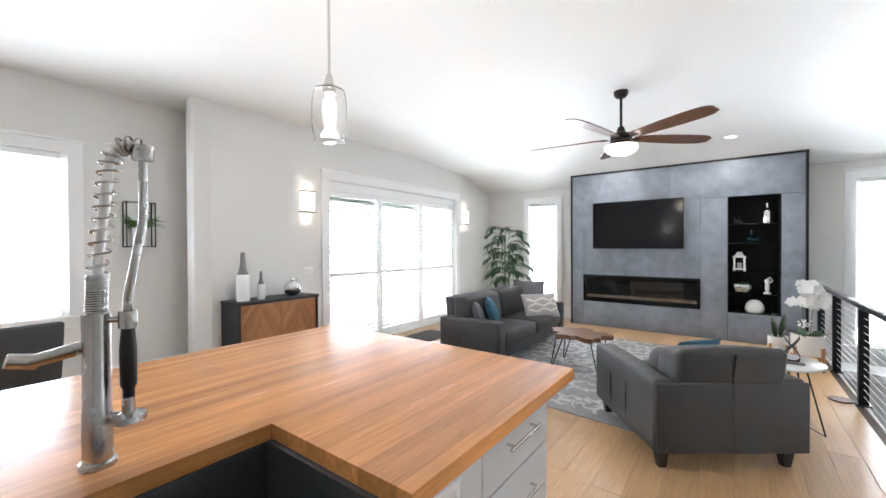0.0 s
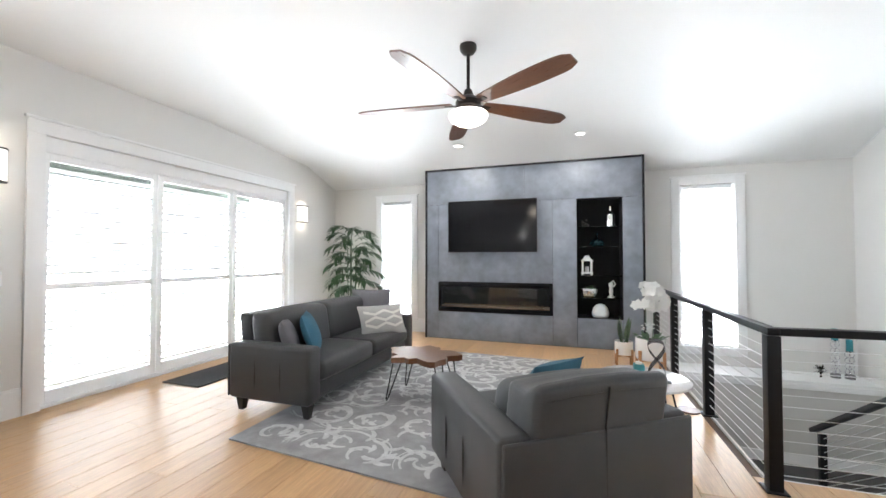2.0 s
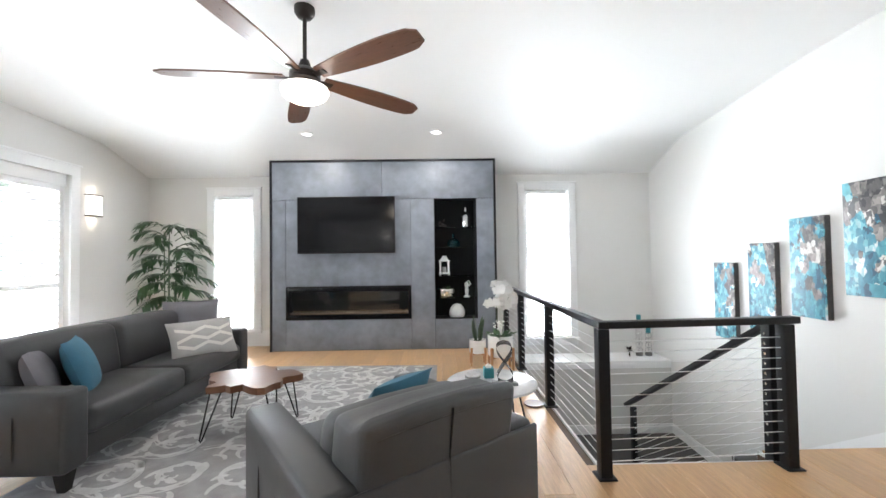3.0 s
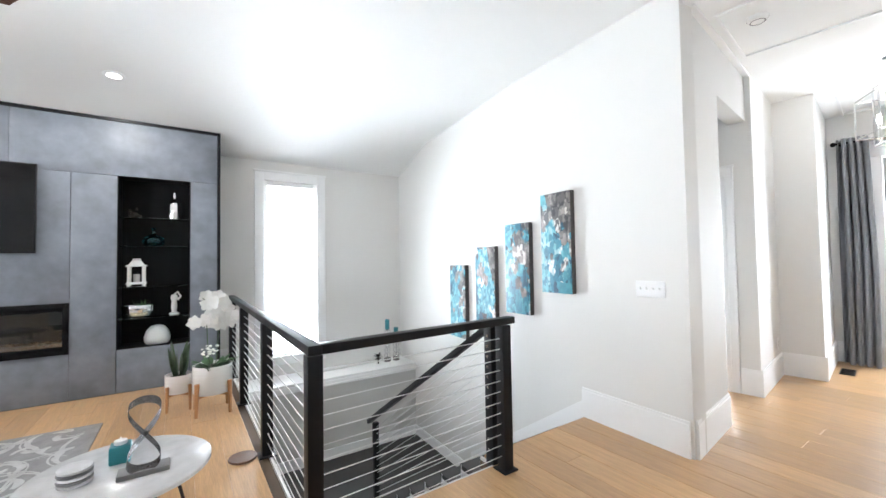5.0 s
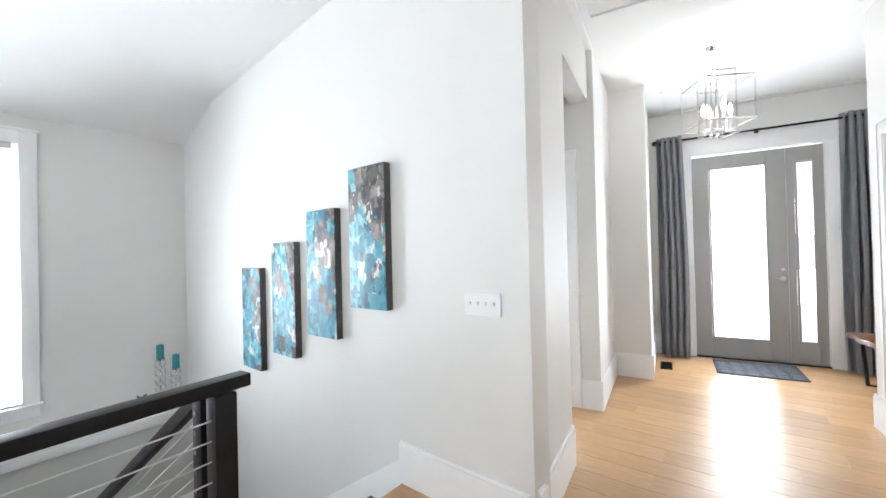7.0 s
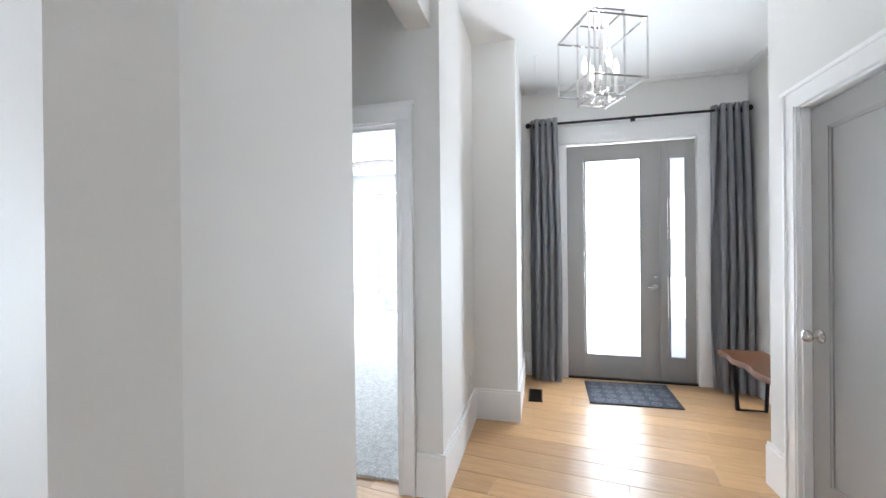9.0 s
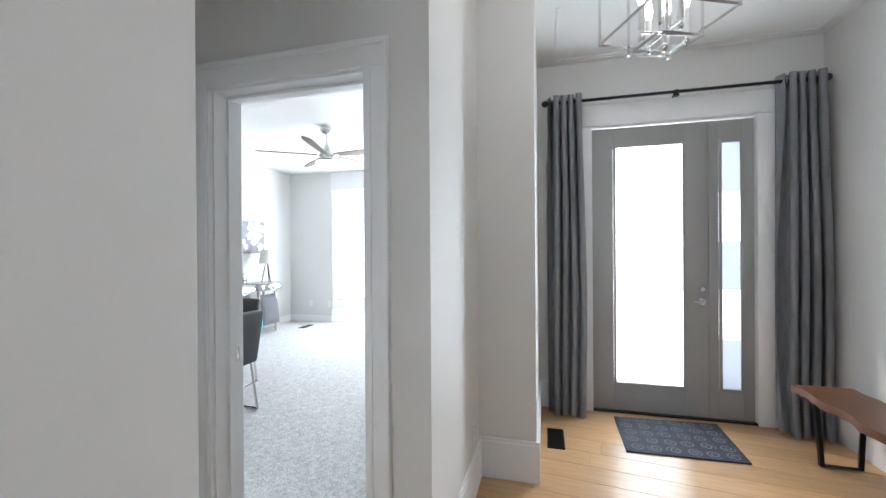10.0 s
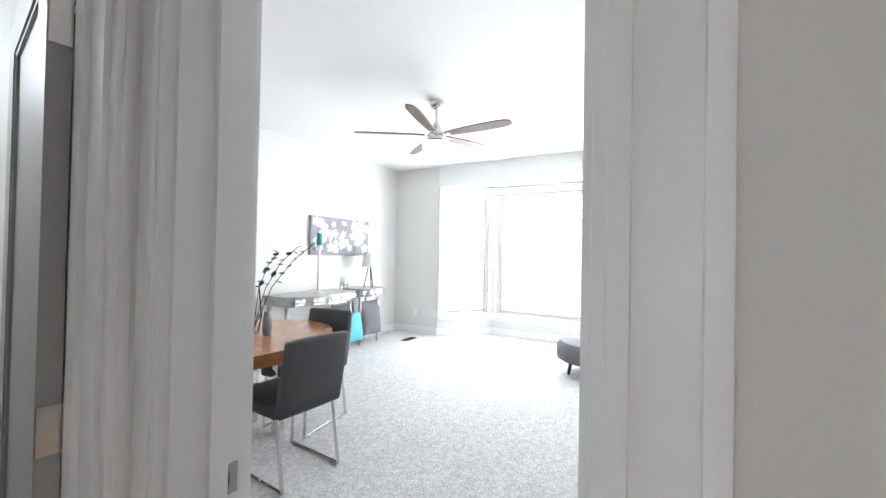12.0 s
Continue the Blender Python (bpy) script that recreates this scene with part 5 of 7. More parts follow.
lathe(bm, [(0, 0.16), (0.012, 0.16), (0.014, 0.125), (0.034, 0.118), (0.036, 0.105), (0.030, 0.10), (0, 0.10)], HEAD, seg=24)
part("spray_head", bm, FAUCET, fc)
bm = bmesh.new()
cyl(bm, (0, 0, 0.115), (HEAD.x, HEAD.y, 0.115), 0.010)
part("dock_arm", bm, FAUCET, fc)
bm = bmesh.new()
cyl(bm, (0, 0, 0.29), (-0.05, -0.10, 0.262), 0.016, 0.015)
bmesh.ops.create_cone(bm, cap_ends=True, segments=20, radius1=0.018, radius2=0.016, depth=0.05, matrix=Matrix.Translation((-0.055, -0.115, 0.265)) @ Matrix.Rotation(radians(75), 4, "X"))
part("lever", bm, FAUCET, fc)

# pendant over the island
pd = thing("pendant_lamp", "clear glass pendant lamp hanging over the island, lit", "pendant lamp", pose(-1.43, 1.37, 0))
bm = bmesh.new()
lathe(bm, [(0, CEIL_Z - 0.001), (0.06, CEIL_Z - 0.001), (0.06, CEIL_Z - 0.02), (0, CEIL_Z - 0.025)])
part("canopy", bm, STEEL, pd)
bm = bmesh.new()
cyl(bm, (0, 0, 2.31), (0, 0, CEIL_Z - 0.02), 0.007)
part("stem", bm, STEEL, pd)
bm = bmesh.new()
lathe(bm, [(0, 2.33), (0.014, 2.33), (0.02, 2.30), (0.03, 2.275), (0.03, 2.235), (0, 2.235)])
part("socket", bm, STEEL, pd)
bm = bmesh.new()
lathe(bm, [(0.03, 2.275), (0.075, 2.25), (0.085, 2.20), (0.088, 2.10), (0.075, 2.005), (0.072, 2.005), (0.085, 2.10), (0.082, 2.20), (0.072, 2.246), (0.03, 2.27)], seg=28)
p = part("glass_shade", bm, CLEAR, pd, "clear glass shade")
p.visible_shadow = False
bm = bmesh.new()
lathe(bm, [(0, 2.24), (0.014, 2.235), (0.03, 2.19), (0.034, 2.15), (0.024, 2.115), (0, 2.105)], seg=20)
part("bulb", bm, BULB, pd, "bright glowing bulb")
point_light("pendant_light", (-1.43, 1.37, 2.02), 10, 0.05, (1, 0.93, 0.85))


def parsons_chair(name, label, m, group, seat_mat, leg_mat, h=0.88):
    """A dining chair that faces +y on a flat metal sled base."""
    t = thing(name, label, "chair", m, group=group)
    bm = bmesh.new()
    soft(bm, -0.225, 0.225, -0.22, 0.24, 0.40, 0.49, 0.025, 0.012)
    part("seat", bm, seat_mat, t)
    bm = bmesh.new()
    soft(bm, -0.22, 0.22, -0.26, -0.20, 0.41, h, 0.02, 0.006)
    for v in bm.verts:
        v.co.y -= (v.co.z - 0.42) * 0.18
    part("backrest", bm, seat_mat, t)
    for s in (-1, 1):
        bm = bmesh.new()
        x = s * 0.20
        pts = [(x, 0.20, 0.41), (x, 0.215, 0.008), (x, -0.27, 0.008), (x, -0.20, 0.41)]
        for a, b in zip(pts, pts[1:]):
            a, b = Vector(a), Vector(b)
            d = (b - a).normalized()
            cyl(bm, a - d * 0.004, b + d * 0.004, 0.011, seg=6)
        part("sled_leg", bm, leg_mat, t)
    return t


parsons_chair("dining_chair", "dark charcoal upholstered dining chair by the window", pose(-3.55, 0.42, 0, 0, 0, 100), "chairs in the dining corner", LEATHER, BLACK, 1.02)

# ---- railing round the stairwell ----
CABLE = mat("bright_steel_cable", (0.82, 0.82, 0.82), 0.45, 0.6, scale=30, var=0.05, bump=0.02)
rl = thing("stair_railing", "black metal railing with thin horizontal steel cables", "railing", pose(0, 0, 0))
RX, RY = 1.11, 4.20
POSTS = [(RX, RY), (RX, 5.33), (RX, 6.50), (RX, 7.50), (2.29, RY + 0.06), (2.29, RY + 0.17)]
for i, (x, y) in enumerate(POSTS):
    bm = bmesh.new()
    box(bm, x - 0.034, x + 0.034, y - 0.034, y + 0.034, 0.008 if i != 5 else -0.12, 0.885, 0.003)
    post = part("post", bm, BLACK, rl)
    if i != 5:
        bm = bmesh.new()
        box(bm, x - 0.055, x + 0.055, y - 0.055, y + 0.055, 0.0, 0.010, 0.003)
        part("base_plate", bm, BLACK, post)
    if i == 5:
        for k in range(12):
            bm = bmesh.new()
            cyl(bm, (x - 0.040, y, 0.09 + 0.065 * k), (x - 0.033, y, 0.09 + 0.065 * k), 0.009, seg=10)
            part("cable_stud", bm, STEEL, post)
for a, b in (((RX - 0.03, RY - 0.03), (RX + 0.03, 7.60)), ((RX + 0.031, RY - 0.03), (2.35, RY + 0.03))):
    bm = bmesh.new()
    if a[0] < RX:
        box(bm, a[0], b[0], a[1], b[1], 0.887, 0.93, 0.004)
    else:
        m4 = Matrix.Translation((a[0], RY, 0)) @ Matrix.Rotation(math.atan2(0.075, 1.2), 4, "Z")
        box(bm, -0.002, 1.24, -0.032, 0.032, 0.887, 0.93, 0.004)
        bm.transform(m4)
    part("top_rail", bm, BLACK, rl)
for k in range(12):
    z = 0.09 + 0.065 * k
    bm = bmesh.new()
    cyl(bm, (RX, RY, z), (RX, 7.98, z), 0.0028, seg=6)
    part("cable", bm, CABLE, rl)
    bm = bmesh.new()
    cyl(bm, (RX, RY, z), (2.29, RY + 0.06, z), 0.0028, seg=6)
    part("cable", bm, CABLE, rl)

LAND = -1.24
hr = thing("stair_handrail", "black metal handrail running down the stairs", "handrail", pose(0, 0, 0))
bm = bmesh.new()
box(bm, -0.022, 0.022, 0, 2.35, -0.03, 0.015, 0.004)
bm.transform(Matrix.Translation((2.29, RY + 0.2, 0.86)) @ Matrix.Rotation(-math.atan2(1.22, 1.92), 4, "X"))
part("rail", bm, BLACK, hr)
bm = bmesh.new()
box(bm, 2.29 - 0.026, 2.29 + 0.026, 6.18, 6.232, LAND, -0.36, 0.003)
part("post", bm, BLACK, hr)
for k in range(12):
    bm = bmesh.new()
    z = 0.09 + 0.065 * k
    cyl(bm, (2.29, RY + 0.17, z), (2.29, 6.20, z - 1.22), 0.0028, seg=6)
    part("cable", bm, CABLE, hr)

# stairs down along the canvas wall
STEP, RISE = 0.255, LAND / 7
sf = thing("staircase", "dark treads with white risers going down", "stairs", kind="structure")
for k in range(1, 7):
    y0, z = 4.49 + (k - 1) * STEP, RISE * k
    bm = bmesh.new()
    box(bm, 2.30, stair_x(y0) + 0.03, y0 - 0.02, y0 + STEP + 0.015, z - 0.035, z, 0.006)
    part("tread", bm, STAIRC, sf, "dark grey tread")
    bm = bmesh.new()
    box(bm, 2.30, stair_x(y0) + 0.02, y0 - 0.015, y0, z, z - RISE - 0.001 if k > 1 else -0.03)
    part("riser", bm, TRIM, sf, "white riser")
bm = bmesh.new()
box(bm, 1.13, 3.54, 4.49 + 6 * STEP, 7.50, LAND - 0.1, LAND)
box(bm, 1.13, 2.28, 4.35, 4.49 + 6 * STEP, LAND - 0.1, LAND)
solid("stair_landing", bm, STAIRC, "dark grey landing floor below the stairs", "floor", kind="structure")
bm = bmesh.new()
box(bm, 1.13, 3.50, 7.482, 7.50, LAND, LAND + 0.13)
part("landing_board", bm, TRIM, bb)
baseboard((stair_x(7.48), 7.48), (stair_x(6.02), 6.02), pose(0, 0, LAND), 0.13)
bm = bmesh.new()
prism(bm, [(0, -0.02), (0, 0.13), (1.60, LAND + 0.30), (1.60, LAND - 0.05)], 0, 0.016)
m4 = pose(stair_x(4.49), 4.49, 0, 0, 0, STAIR_TURN) @ Matrix(((0, 0, -1, 0), (1, 0, 0, 0), (0, 1, 0, 0), (0, 0, 0, 1)))
o = part("stair_skirt", bm, TRIM, bb)
o.matrix_local = m4
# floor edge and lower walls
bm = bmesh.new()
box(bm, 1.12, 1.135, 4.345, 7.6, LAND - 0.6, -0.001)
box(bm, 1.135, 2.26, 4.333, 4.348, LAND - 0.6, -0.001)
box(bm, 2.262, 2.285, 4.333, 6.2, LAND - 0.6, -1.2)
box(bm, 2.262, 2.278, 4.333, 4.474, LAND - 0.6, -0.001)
# shade below the floor edge is carried by the darker wall colour
solid("wall_stairwell", bm, WALLSHADED, "painted wall below the floor edge", "wall", kind="structure")
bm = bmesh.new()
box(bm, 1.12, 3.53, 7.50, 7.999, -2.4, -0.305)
solid("wall_under_ledge", bm, WALLSHADED, "painted wall under the window ledge, darkened for shade", "wall", kind="structure")
bm = bmesh.new()
box(bm, 1.02, 3.515, 7.49, 7.999, -0.235, -0.20, 0.004)
box(bm, 1.136, 3.515, 7.485, 7.50, -0.305, -0.235, 0.003)
solid("window_ledge", bm, TRIM, "deep white window ledge above the stairs", "ledge", kind="structure")


def candlestick(label, at, h):
    t = thing("candlestick", label, "candlestick", Matrix.Translation(at), group="candlesticks on the ledge")
    bm = bmesh.new()
    lathe(bm, [(0, 0), (0.05, 0), (0.05, 0.05), (0, 0.05)], seg=20)
    part("foot", bm, GREYGLAZE, t)
    n = max(2, int((h - 0.05) / 0.07))
    for k in range(n):
        for s in (-1, 1):
            bm = bmesh.new()
            tube(bm, [(0.024 * s + 0.026 * math.cos(a), 0.006 * s, 0.085 + k * (h - 0.05) / n + 0.034 * math.sin(a)) for a in [q * math.tau / 12 for q in range(12)]], 0.006, 6, True)
            part("ring", bm, SILVER, t)
    bm = bmesh.new()
    lathe(bm, [(0, h - 0.005), (0.042, h - 0.005), (0.046, h + 0.01), (0, h + 0.01)], seg=20)
    part("cup", bm, SILVER, t)
    bm = bmesh.new()
    lathe(bm, [(0, h + 0.01), (0.034, h + 0.01), (0.034, h + 0.15), (0.02, h + 0.155), (0, h + 0.152)], seg=20)
    part("candle", bm, TEALWAX, t, "teal pillar candle")


candlestick("tall silver candlestick with teal pillar candle", (3.20, 7.80, -0.20), 0.47)
candlestick("short silver candlestick with teal pillar candle", (3.34, 7.79, -0.20), 0.34)
bm = bmesh.new()
for k in range(26):
    a, e = random.uniform(0, 6.28), random.uniform(-0.6, 1.2)
    leaf_blade(bm, (0, 0, 0.09), (math.cos(a) * math.cos(e), math.sin(a) * math.cos(e), math.sin(e)), 0.085, 0.02, 0)
tube(bm, [(0, 0, 0), (0, 0, 0.09)], 0.012)
solid("star_ornament", bm, BRONZE, "dark spiky metal star ornament on ledge", "ornament", pose(3.03, 7.76, -0.20))


# ---- painted canvases up the stairs ----
def paint(name, seed):
    """Broad knife strokes of teal, grey, white and near-black, greyer to one side and at the top."""
    m = bpy.data.materials.new(name)
    m.use_nodes = True
    n, l = m.node_tree.nodes, m.node_tree.links
    b = n["Principled BSDF"]
    tc = n.new("ShaderNodeTexCoord")
    sep = n.new("ShaderNodeSeparateXYZ")
    l.new(tc.outputs["Object"], sep.inputs[0])

    def math_node(op, *values):
        q = n.new("ShaderNodeMath")
        q.operation = op
        for i, v in enumerate(values):
            if isinstance(v, (int, float)):
                q.inputs[i].default_value = v
            else:
                l.new(v, q.inputs[i])
        return q.outputs[0]

    def strokes(scale, shift, stretch):
        mp = n.new("ShaderNodeMapping")
        mp.inputs["Location"].default_value = (0.3 * seed + shift, seed * 1.7 + shift, seed * 0.9)
        mp.inputs["Scale"].default_value = (1, 1, stretch)
        l.new(tc.outputs["Object"], mp.inputs[0])
        ns = n.new("ShaderNodeTexNoise")
        ns.inputs["Scale"].default_value, ns.inputs["Detail"].default_value = 26, 5
        l.new(mp.outputs[0], ns.inputs[0])
        mx = n.new("ShaderNodeMix")
        mx.data_type = "VECTOR"
        mx.inputs[0].default_value = 0.045
        l.new(mp.outputs[0], mx.inputs[4])
        l.new(ns.outputs["Color"], mx.inputs[5])
        vor = n.new("ShaderNodeTexVoronoi")
        vor.distance = "CHEBYCHEV"
        vor.inputs["Scale"].default_value, vor.inputs["Randomness"].default_value = scale, 0.85
        l.new(mx.outputs[1], vor.inputs["Vector"])
        sc = n.new("ShaderNodeSeparateColor")
        l.new(vor.outputs["Color"], sc.inputs[0])
        return sc.outputs[0], sc.outputs[1], ns.outputs[0]

    def ramp(value, stops):
        r = n.new("ShaderNodeValToRGB")
        r.color_ramp.interpolation = "CONSTANT"
        e = r.color_ramp.elements
        e[0].position, e[0].color = stops[0][0], (*stops[0][1], 1)
        e[1].position, e[1].color = stops[1][0], (*stops[1][1], 1)
        for pos, col in stops[2:]:
            e.new(pos).color = (*col, 1)
        l.new(value, r.inputs[0])
        return r.outputs[0]

    big, pick, grain = strokes(13, 0.0, 0.7)
    small, pick2, grain2 = strokes(30, 4.0, 0.6)
    # position decides teal or grey, broken up stroke by stroke
    lean = math_node("ADD", math_node("MULTIPLY", sep.outputs["Y"], -1.9), math_node("MULTIPLY", sep.outputs["Z"], 0.55))
    choose = math_node("ADD", lean, math_node("MULTIPLY", math_node("SUBTRACT", pick, 0.5), 0.9))
    mask = math_node("GREATER_THAN", choose, 0.16)
    tone = math_node("ADD", math_node("MULTIPLY", big, 0.62), math_node("MULTIPLY", small, 0.38))
    teal = ramp(tone, [(0.0, (0.012, 0.07, 0.12)), (0.22, (0.03, 0.16, 0.23)), (0.36, (0.07, 0.28, 0.36)), (0.50, (0.14, 0.40, 0.47)), (0.62, (0.05, 0.22, 0.30)), (0.74, (0.30, 0.52, 0.56)), (0.86, (0.62, 0.66, 0.66))])
    grey = ramp(tone, [(0.0, (0.04, 0.04, 0.045)), (0.25, (0.10, 0.095, 0.095)), (0.45, (0.20, 0.185, 0.18)), (0.60, (0.32, 0.29, 0.27)), (0.74, (0.12, 0.12, 0.125)), (0.82, (0.66, 0.64, 0.61))])
    mix = n.new("ShaderNodeMix")
    mix.data_type = "RGBA"
    l.new(mask, mix.inputs[0])
    l.new(teal, mix.inputs[6])
    l.new(grey, mix.inputs[7])
    tint = n.new("ShaderNodeMix")
    tint.data_type, tint.blend_type = "RGBA", "OVERLAY"
    tint.inputs[0].default_value = 0.55
    l.new(mix.outputs[2], tint.inputs[6])
    l.new(grain2, tint.inputs[7])
    l.new(tint.outputs[2], b.inputs["Base Color"])
    b.inputs["Roughness"].default_value = 0.42
    bp = n.new("ShaderNodeBump")
    bp.inputs["Strength"].default_value, bp.inputs["Distance"].default_value = 0.35, 0.01
    l.new(grain, bp.inputs["Height"])
    l.new(bp.outputs[0], b.inputs["Normal"])
    return m


CANVASEDGE = mat("dark_wrapped_canvas_edge", (0.07, 0.065, 0.065), 0.6, scale=20, var=0.5, fine=90, bump=0.1)
for i, (y0, y1, z0, z1) in enumerate(((6.09, 6.42, 0.37, 1.235), (5.54, 5.88, 0.56, 1.436), (5.025, 5.365, 0.765, 1.645), (4.53, 4.865, 0.995, 1.87))):
    hw, hh = (y1 - y0) / 2, (z1 - z0) / 2
    cv = thing("canvas", "tall canvas in dabs of teal, grey and white", "painting", pose(stair_x((y0 + y1) / 2), (y0 + y1) / 2, (z0 + z1) / 2, 0, 0, STAIR_TURN), group="canvases up the stairs")
    bm = bmesh.new()
    box(bm, -0.054, -0.048, -hw, hw, -hh, hh, 0.002)
    part("painted_face", bm, paint("dabbed_canvas_paint", i + 1), cv)
    bm = bmesh.new()
    box(bm, -0.0479, -0.001, -hw, hw, -hh, hh)
    part("stretcher", bm, CANVASEDGE, cv)
# ---- entry hall ----
CURT = mat("slate_grey_curtain_linen", (0.40, 0.405, 0.43), 0.85, scale=14, var=0.12, fine=260, bump=0.3)
MATM = mat("dark_blue_grey_mat", (0.045, 0.05, 0.065), 0.95, scale=18, var=0.25, fine=240, bump=0.5)
MATL = mat("pale_grey_mat_scroll", (0.17, 0.18, 0.21), 0.95, scale=18, var=0.2, fine=240, bump=0.4)
FROSTED = glass("frosted_glass", (0.42, 0.47, 0.54), 0.55)
CHROME = mat("polished_chrome", (0.80, 0.80, 0.80), 0.08, 1.0, scale=5, var=0.03, bump=0)


fd = thing("front_door", "grey front door with tall glass pane and sidelight", "door", HALL, "structure")
D0, D1, DM, DU = -0.885, -2.085, -1.765, 3.83


def slab_with_pane(name, v0, v1, g0, g1, z0, z1, u):
    """A door leaf from v0 down to v1 with its pane between g0 and g1."""
    bm = bmesh.new()
    box(bm, u, u + 0.045, v0, g0, 0.015, 2.40, 0.002)
    box(bm, u, u + 0.045, g1, v1, 0.015, 2.40, 0.002)
    box(bm, u, u + 0.045, g0, g1, 0.015, z0, 0.002)
    box(bm, u, u + 0.045, g0, g1, z1, 2.40, 0.002)
    leaf = part(name, bm, DOORG, fd)
    bm = bmesh.new()
    for a, b, c, d in ((g0, g0 - 0.022, z0 - 0.02, z1 + 0.02), (g1, g1 + 0.022, z0 - 0.02, z1 + 0.02)):
        box(bm, u - 0.010, u - 0.0005, min(a, b), max(a, b), c, d, 0.002)
    box(bm, u - 0.010, u - 0.0005, g1 + 0.022, g0 - 0.022, z0 - 0.02, z0 + 0.004, 0.002)
    box(bm, u - 0.010, u - 0.0005, g1 + 0.022, g0 - 0.022, z1 - 0.004, z1 + 0.02, 0.002)
    part("glazing_bead", bm, DOORG, leaf)
    return leaf


leaf = slab_with_pane("door_leaf", D0 - 0.005, DM + 0.003, -1.055, -1.60, 0.25, 2.235, DU)
bm = bmesh.new()
box(bm, DU + 0.018, DU + 0.024, -1.60, -1.055, 0.25, 2.235)
p = part("pane", bm, CLEAR, leaf)
p.visible_shadow = False
bm = bmesh.new()
cyl(bm, (DU - 0.045, -1.715, 0.95), (DU, -1.715, 0.95), 0.012)
box(bm, DU - 0.05, DU - 0.04, -1.72, -1.64, 0.943, 0.957, 0.003)
cyl(bm, (DU - 0.01, -1.715, 0.95), (DU, -1.715, 0.95), 0.026)
cyl(bm, (DU - 0.02, -1.715, 1.05), (DU, -1.715, 1.05), 0.018)
part("door_handle", bm, STEEL, leaf, "nickel lever handle")
side = slab_with_pane("sidelight", DM - 0.003, D1 + 0.005, -1.835, -2.005, 0.255, 2.225, DU)
for k in range(5):
    bm = bmesh.new()
    z = 0.257 + k * 0.394
    box(bm, DU + 0.016, DU + 0.026, -2.005, -1.835, z, z + 0.389)
    p = part("pane", bm, CLEAR if k % 2 else FROSTED, side)
    p.visible_shadow = False
bm = bmesh.new()
box(bm, 3.80, 3.90, -2.085, -0.885, 0.0, 0.014)
part("threshold", bm, BRONZE, fd)
for v0, v1 in ((-0.885, -0.77), (-2.24, -2.085)):
    bm = bmesh.new()
    box(bm, 3.785, 3.81, v0, v1, 0, 2.42, 0.004)
    part("casing", bm, TRIM, fd)
bm = bmesh.new()
box(bm, 3.785, 3.81, -2.24, -0.77, 2.42, 2.60, 0.004)
box(bm, 3.775, 3.81, -2.26, -0.75, 2.60, 2.625, 0.004)
part("head_casing", bm, TRIM, fd)

rod = thing("curtain_rod", "black curtain rod with round end finials", "curtain rod", HALL)
bm = bmesh.new()
cyl(bm, (3.70, -0.50, 2.615), (3.70, -2.48, 2.615), 0.012)
part("rod", bm, BLACK, rod)
for v in (-0.50, -2.48):
    bm = bmesh.new()
    bmesh.ops.create_icosphere(bm, subdivisions=2, radius=0.028, matrix=Matrix.Translation((3.70, v, 2.615)))
    part("finial", bm, BLACK, rod)
for v in (-0.56, -1.50, -2.42):
    bm = bmesh.new()
    cyl(bm, (3.70, v, 2.605), (3.81, v, 2.605), 0.009)
    lathe(bm, [(0, 2.58), (0.022, 2.58), (0.022, 2.625), (0, 2.625)], (3.70, v, 0), seg=14)
    part("bracket", bm, BLACK, rod)


def curtain(v0, v1, label):
    t = thing("curtain", label, "curtain", HALL, group="curtains beside the front door")
    bm = bmesh.new()
    nx, nz = 90, 26
    rows = []
    for j in range(nz + 1):
        z = 0.012 + (2.665 - 0.012) * j / nz
        row = []
        for i in range(nx + 1):
            s = i / nx
            amp = 0.060 + 0.014 * math.sin(5 * s + 2)
            ph = s * 4.0 * math.tau + 0.45 * math.sin(1.7 * z + 4 * s)
            flare = 0.05 * max(0, 0.40 - z)
            v = v0 + (v1 - v0) * s * (1 + 0.06 * math.sin(1.5 * z))
            row.append(bm.verts.new((3.70 + amp * math.sin(ph) - flare * 2, v + 0.022 * math.sin(2 * ph) + 0.01 * math.cos(ph), z + (0.004 * math.sin(ph) if j else 0))))
        rows.append(row)
    for j in range(nz):
        for i in range(nx):
            bm.faces.new((rows[j][i], rows[j][i + 1], rows[j + 1][i + 1], rows[j + 1][i]))
    bmesh.ops.solidify(bm, geom=bm.faces[:], thickness=0.003)
    part("cloth", bm, CURT, t)
    for k in range(6):
        bm = bmesh.new()
        v = v0 + (v1 - v0) * (k + 0.5) / 6
        tube(bm, [(3.70 + 0.022 * math.cos(a), v, 2.615 + 0.022 * math.sin(a)) for a in [q * math.tau / 14 for q in range(14)]], 0.005, 6, True)
        part("grommet", bm, STEEL, t)


curtain(-0.54, -0.80, "slate grey linen curtain hanging to the floor")
curtain(-2.20, -2.46, "slate grey linen curtain behind the bench")

em = thing("entry_mat", "dark blue-grey entry mat with pale scrollwork", "doormat", HALL)
bm = bmesh.new()
prism(bm, [(3.14, -1.02), (3.16, -1.76), (3.74, -1.78), (3.70, -1.03)], 0.0005, 0.010)
part("mat_body", bm, MATM, em)
bm = bmesh.new()
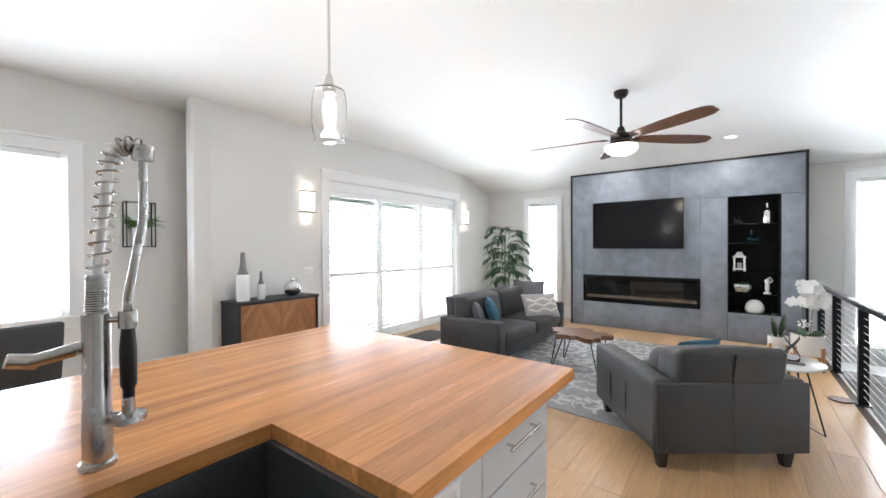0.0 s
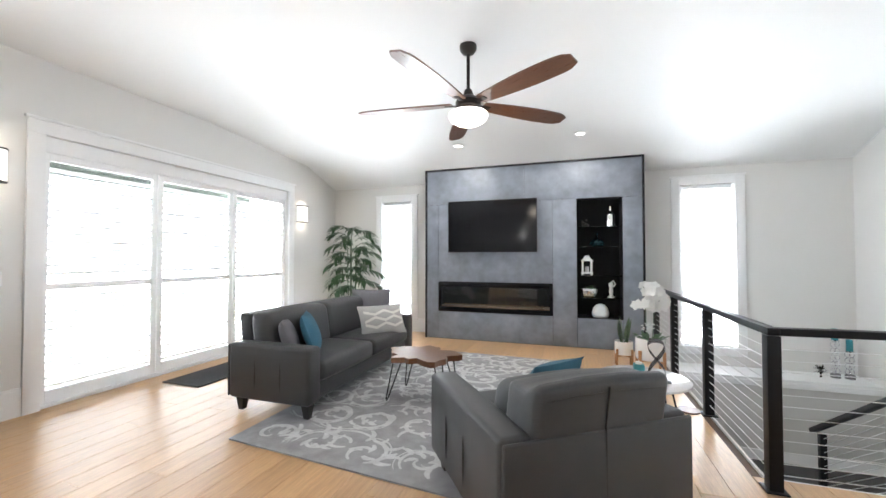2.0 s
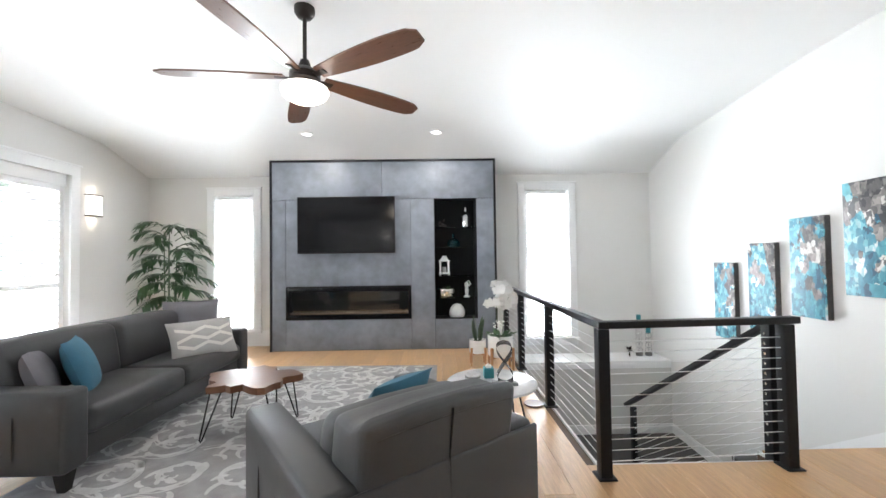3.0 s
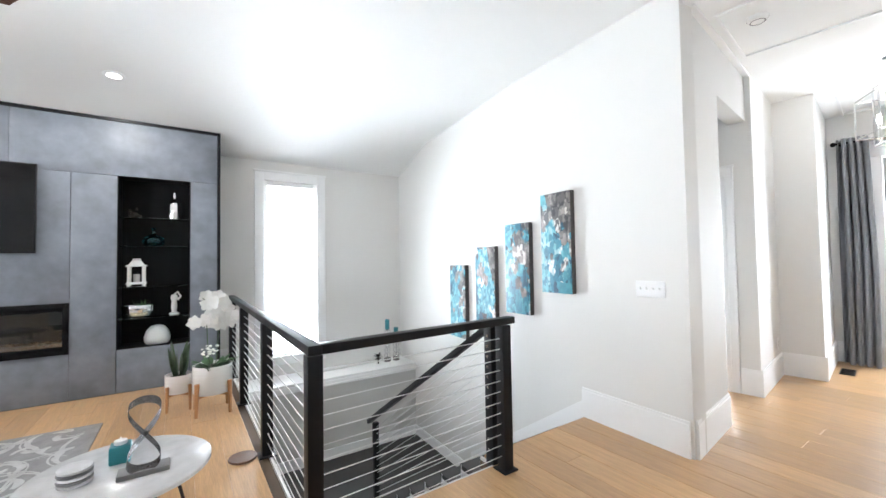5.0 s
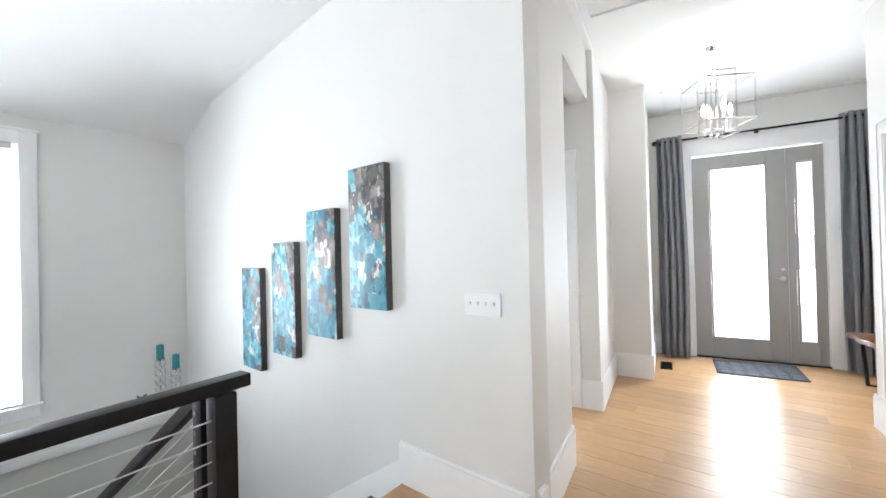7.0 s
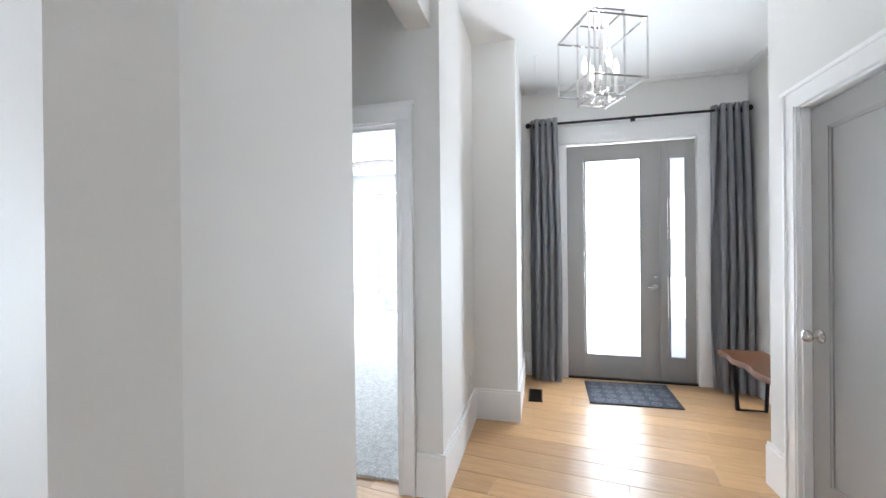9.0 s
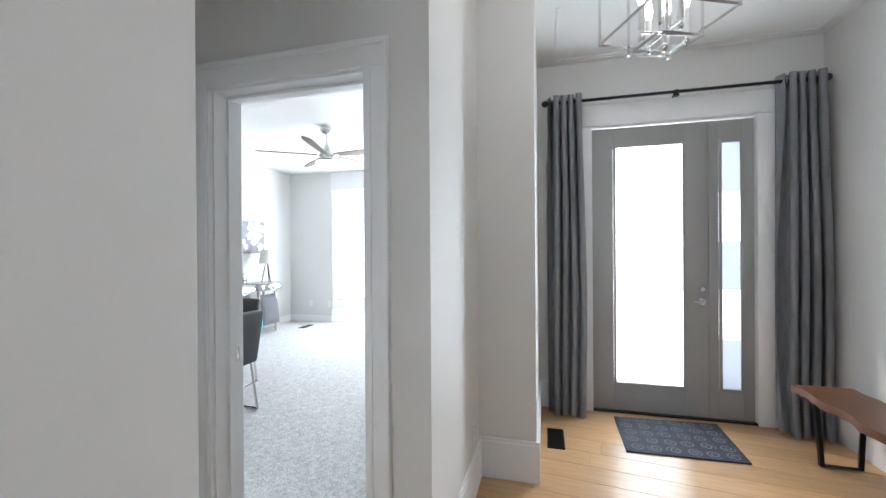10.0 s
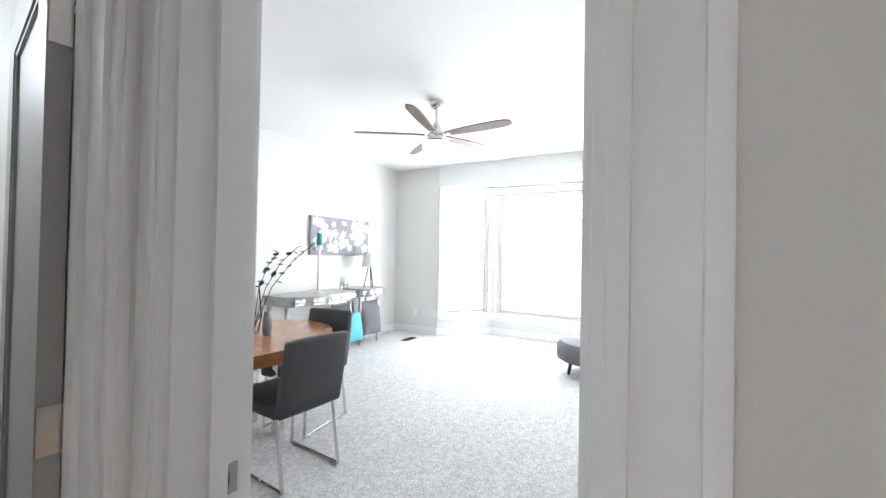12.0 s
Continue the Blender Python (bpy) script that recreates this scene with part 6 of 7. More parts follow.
for cu in range(5):
    for cv in range(6):
        c0, c1 = 3.22 + cu * 0.112, -1.10 - cv * 0.118
        sgn = 1 if (cu + cv) % 2 else -1
        ribbon(bm, [(c0 + (0.05 - 0.0019 * i) * math.cos(sgn * i * 0.5 + cv), c1 + (0.05 - 0.0019 * i) * math.sin(sgn * i * 0.5 + cv)) for i in range(24)], 0.006, 0.012)
tagged(part("scroll_pattern", bm, MATL, em, "pale grey scrollwork"), kind="stuff")

bn = thing("bench", "live-edge walnut bench on black metal legs", "bench", HALL)
bm = bmesh.new()
pts = [(2.28 + 0.1 * i, -2.09 + 0.012 * math.sin(i * 1.7) + 0.008 * math.sin(i * 4.1)) for i in range(12)] + [(3.38 - 0.1 * i, -2.42 + 0.01 * math.sin(i * 2.1)) for i in range(12)]
prism(bm, pts, 0.42, 0.465)
part("slab_seat", bm, WALNUT, bn)
for u in (2.42, 3.24):
    bm = bmesh.new()
    tube(bm, [(u, -2.14, 0.419), (u, -2.17, 0.012), (u, -2.37, 0.012), (u, -2.39, 0.419)], 0.018, 4, False)
    part("leg_frame", bm, BLACK, bn)


def floor_vent(m, label):
    t = thing("floor_vent", label, "floor vent", m)
    bm = bmesh.new()
    for a, b, c, d in ((-0.15, 0.15, -0.06, -0.05), (-0.15, 0.15, 0.05, 0.06), (-0.15, -0.14, -0.05, 0.05), (0.14, 0.15, -0.05, 0.05)):
        box(bm, a, b, c, d, 0.0, 0.006)
    part("frame", bm, BRONZE, t)
    bm = bmesh.new()
    box(bm, -0.14, 0.14, -0.05, 0.05, 0.0005, 0.002)
    part("backing", bm, BLACK, t)
    for k in range(14):
        bm = bmesh.new()
        box(bm, -0.128 + k * 0.019, -0.12 + k * 0.019, -0.05, 0.05, 0.002, 0.005)
        part("slat", bm, BRONZE, t)


floor_vent(HALL @ pose(3.22, -0.56, 0.0), "dark bronze floor vent beside the curtain")

# geometric chandelier
ch = thing("chandelier", "chrome open-frame chandelier with candle bulbs, lit", "chandelier", HALL @ pose(2.08, -0.975, 0.035))
bm = bmesh.new()
lathe(bm, [(0, HALL_Z - 0.035 - 0.001), (0.07, HALL_Z - 0.035 - 0.001), (0.07, HALL_Z - 0.035 - 0.02), (0.02, HALL_Z - 0.035 - 0.03), (0, HALL_Z - 0.035 - 0.03)])
part("canopy", bm, CHROME, ch)
bm = bmesh.new()
cyl(bm, (0, 0, 2.20), (0, 0, HALL_Z - 0.035 - 0.02), 0.008)
part("stem", bm, CHROME, ch)


def cage(w, d, z0, z1, turn):
    bm = bmesh.new()
    c = [(-w, -d), (w, -d), (w, d), (-w, d)]
    for i in range(4):
        a, b = c[i], c[(i + 1) % 4]
        for z in (z0, z1):
            cyl(bm, (*a, z), (*b, z), 0.007, seg=4)
        cyl(bm, (*a, z0 - 0.006), (*a, z1 + 0.006), 0.007, seg=4)
    bm.transform(Matrix.Rotation(radians(turn), 4, "Z"))
    part("cage_frame", bm, CHROME, ch)


cage(0.18, 0.18, 2.28, 2.62, 24)
cage(0.095, 0.095, 2.20, 2.70, 24)
bm = bmesh.new()
for k in range(4):
    a = radians(20 + 90 * k)
    cyl(bm, (0, 0, 2.25), (0.10 * math.cos(a), 0.10 * math.sin(a), 2.25), 0.006)
    bmesh.ops.create_icosphere(bm, subdivisions=2, radius=0.014, matrix=Matrix.Translation((0.10 * math.cos(a), 0.10 * math.sin(a), 2.225)))
bmesh.ops.create_icosphere(bm, subdivisions=2, radius=0.02, matrix=Matrix.Translation((0, 0, 2.19)))
part("arms", bm, CHROME, ch)
for k in range(4):
    a = radians(20 + 90 * k)
    x, y = 0.10 * math.cos(a), 0.10 * math.sin(a)
    bm = bmesh.new()
    cyl(bm, (x, y, 2.25), (x, y, 2.36), 0.012)
    hold = part("candle_sleeve", bm, WHITEGLAZE, ch)
    bm = bmesh.new()
    lathe(bm, [(0, 2.36), (0.010, 2.365), (0.017, 2.395), (0.012, 2.43), (0, 2.465)], (x, y, 0), seg=12)
    part("bulb", bm, BULB, hold, "glowing candle bulb")
point_light("chandelier_light", HALL @ Vector((2.08, -0.95, 2.76)), 9, 0.12, (1, 0.97, 0.94))

# ceiling mouldings, hatch and smoke detector
bm = bmesh.new()
for u0, u1, v0, v1 in ((0.02, 1.60, V0 - 0.055, V0 - 0.035), (2.95, 3.80, -0.60, -0.575), (3.735, 3.76, -2.44, -0.60), (3.69, 3.70, -2.39, -0.60), (2.25, 3.76, -2.44, -2.415), (0.02, 2.05, -1.80, -1.775)):
    box(bm, u0, u1, v0, v1, HALL_Z - 0.012, HALL_Z - 0.0005, 0.003)
solid("ceiling_moulding", bm, TRIM, "thin white panel moulding on the entry ceiling", "trim", HALL, "structure")
bm = bmesh.new()
for u0, u1, v0, v1 in ((0.28, 0.30, -0.94, -0.14), (1.12, 1.14, -0.94, -0.14), (0.30, 1.12, -0.16, -0.14), (0.30, 1.12, -0.94, -0.92)):
    box(bm, u0, u1, v0, v1, HALL_Z - 0.014, HALL_Z - 0.0005, 0.002)
solid("attic_hatch", bm, TRIM, "white framed attic hatch in the ceiling", "hatch", HALL, "structure")
t = thing("smoke_detector", "round white smoke detector on the ceiling", "smoke detector", HALL @ pose(0.546, -0.338, HALL_Z))
bm = bmesh.new()
lathe(bm, [(0, -0.0005), (0.065, -0.0005), (0.065, -0.012), (0.055, -0.03), (0.03, -0.036), (0, -0.036)], seg=28)
part("cover", bm, WHITEGLAZE, t)
bm = bmesh.new()
lathe(bm, [(0.042, -0.032), (0.047, -0.034), (0.042, -0.036), (0.037, -0.034), (0.042, -0.032)], seg=28)
part("vent_ring", bm, GREYGLAZE, t)


# ---- panelled interior doors ----
def door_frame(name, label, m, w, h, depth, casing=0.10):
    """Jambs and casings of a doorway in local x from 0 to w; the near face of the wall is y = 0, its far face y = depth."""
    t = thing(name, label, "door frame", m, "structure")
    bm = bmesh.new()
    box(bm, 0, 0.018, -0.002, depth + 0.002, 0, h)
    box(bm, w - 0.018, w, -0.002, depth + 0.002, 0, h)
    box(bm, 0.018, w - 0.018, -0.002, depth + 0.002, h - 0.018, h)
    part("jamb", bm, TRIM, t)
    bm = bmesh.new()
    box(bm, 0.018, 0.030, depth * 0.45, depth * 0.45 + 0.035, 0, h - 0.018)
    box(bm, w - 0.030, w - 0.018, depth * 0.45, depth * 0.45 + 0.035, 0, h - 0.018)
    box(bm, 0.030, w - 0.030, depth * 0.45, depth * 0.45 + 0.035, h - 0.030, h - 0.018)
    part("stop", bm, TRIM, t)
    for y0, y1 in ((-0.022, -0.0005), (depth + 0.0005, depth + 0.022)):
        for x0, x1 in ((-casing + 0.008, 0.008), (w - 0.008, w + casing - 0.008)):
            bm = bmesh.new()
            box(bm, x0, x1, y0, y1, 0, h - 0.008 + 0.001, 0.003)
            ya, yb = (y0 - 0.008, y0 + 0.004) if y0 < 0 else (y1 - 0.004, y1 + 0.008)
            outer = (x0, x0 + 0.018) if x0 < 0 else (x1 - 0.018, x1)
            box(bm, outer[0], outer[1], ya, yb, 0, h + casing - 0.02, 0.003)
            inner = (x1 - 0.03, x1 - 0.012) if x0 < 0 else (x0 + 0.012, x0 + 0.03)
            box(bm, inner[0], inner[1], ya + 0.003, yb, 0, h, 0.003)
            part("casing", bm, TRIM, t)
        bm = bmesh.new()
        box(bm, -casing + 0.008, w + casing - 0.008, y0, y1, h - 0.007, h + casing - 0.008, 0.003)
        ya, yb = (y0 - 0.010, y0 + 0.004) if y0 < 0 else (y1 - 0.004, y1 + 0.010)
        box(bm, -casing - 0.004, w + casing + 0.004, ya, yb, h + casing - 0.026, h + casing - 0.004, 0.003)
        part("head_casing", bm, TRIM, t)
    return t


def panel_door(name, label, m, w, h, knob_side, hinge_x):
    """A one-panel door in local x from 0 to w, its faces at y 0 and 0.035."""
    t = thing(name, label, "door", m, "structure")
    bm = bmesh.new()
    s = 0.115
    box(bm, 0, s, 0, 0.035, 0.01, h)
    box(bm, w - s, w, 0, 0.035, 0.01, h)
    box(bm, s, w - s, 0, 0.035, 0.01, 0.23)
    box(bm, s, w - s, 0, 0.035, h - s, h)
    part("frame", bm, DOORG, t)
    bm = bmesh.new()
    box(bm, s + 0.0005, w - s - 0.0005, 0.011, 0.024, 0.2305, h - s - 0.0005)
    part("panel", bm, DOORG, t)
    bm = bmesh.new()
    for y0, y1 in ((0.004, 0.011), (0.024, 0.031)):
        box(bm, s, s + 0.012, y0, y1, 0.23, h - s)
        box(bm, w - s - 0.012, w - s, y0, y1, 0.23, h - s)
        box(bm, s + 0.012, w - s - 0.012, y0, y1, 0.23, 0.242)
        box(bm, s + 0.012, w - s - 0.012, y0, y1, h - s - 0.012, h - s)
    part("panel_moulding", bm, DOORG, t)
    bm = bmesh.new()
    x = w - 0.06 if knob_side else 0.06
    for y, sg in ((0, -1), (0.035, 1)):
        m2 = Matrix.Translation((x, y, 0.92)) @ Matrix.Rotation(radians(90 if sg < 0 else -90), 4, "X")
        b2 = bmesh.new()
        lathe(b2, [(0, 0), (0.033, 0), (0.033, 0.006), (0.012, 0.012), (0.011, 0.03), (0.02, 0.038), (0.029, 0.052), (0.026, 0.066), (0.012, 0.074), (0, 0.075)], seg=20)
        b2.transform(m2)
        me = bpy.data.meshes.new("knob")
        b2.to_mesh(me)
        b2.free()
        bm.from_mesh(me)
        bpy.data.meshes.remove(me)
    part("door_knob", bm, STEEL, t, "satin nickel knob")
    for z in (0.25, 1.05, h - 0.22):
        bm = bmesh.new()
        cyl(bm, (hinge_x, -0.006, z - 0.045), (hinge_x, -0.006, z + 0.045), 0.006, seg=10)
        box(bm, hinge_x - 0.0035, hinge_x + 0.0005, 0.0, 0.033, z - 0.045, z + 0.045)
        part("hinge", bm, STEEL, t, "nickel hinge")
    return t


# closet door in the right-hand wall, shut
door_frame("door_frame_closet", "white casing of the grey closet door", HALL @ pose(1.88, -1.87, 0, 0, 0, 180), 0.78, 2.05, 0.12)
panel_door("door_closet", "warm grey one-panel closet door, shut", HALL @ pose(1.86, -1.905, 0, 0, 0, 180), 0.74, 2.02, False, 0.74)
# bedroom doorway
door_frame("door_frame_bedroom", "white casing of the open bedroom doorway", HALL @ pose(UB, 0.863, 0, 0, 0, -90), 0.716, 2.073, 0.14, 0.095)
t = thing("strike_plate", "nickel strike plate in the door jamb", "strike plate", HALL @ pose(1.705, 0.8442, 0.93))
bm = bmesh.new()
for a, b, c, d in ((-0.028, -0.012, -0.03, 0.03), (0.012, 0.028, -0.03, 0.03), (-0.012, 0.012, -0.03, -0.014), (-0.012, 0.012, 0.014, 0.03)):
    box(bm, a, b, -0.002, 0.0006, c, d)
part("plate", bm, STEEL, t)
bm = bmesh.new()
box(bm, -0.012, 0.012, -0.0006, 0.0006, -0.014, 0.014)
part("latch_hole", bm, BLACK, t)
# bedroom door swung open into the bedroom
panel_door("door_bedroom", "warm grey bedroom door, wide open", HALL @ pose(1.768, 0.150, 0.016, 0, 0, 0), 0.64, 2.015, True, 0.0)
# bathroom doorway and its open door
door_frame("door_frame_bathroom", "white casing of the bathroom doorway", HALL @ pose(0.80, VB, 0, 0, 0, 0), 0.757, 2.063, 0.115, 0.058)
panel_door("door_bathroom", "warm grey bathroom door, open inwards", HALL @ pose(1.530, 1.062, 0, 0, 0, 82), 0.68, 2.015, True, 0.0)
bm = bmesh.new()
box(bm, 0.62, 1.66, 0.97, 3.2, -0.02, 0.004)
solid("bathroom_floor", bm, mat("pale_grey_tile", (0.5, 0.5, 0.5), 0.3, scale=5, var=0.06), "pale grey bathroom floor", "floor", HALL, "structure")
t = thing("towel_bar", "brushed steel towel bar on the bathroom wall", "towel bar", HALL @ pose(0.66, 2.3, 1.18))
bm = bmesh.new()
cyl(bm, (0.06, -0.3, 0), (0.06, 0.3, 0), 0.009)
part("bar", bm, STEEL, t)
for y in (-0.28, 0.28):
    bm = bmesh.new()
    cyl(bm, (0, y, 0), (0.065, y, 0), 0.012)
    part("mount", bm, STEEL, t)

# ---- bedroom ----
# window wall with a canted bay
wall("wall_bay_left", (6.85, 4.3), (6.85, 3.41), -0.14, 0, CEIL_Z, "pale bedroom wall beside the bay", m=HALL)
wall("wall_bay_right", (6.85, 0.15), (6.85, -0.4), -0.14, 0, CEIL_Z, "pale bedroom wall beside the bay", m=HALL)
BAY = [((6.85, 3.41), (7.48, 2.68)), ((7.48, 2.68), (7.48, 0.80)), ((7.48, 0.80), (6.85, 0.15))]
for i, (a, b) in enumerate(BAY):
    L = (Vector(b) - Vector(a)).length
    wall("wall_bay_%d" % (i + 1), a, b, -0.14, 0, CEIL_Z, "pale bay window wall", [(0.10, L - 0.08, 0.40, 2.40)], m=HALL)
    mid = (Vector(a) + Vector(b)) / 2
    ang = math.degrees(math.atan2(b[1] - a[1], b[0] - a[0]))
    window("window_%d" % (i + 4), HALL @ pose(mid.x, mid.y, 0, 0, 0, ang), L - 0.18, 0.40, 2.40, "white-framed bay window with white blinds", casing=0.08)
    baseboard(a, b, HALL, 0.13)
bm = bmesh.new()
box(bm, 6.86, 7.48, 0.15, 3.41, 2.54, 2.58)
box(bm, 6.85, 6.95, 0.15, 3.41, 2.50, 2.86)
solid("bay_soffit", bm, CEIL, "white bay window soffit", "ceiling", HALL, "structure")
baseboard((2.0, 4.3), (6.85, 4.3), HALL, 0.13)
baseboard((6.85, 4.3), (6.85, 3.41), HALL, 0.13)
ceiling_fan("ceiling_fan", "brushed nickel bedroom ceiling fan with grey-brown blades", HALL @ pose(4.42, 2.02, 2.84), 0.27, 0.77, mat("grey_brown_blade", (0.16, 0.10, 0.075), 0.35, scale=4, var=0.3, fine=26, spread=(3, 20, 20)), STEEL, 51, SHADE, 0.065, 0.085)

dt = thing("dining_table", "oval cherry-wood table on steel pedestal leg", "table", HALL @ pose(2.85, 2.75, 0.015))
bm = bmesh.new()
pts = [(0.80 * math.cos(a), 0.62 * math.sin(a)) for a in [k * math.tau / 56 for k in range(56)]]
prism(bm, pts, 0.725, 0.755)
prism(bm, [(x * 0.97, y * 0.97) for x, y in pts], 0.67, 0.7249)
part("tabletop", bm, mat("cherry_wood", (0.36, 0.15, 0.055), 0.25, scale=3, var=0.2, fine=18, bump=0.02, spread=(2, 14, 14)), dt)
for x, y in ((0.35, -0.12), (-0.35, -0.12), (0.35, 0.2), (-0.35, 0.2)):
    bm = bmesh.new()
    box(bm, x - 0.035, x + 0.035, y - 0.03, y + 0.03, 0.0, 0.67, 0.004)
    part("leg", bm, STEEL, dt)
DARKCH = mat("charcoal_chair_leather", (0.028, 0.029, 0.032), 0.45, scale=5, var=0.12, fine=220, bump=0.1)
one = parsons_chair("dining_chair", "charcoal upholstered chair on steel sled legs", HALL @ pose(2.93, 2.20, 0.015, 0, 0, -4), "chairs round the bedroom table", DARKCH, STEEL, 0.86)
copy_thing(one, HALL @ pose(3.42, 2.60, 0.015, 0, 0, 97))
copy_thing(one, HALL @ pose(2.55, 3.30, 0.015, 0, 0, 185))
t = thing("branch_vase", "geometric wire vase with dark leafy branches", "vase", HALL @ pose(3.07, 2.76, 0.77))
bm = bmesh.new()
for a in range(6):
    c, s = math.cos(a * 1.047), math.sin(a * 1.047)
    tube(bm, [(0.035 * c, 0.035 * s, 0.0), (0.06 * c, 0.06 * s, 0.12), (0.035 * c, 0.035 * s, 0.34)], 0.003, 5)
tube(bm, [(0.06 * math.cos(a), 0.06 * math.sin(a), 0.12) for a in [k * 1.047 for k in range(6)]], 0.003, 5, True)
tube(bm, [(0.035 * math.cos(a), 0.035 * math.sin(a), 0.34) for a in [k * 1.047 for k in range(6)]], 0.003, 5, True)
lathe(bm, [(0, 0), (0.037, 0), (0.037, 0.006), (0, 0.006)], seg=12)
part("wire_frame", bm, BLACK, t)
bm = bmesh.new()
for k in range(3):
    tip = Vector((0.10 + 0.09 * k, -0.13 - 0.10 * k, 0.60 + 0.04 * k))
    stem = [Vector((0, 0, 0.02)), tip * 0.35 + Vector((-0.02, 0.02, 0.10)), tip * 0.7 + Vector((-0.02, 0.02, 0.07)), tip]
    tube(bm, stem, 0.003, 5)
    for q in range(8):
        f = 1.2 + 1.8 * q / 7
        p0 = stem[int(min(f, 2.999))].lerp(stem[int(min(f, 2.999)) + 1], min(f, 2.999) % 1)
        leaf_blade(bm, p0, (random.uniform(-1, 1), random.uniform(-1, 1), random.uniform(-0.5, 0.8)), random.uniform(0.035, 0.06), 0.045, 0.15, 5)
part("branches", bm, mat("dark_dry_leaf", (0.03, 0.04, 0.025), 0.6, scale=10, var=0.3), t)
lathe_thing("bud_vase", [(0, 0), (0.025, 0), (0.036, 0.05), (0.034, 0.1), (0.02, 0.17), (0.018, 0.172), (0, 0.16)], GREYGLAZE, "slim smoky grey bud vase on table", "vase", HALL @ Vector((3.06, 2.59, 0.77)), squash=0.8)


# mirrored console tables against the far wall
AGEDSILVER = mat("aged_silver_leaf", (0.42, 0.41, 0.40), 0.32, 0.8, scale=14, var=0.35, fine=120, bump=0.1)
MIRROR = mat("antique_mirror_glass", (0.62, 0.63, 0.64), 0.06, 1.0, scale=9, var=0.3, bump=0)


def console(label, m, w, d, h):
    t = thing("console_table", label, "console table", m, group="mirrored console tables")
    bm = bmesh.new()
    pts = []
    for k in range(25):
        s = k / 24
        pts.append((-w / 2 + w * s, -d * (0.72 + 0.28 * math.sin(math.pi * s))))
    pts += [(w / 2, 0), (-w / 2, 0)]
    prism(bm, pts, h - 0.02, h)
    part("top", bm, AGEDSILVER, t)
    bm = bmesh.new()
    prism(bm, [(x * 0.96, y * 0.95 - 0.003) for x, y in pts], h - 0.12, h - 0.021)
    ap = part("apron", bm, AGEDSILVER, t)
    for k in range(5):
        bm = bmesh.new()
        x = -w * 0.36 + w * 0.18 * k
        y = -d * (0.72 + 0.28 * math.sin(math.pi * (0.5 + x / w))) * 0.97
        box(bm, x - w * 0.075, x + w * 0.075, y - 0.004, y + 0.006, h - 0.105, h - 0.035, 0.002)
        part("mirror_panel", bm, MIRROR, ap)
    for sx in (-1, 1):
        for y in (-d * 0.62, -0.05):
            bm = bmesh.new()
            lathe(bm, [(0, 0), (0.014, 0), (0.02, 0.05), (0.013, 0.08), (0.022, h * 0.6), (0.028, h * 0.68), (0.018, h * 0.72), (0.03, h - 0.13), (0, h - 0.12)], (sx * (w / 2 - 0.06), y, 0), seg=12)
            part("turned_leg", bm, AGEDSILVER, t)
    bm = bmesh.new()
    box(bm, -w / 2 + 0.05, w / 2 - 0.05, -d * 0.62, -0.05, 0.10, 0.118, 0.003)
    part("lower_shelf", bm, AGEDSILVER, t)


console("large mirrored console table with silver turned legs", HALL @ pose(4.78, 4.27, 0.015), 1.15, 0.60, 0.83)
console("small mirrored console table with silver turned legs", HALL @ pose(5.80, 4.27, 0.015), 0.52, 0.46, 0.83)


def table_lamp(label, m, s, lit_shade):
    t = thing("table_lamp", label, "table lamp", m)
    bm = bmesh.new()
    for k in range(3):
        a = k * 2.094
        tube(bm, [(0.08 * s * math.cos(a), 0.08 * s * math.sin(a), 0), (0.015 * math.cos(a), 0.015 * math.sin(a), 0.33 * s)], 0.008, 6)
    part("tripod", bm, BRONZE, t)
    bm = bmesh.new()
    lathe(bm, [(0.12 * s, 0.30 * s), (0.085 * s, 0.52 * s), (0.083 * s, 0.52 * s), (0.118 * s, 0.30 * s), (0.12 * s, 0.30 * s)], seg=24)
    part("shade", bm, CREAMFAB, t)


table_lamp("tripod table lamp with a cream shade", HALL @ pose(5.84, 4.02, 0.846), 1.05, False)
t = thing("candlestick", "tall glass candlestick with teal pillar candle", "candlestick", HALL @ pose(4.80, 3.98, 0.846))
bm = bmesh.new()
lathe(bm, [(0, 0), (0.06, 0), (0.06, 0.015), (0.018, 0.03), (0.02, 0.2), (0.03, 0.24), (0.018, 0.28), (0.018, 0.56), (0.045, 0.60), (0.045, 0.61), (0, 0.61)], seg=20)
part("stem", bm, WHITEGLAZE, t)
bm = bmesh.new()
lathe(bm, [(0, 0.61), (0.036, 0.61), (0.036, 0.77), (0, 0.77)], seg=20)
part("candle", bm, TEALWAX, t)
t = thing("hurricane_holder", "small glass hurricane candle holder on metal stand", "candle holder", HALL @ pose(5.30, 4.02, 0.846))
bm = bmesh.new()
for k in range(4):
    a = 0.785 + k * 1.571
    tube(bm, [(0.05 * math.cos(a), 0.05 * math.sin(a), 0), (0.05 * math.cos(a), 0.05 * math.sin(a), 0.13)], 0.004, 5)
tube(bm, [(0.05 * math.cos(a), 0.05 * math.sin(a), 0.07) for a in [k * 0.524 for k in range(12)]], 0.004, 5, True)
part("stand", bm, BRONZE, t)
bm = bmesh.new()
lathe(bm, [(0, 0.075), (0.04, 0.075), (0.055, 0.12), (0.05, 0.18), (0.047, 0.18), (0.052, 0.12), (0.038, 0.08), (0, 0.08)], seg=20)
part("cup", bm, WHITEGLAZE, t)
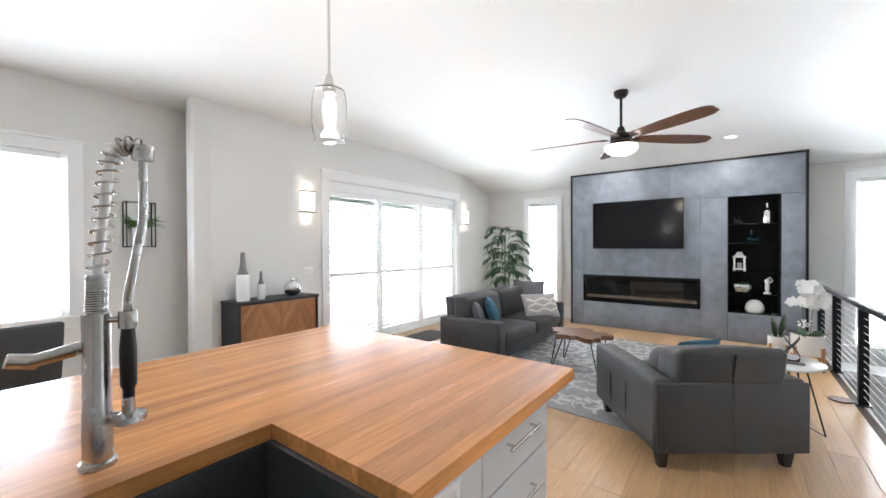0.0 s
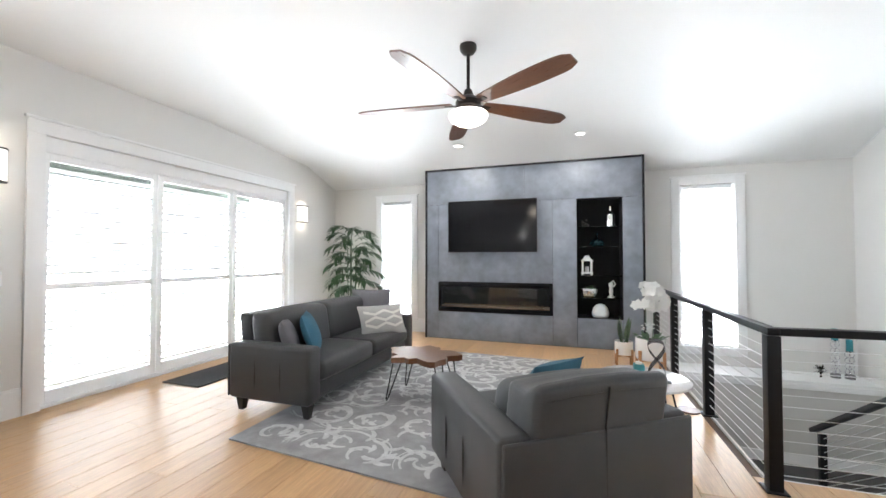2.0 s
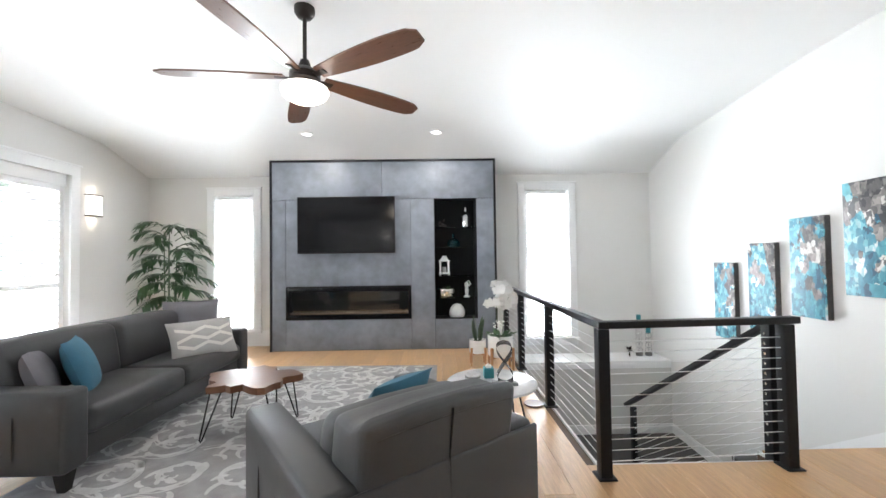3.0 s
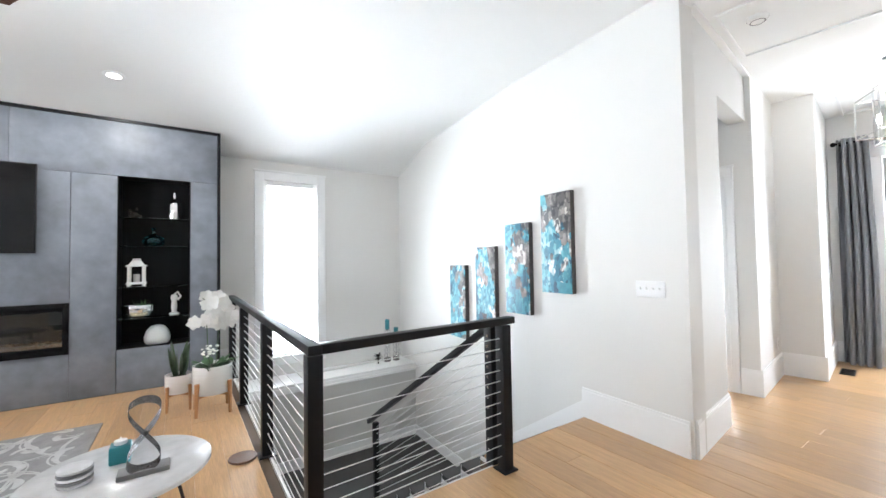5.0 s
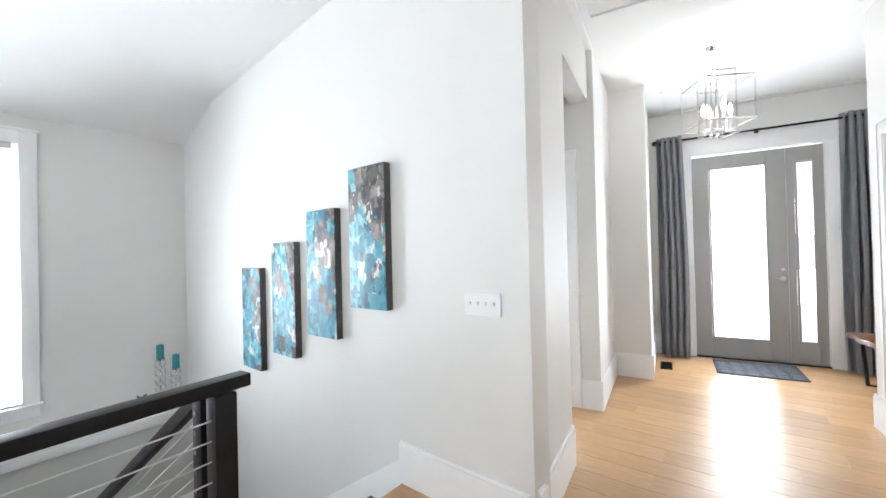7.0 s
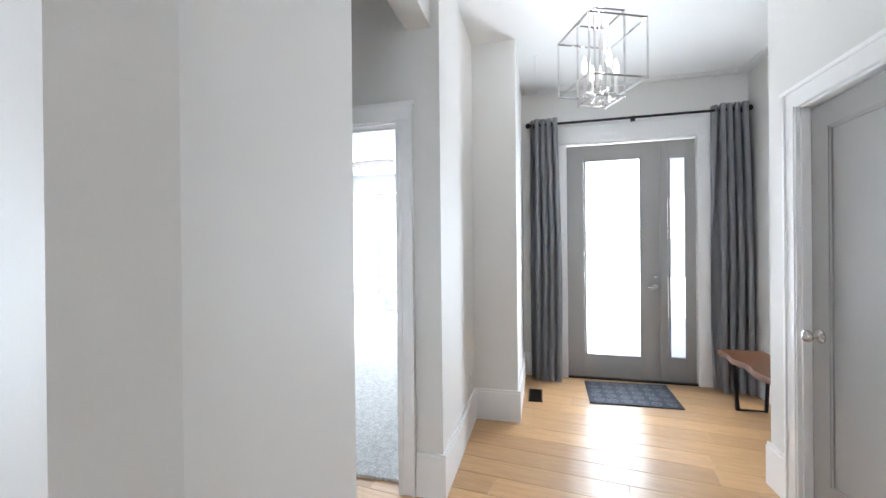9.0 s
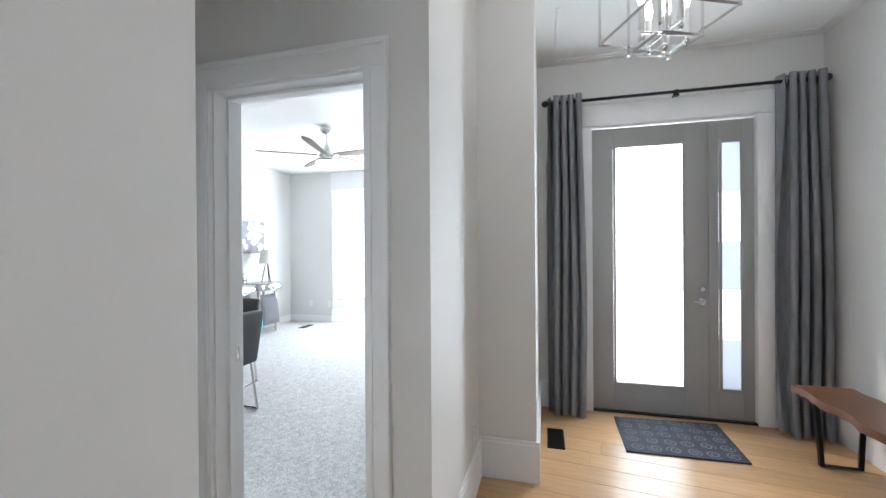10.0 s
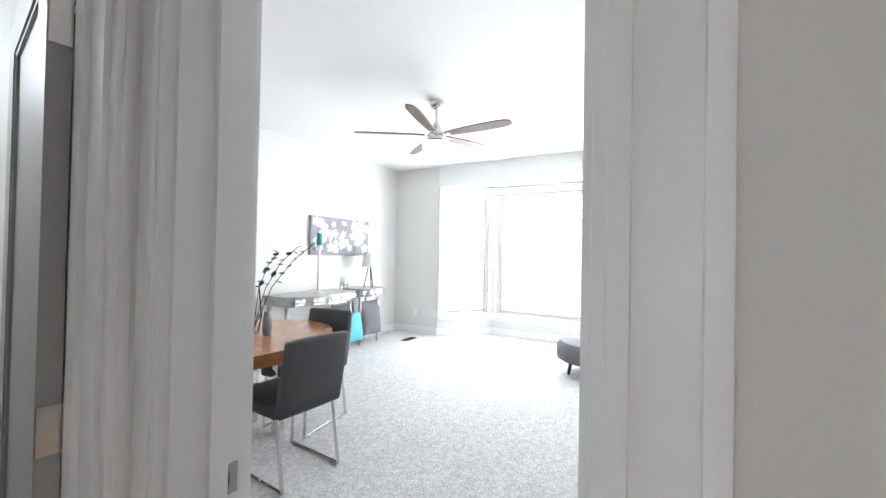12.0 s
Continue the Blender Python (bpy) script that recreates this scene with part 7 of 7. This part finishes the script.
pillow("floor_pillow", "turquoise patterned cushion under the console", HALL @ pose(5.24, 3.80, 0.345, -10, 0, 8), (0.46, 0.40), mat("turquoise_fabric", (0.10, 0.42, 0.52), 0.85, scale=9, var=0.2, fine=280, bump=0.3), CREAMFAB)
pillow("floor_pillow", "grey cushion leaning under the small console", HALL @ pose(5.84, 3.98, 0.40, -8, 0, 0), (0.44, 0.52), GREYFAB)
pillow("floor_pillow", "dark grey cushion leaning under the console", HALL @ pose(5.40, 4.08, 0.40, -8, 0, 5), (0.44, 0.46), GREYFAB)

# blossom canvas
cv = thing("canvas", "wide grey canvas painted with white blossoms", "painting", HALL @ pose(5.49, 4.30, 1.60))
bm = bmesh.new()
box(bm, -0.585, 0.585, -0.04, -0.001, -0.27, 0.27, 0.003)
part("canvas_board", bm, mat("lilac_grey_canvas", (0.30, 0.29, 0.32), 0.8, scale=5, var=0.25, fine=60, bump=0.1), cv)
bm = bmesh.new()
for k in range(46):
    cx, cz = random.uniform(-0.53, 0.53), random.uniform(-0.22, 0.22)
    r = random.uniform(0.022, 0.05)
    for q in range(5):
        a = q * 1.2566 + k
        c = bm.verts.new((cx, -0.0415 - 0.00003 * k, cz))
        ring = [bm.verts.new((cx + r * (math.cos(a) + 0.62 * math.cos(a + w_)), -0.0415 - 0.00003 * k, cz + r * (math.sin(a) + 0.62 * math.sin(a + w_)))) for w_ in (-2.2, -1.2, -0.4, 0.4, 1.2, 2.2)]
        bm.faces.new([c] + ring)
part("blossoms", bm, PETAL, cv, "white painted blossoms")
bm = bmesh.new()
for k in range(7):
    x = -0.55 + 0.16 * k
    tube(bm, [(x, -0.041, -0.26), (x + 0.06, -0.041, -0.05), (x + 0.16, -0.041, 0.2)], 0.0035, 4)
part("twigs", bm, GREYGLAZE, cv)

ot = thing("ottoman", "round tufted grey ottoman on dark legs", "ottoman", HALL @ pose(6.05, 0.82, 0.015))
bm = bmesh.new()
lathe(bm, [(0, 0.16), (0.36, 0.16), (0.40, 0.18), (0.41, 0.26), (0.40, 0.33), (0.36, 0.375), (0.2, 0.39), (0, 0.385)], seg=40)
cush = part("cushion", bm, GREYFAB, ot)
for k in range(7):
    a, r = k * 1.047, (0.2 if k < 6 else 0.0)
    bm = bmesh.new()
    bmesh.ops.create_icosphere(bm, subdivisions=2, radius=0.016, matrix=Matrix.Translation((r * math.cos(a), r * math.sin(a), 0.389)) @ Matrix.Diagonal((1, 1, 0.5, 1)))
    part("tuft_button", bm, GREYFAB, cush)
bm = bmesh.new()
tube(bm, [(0.405 * math.cos(a), 0.405 * math.sin(a), 0.265) for a in [k * math.tau / 40 for k in range(40)]], 0.008, 6, True)
part("piping", bm, GREYFAB, ot)
for k in range(4):
    a = 0.6 + k * 1.571
    bm = bmesh.new()
    cyl(bm, (0.26 * math.cos(a), 0.26 * math.sin(a), 0.165), (0.29 * math.cos(a), 0.29 * math.sin(a), 0.0), 0.024, 0.015)
    part("leg", bm, LEG, ot)
floor_vent(HALL @ pose(6.35, 3.62, 0.016), "dark floor vent in the carpet")
switch_plate("outlet", "white outlet plate on the bedroom wall", HALL @ pose(6.85, 3.85, 0.36, 0, 0, -90), 1, True)
switch_plate("outlet", "white cable plate on the bedroom wall", HALL @ pose(6.85, 3.45, 0.36, 0, 0, -90), 1, True)
switch_plate("outlet", "white outlet plate beside the entry", HALL @ pose(2.45, V1, 0.36, 0, 0, 0), 1, True)
# ---- oak floor planks ----
fl = bpy.data.objects["floor"]
PW = 0.178
plank_rng = random.Random(5)
lengths = (1.15, 1.5, 1.85, 2.2)
shared = {}
far = bmesh.new()
count = 0


def plank_mesh(w, L):
    key = (round(w, 3), round(L, 3))
    if key not in shared:
        bm = bmesh.new()
        b = 0.0022
        w2, l2 = w / 2 - 0.0006, L / 2 - 0.0006
        lo = [bm.verts.new((sx * w2, sy * l2, -0.018)) for sx, sy in ((-1, -1), (1, -1), (1, 1), (-1, 1))]
        mid = [bm.verts.new((sx * w2, sy * l2, -b * 0.6)) for sx, sy in ((-1, -1), (1, -1), (1, 1), (-1, 1))]
        hi = [bm.verts.new((sx * (w2 - b), sy * (l2 - b), 0)) for sx, sy in ((-1, -1), (1, -1), (1, 1), (-1, 1))]
        bm.faces.new(hi)
        for i in range(4):
            j = (i + 1) % 4
            bm.faces.new((lo[i], lo[j], mid[j], mid[i]))
            bm.faces.new((mid[i], mid[j], hi[j], hi[i]))
        me = bpy.data.meshes.new("plank")
        bm.to_mesh(me)
        bm.free()
        me.materials.append(OAK)
        shared[key] = me
    return shared[key]


def floor_end(x):
    """How far the boards of a row run: to the stairwell, the hall or the rear wall."""
    if x < 1.12:
        return 8.0
    if x < 2.26:
        return 4.335
    if x < 3.52:
        return 4.475
    return 5.0


columns = int((8.0 + 5.0) / PW)
for c in range(columns):
    x = -5.0 + PW * (c + 0.5)
    y, end = (-3.0 if x < 3.5 else 1.2) - plank_rng.random() * 1.2, floor_end(x + PW / 2 if x < 1.12 and x + PW / 2 > 1.12 else x)
    while y < end - 0.02:
        L = plank_rng.choice(lengths)
        if y + L > end - 0.25:
            L = end - y
        yc = y + L / 2
        if -2.6 < x < 7.8 and yc > 0.6 and count < 300:
            ob = new("plank", plank_mesh(PW, L))
            ob.parent = fl
            ob.location = (x, yc, 0)
            count += 1
        else:
            me = plank_mesh(PW, L)
            before = len(far.verts)
            far.from_mesh(me)
            far.verts.ensure_lookup_table()
            for v in far.verts[before:]:
                v.co.x += x
                v.co.y += yc
        y += L
me = bpy.data.meshes.new("far_planks")
far.to_mesh(me)
far.free()
me.materials.append(OAK)
ob = new("far_planks", me)
ob.parent = fl
tagged(ob, kind="stuff")
